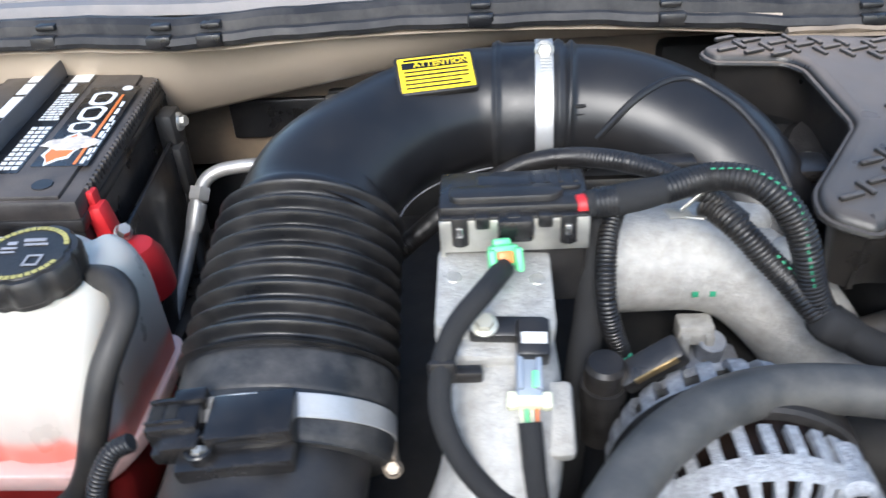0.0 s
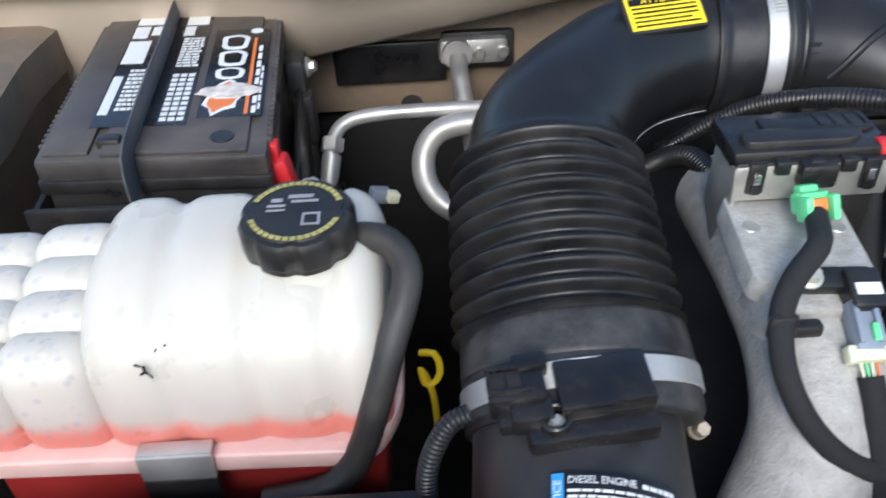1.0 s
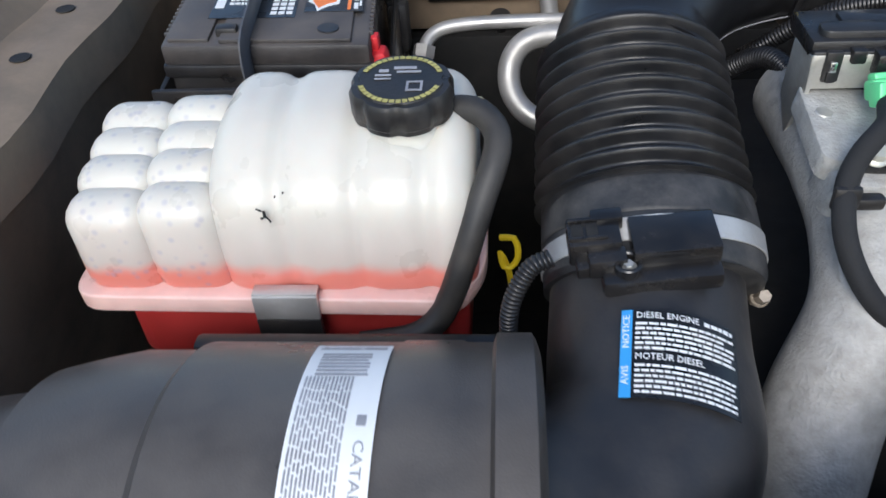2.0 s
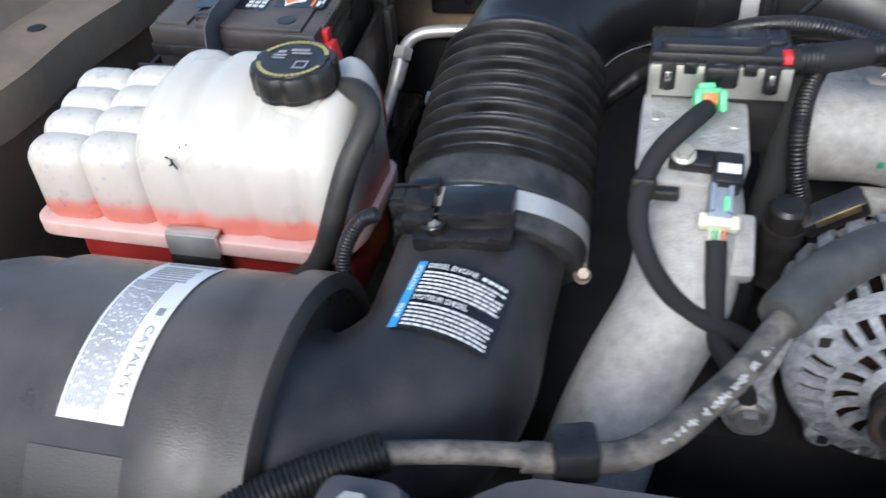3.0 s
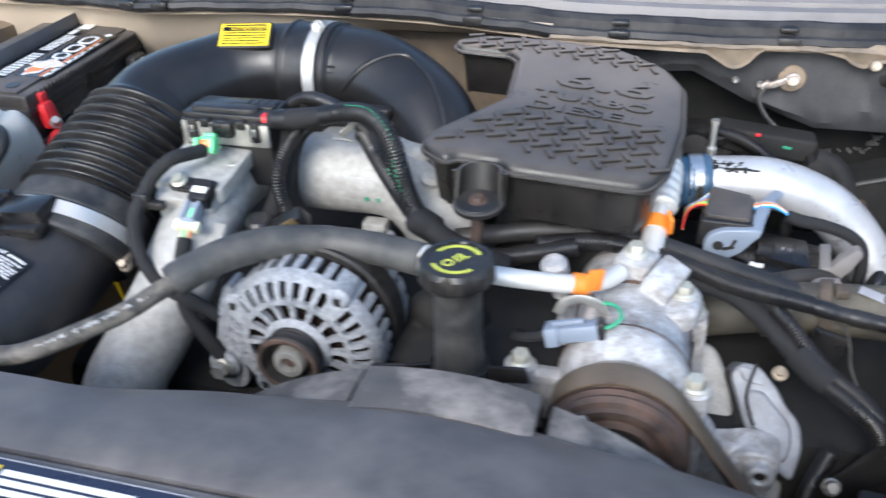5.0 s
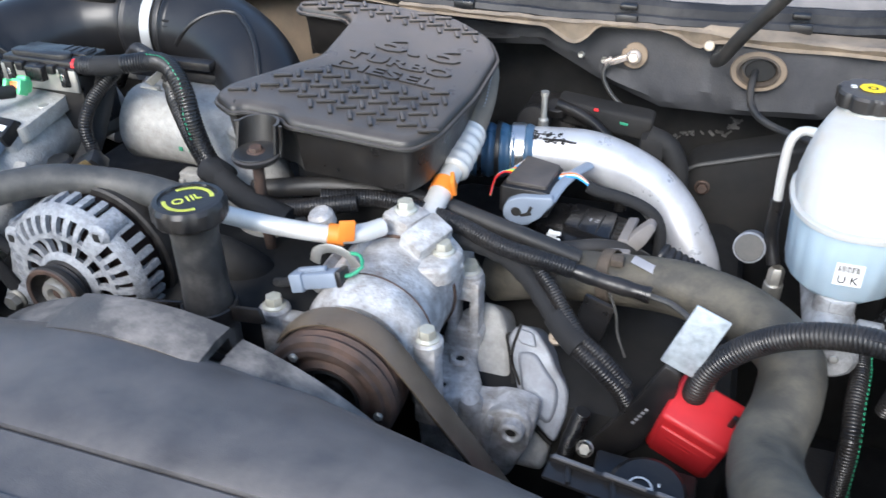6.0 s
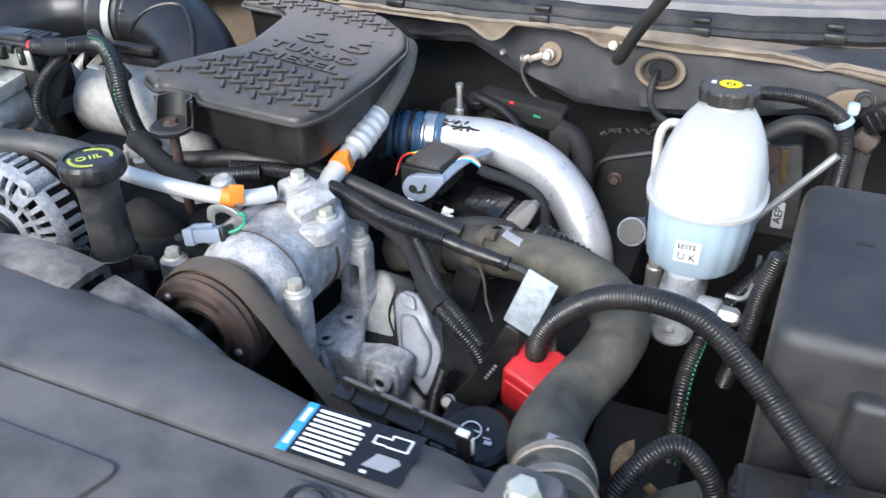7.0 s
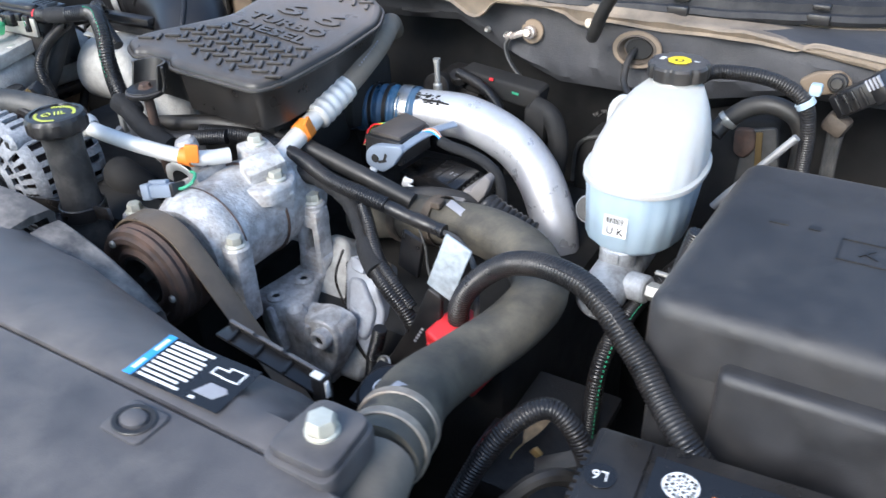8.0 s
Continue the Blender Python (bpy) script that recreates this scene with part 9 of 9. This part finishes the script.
for a, b in ((-0.100, -0.074), (-0.068, -0.042), (-0.036, -0.004)):
    part("edge_strip", moved(box(((a + b) / 2, 0.0150, -0.0010), (b - a, 0.003, 0.002), 0.0006), rm_), STRAP, rail, "worn grey edge strip")
for a in (-0.088, -0.060, -0.030):
    part("web", moved(box((a, 0.008, -0.005), (0.003, 0.014, 0.004), 0.0008, rot(0, 0, 18)), rm_), SATIN, rail)
part("end_post", box((1.120, 0.584, 1.370), (0.010, 0.012, 0.036), 0.002), BLACK, rail)
part("rail_tip", box((1.119, 0.582, 1.3890), (0.009, 0.006, 0.002), 0.0008, rot(0, 6, 0)), WHITE, rail)
part("rail_tip", box((1.1255, 0.583, 1.378), (0.0015, 0.004, 0.014), 0.0005), WHITE, rail)
rad = thing("radiator", (0.735, 0.47, 1.1), "black radiator core behind its cover", "radiator")
part("core", box((0.735, 0.47, 1.10), (0.90, 0.05, 0.56), 0.01), DARK, rad)
part("top_rail", box((0.735, 0.50, 1.388), (0.92, 0.06, 0.03), 0.006), BLACK, rad)


def support(x, y, drop):
    t = thing("radiator_bracket", (x, 0.51, 1.40), "dark steel radiator bracket with a large pale bolt", "bracket", "radiator brackets", shift=(0, y - 0.510, drop))
    part("plate", joined(prism(rounded([(x - 0.024, 0.486), (x + 0.022, 0.486), (x + 0.018, 0.534), (x - 0.020, 0.534)], 0.010), 1.424, 1.430, 0.003), prism(rounded([(x - 0.026, 0.482), (x + 0.024, 0.482), (x + 0.020, 0.536), (x - 0.022, 0.536)], 0.010), 1.406, 1.424, 0.003)), PANEL, t)
    part("under_block", box((x, 0.508, 1.37), (0.034, 0.040, 0.074), 0.006), BLACK, t)
    part("bolt", joined(rev([(0.0102, -0.001), (0.0102, 0.0012), (0.0092, 0.002)], (x, 0.510, 1.431), (0, 0, 1), 30), rev([(0.0094, 0), (0.0093, 0.008), (0.0080, 0.0105), (0, 0.0110)], (x, 0.510, 1.431), (0, 0, 1), 6)), BOLT, t)
    part("bushing", disc((x, 0.51, 1.36), (0, 0, 1), 0.020, 0.06, 0.004), RUBBER, t)


support(1.181, 0.515, -0.005)
support(0.281, 0.515, -0.005)
# blue label seen low behind the intake duct
bl_ = thing("hose_label", (0.365, 0.66, 1.30), "small blue and red printed label low on the intake pipe", "label")
part("label", box((0.371, 0.690, 1.258), (0.036, 0.002, 0.026), 0.0004, rot(-40, 0, 15)), BLUE, bl_)
part("red_corner", box((0.381, 0.688, 1.253), (0.012, 0.002, 0.010), 0.0003, rot(-40, 0, 15)), RED, bl_)
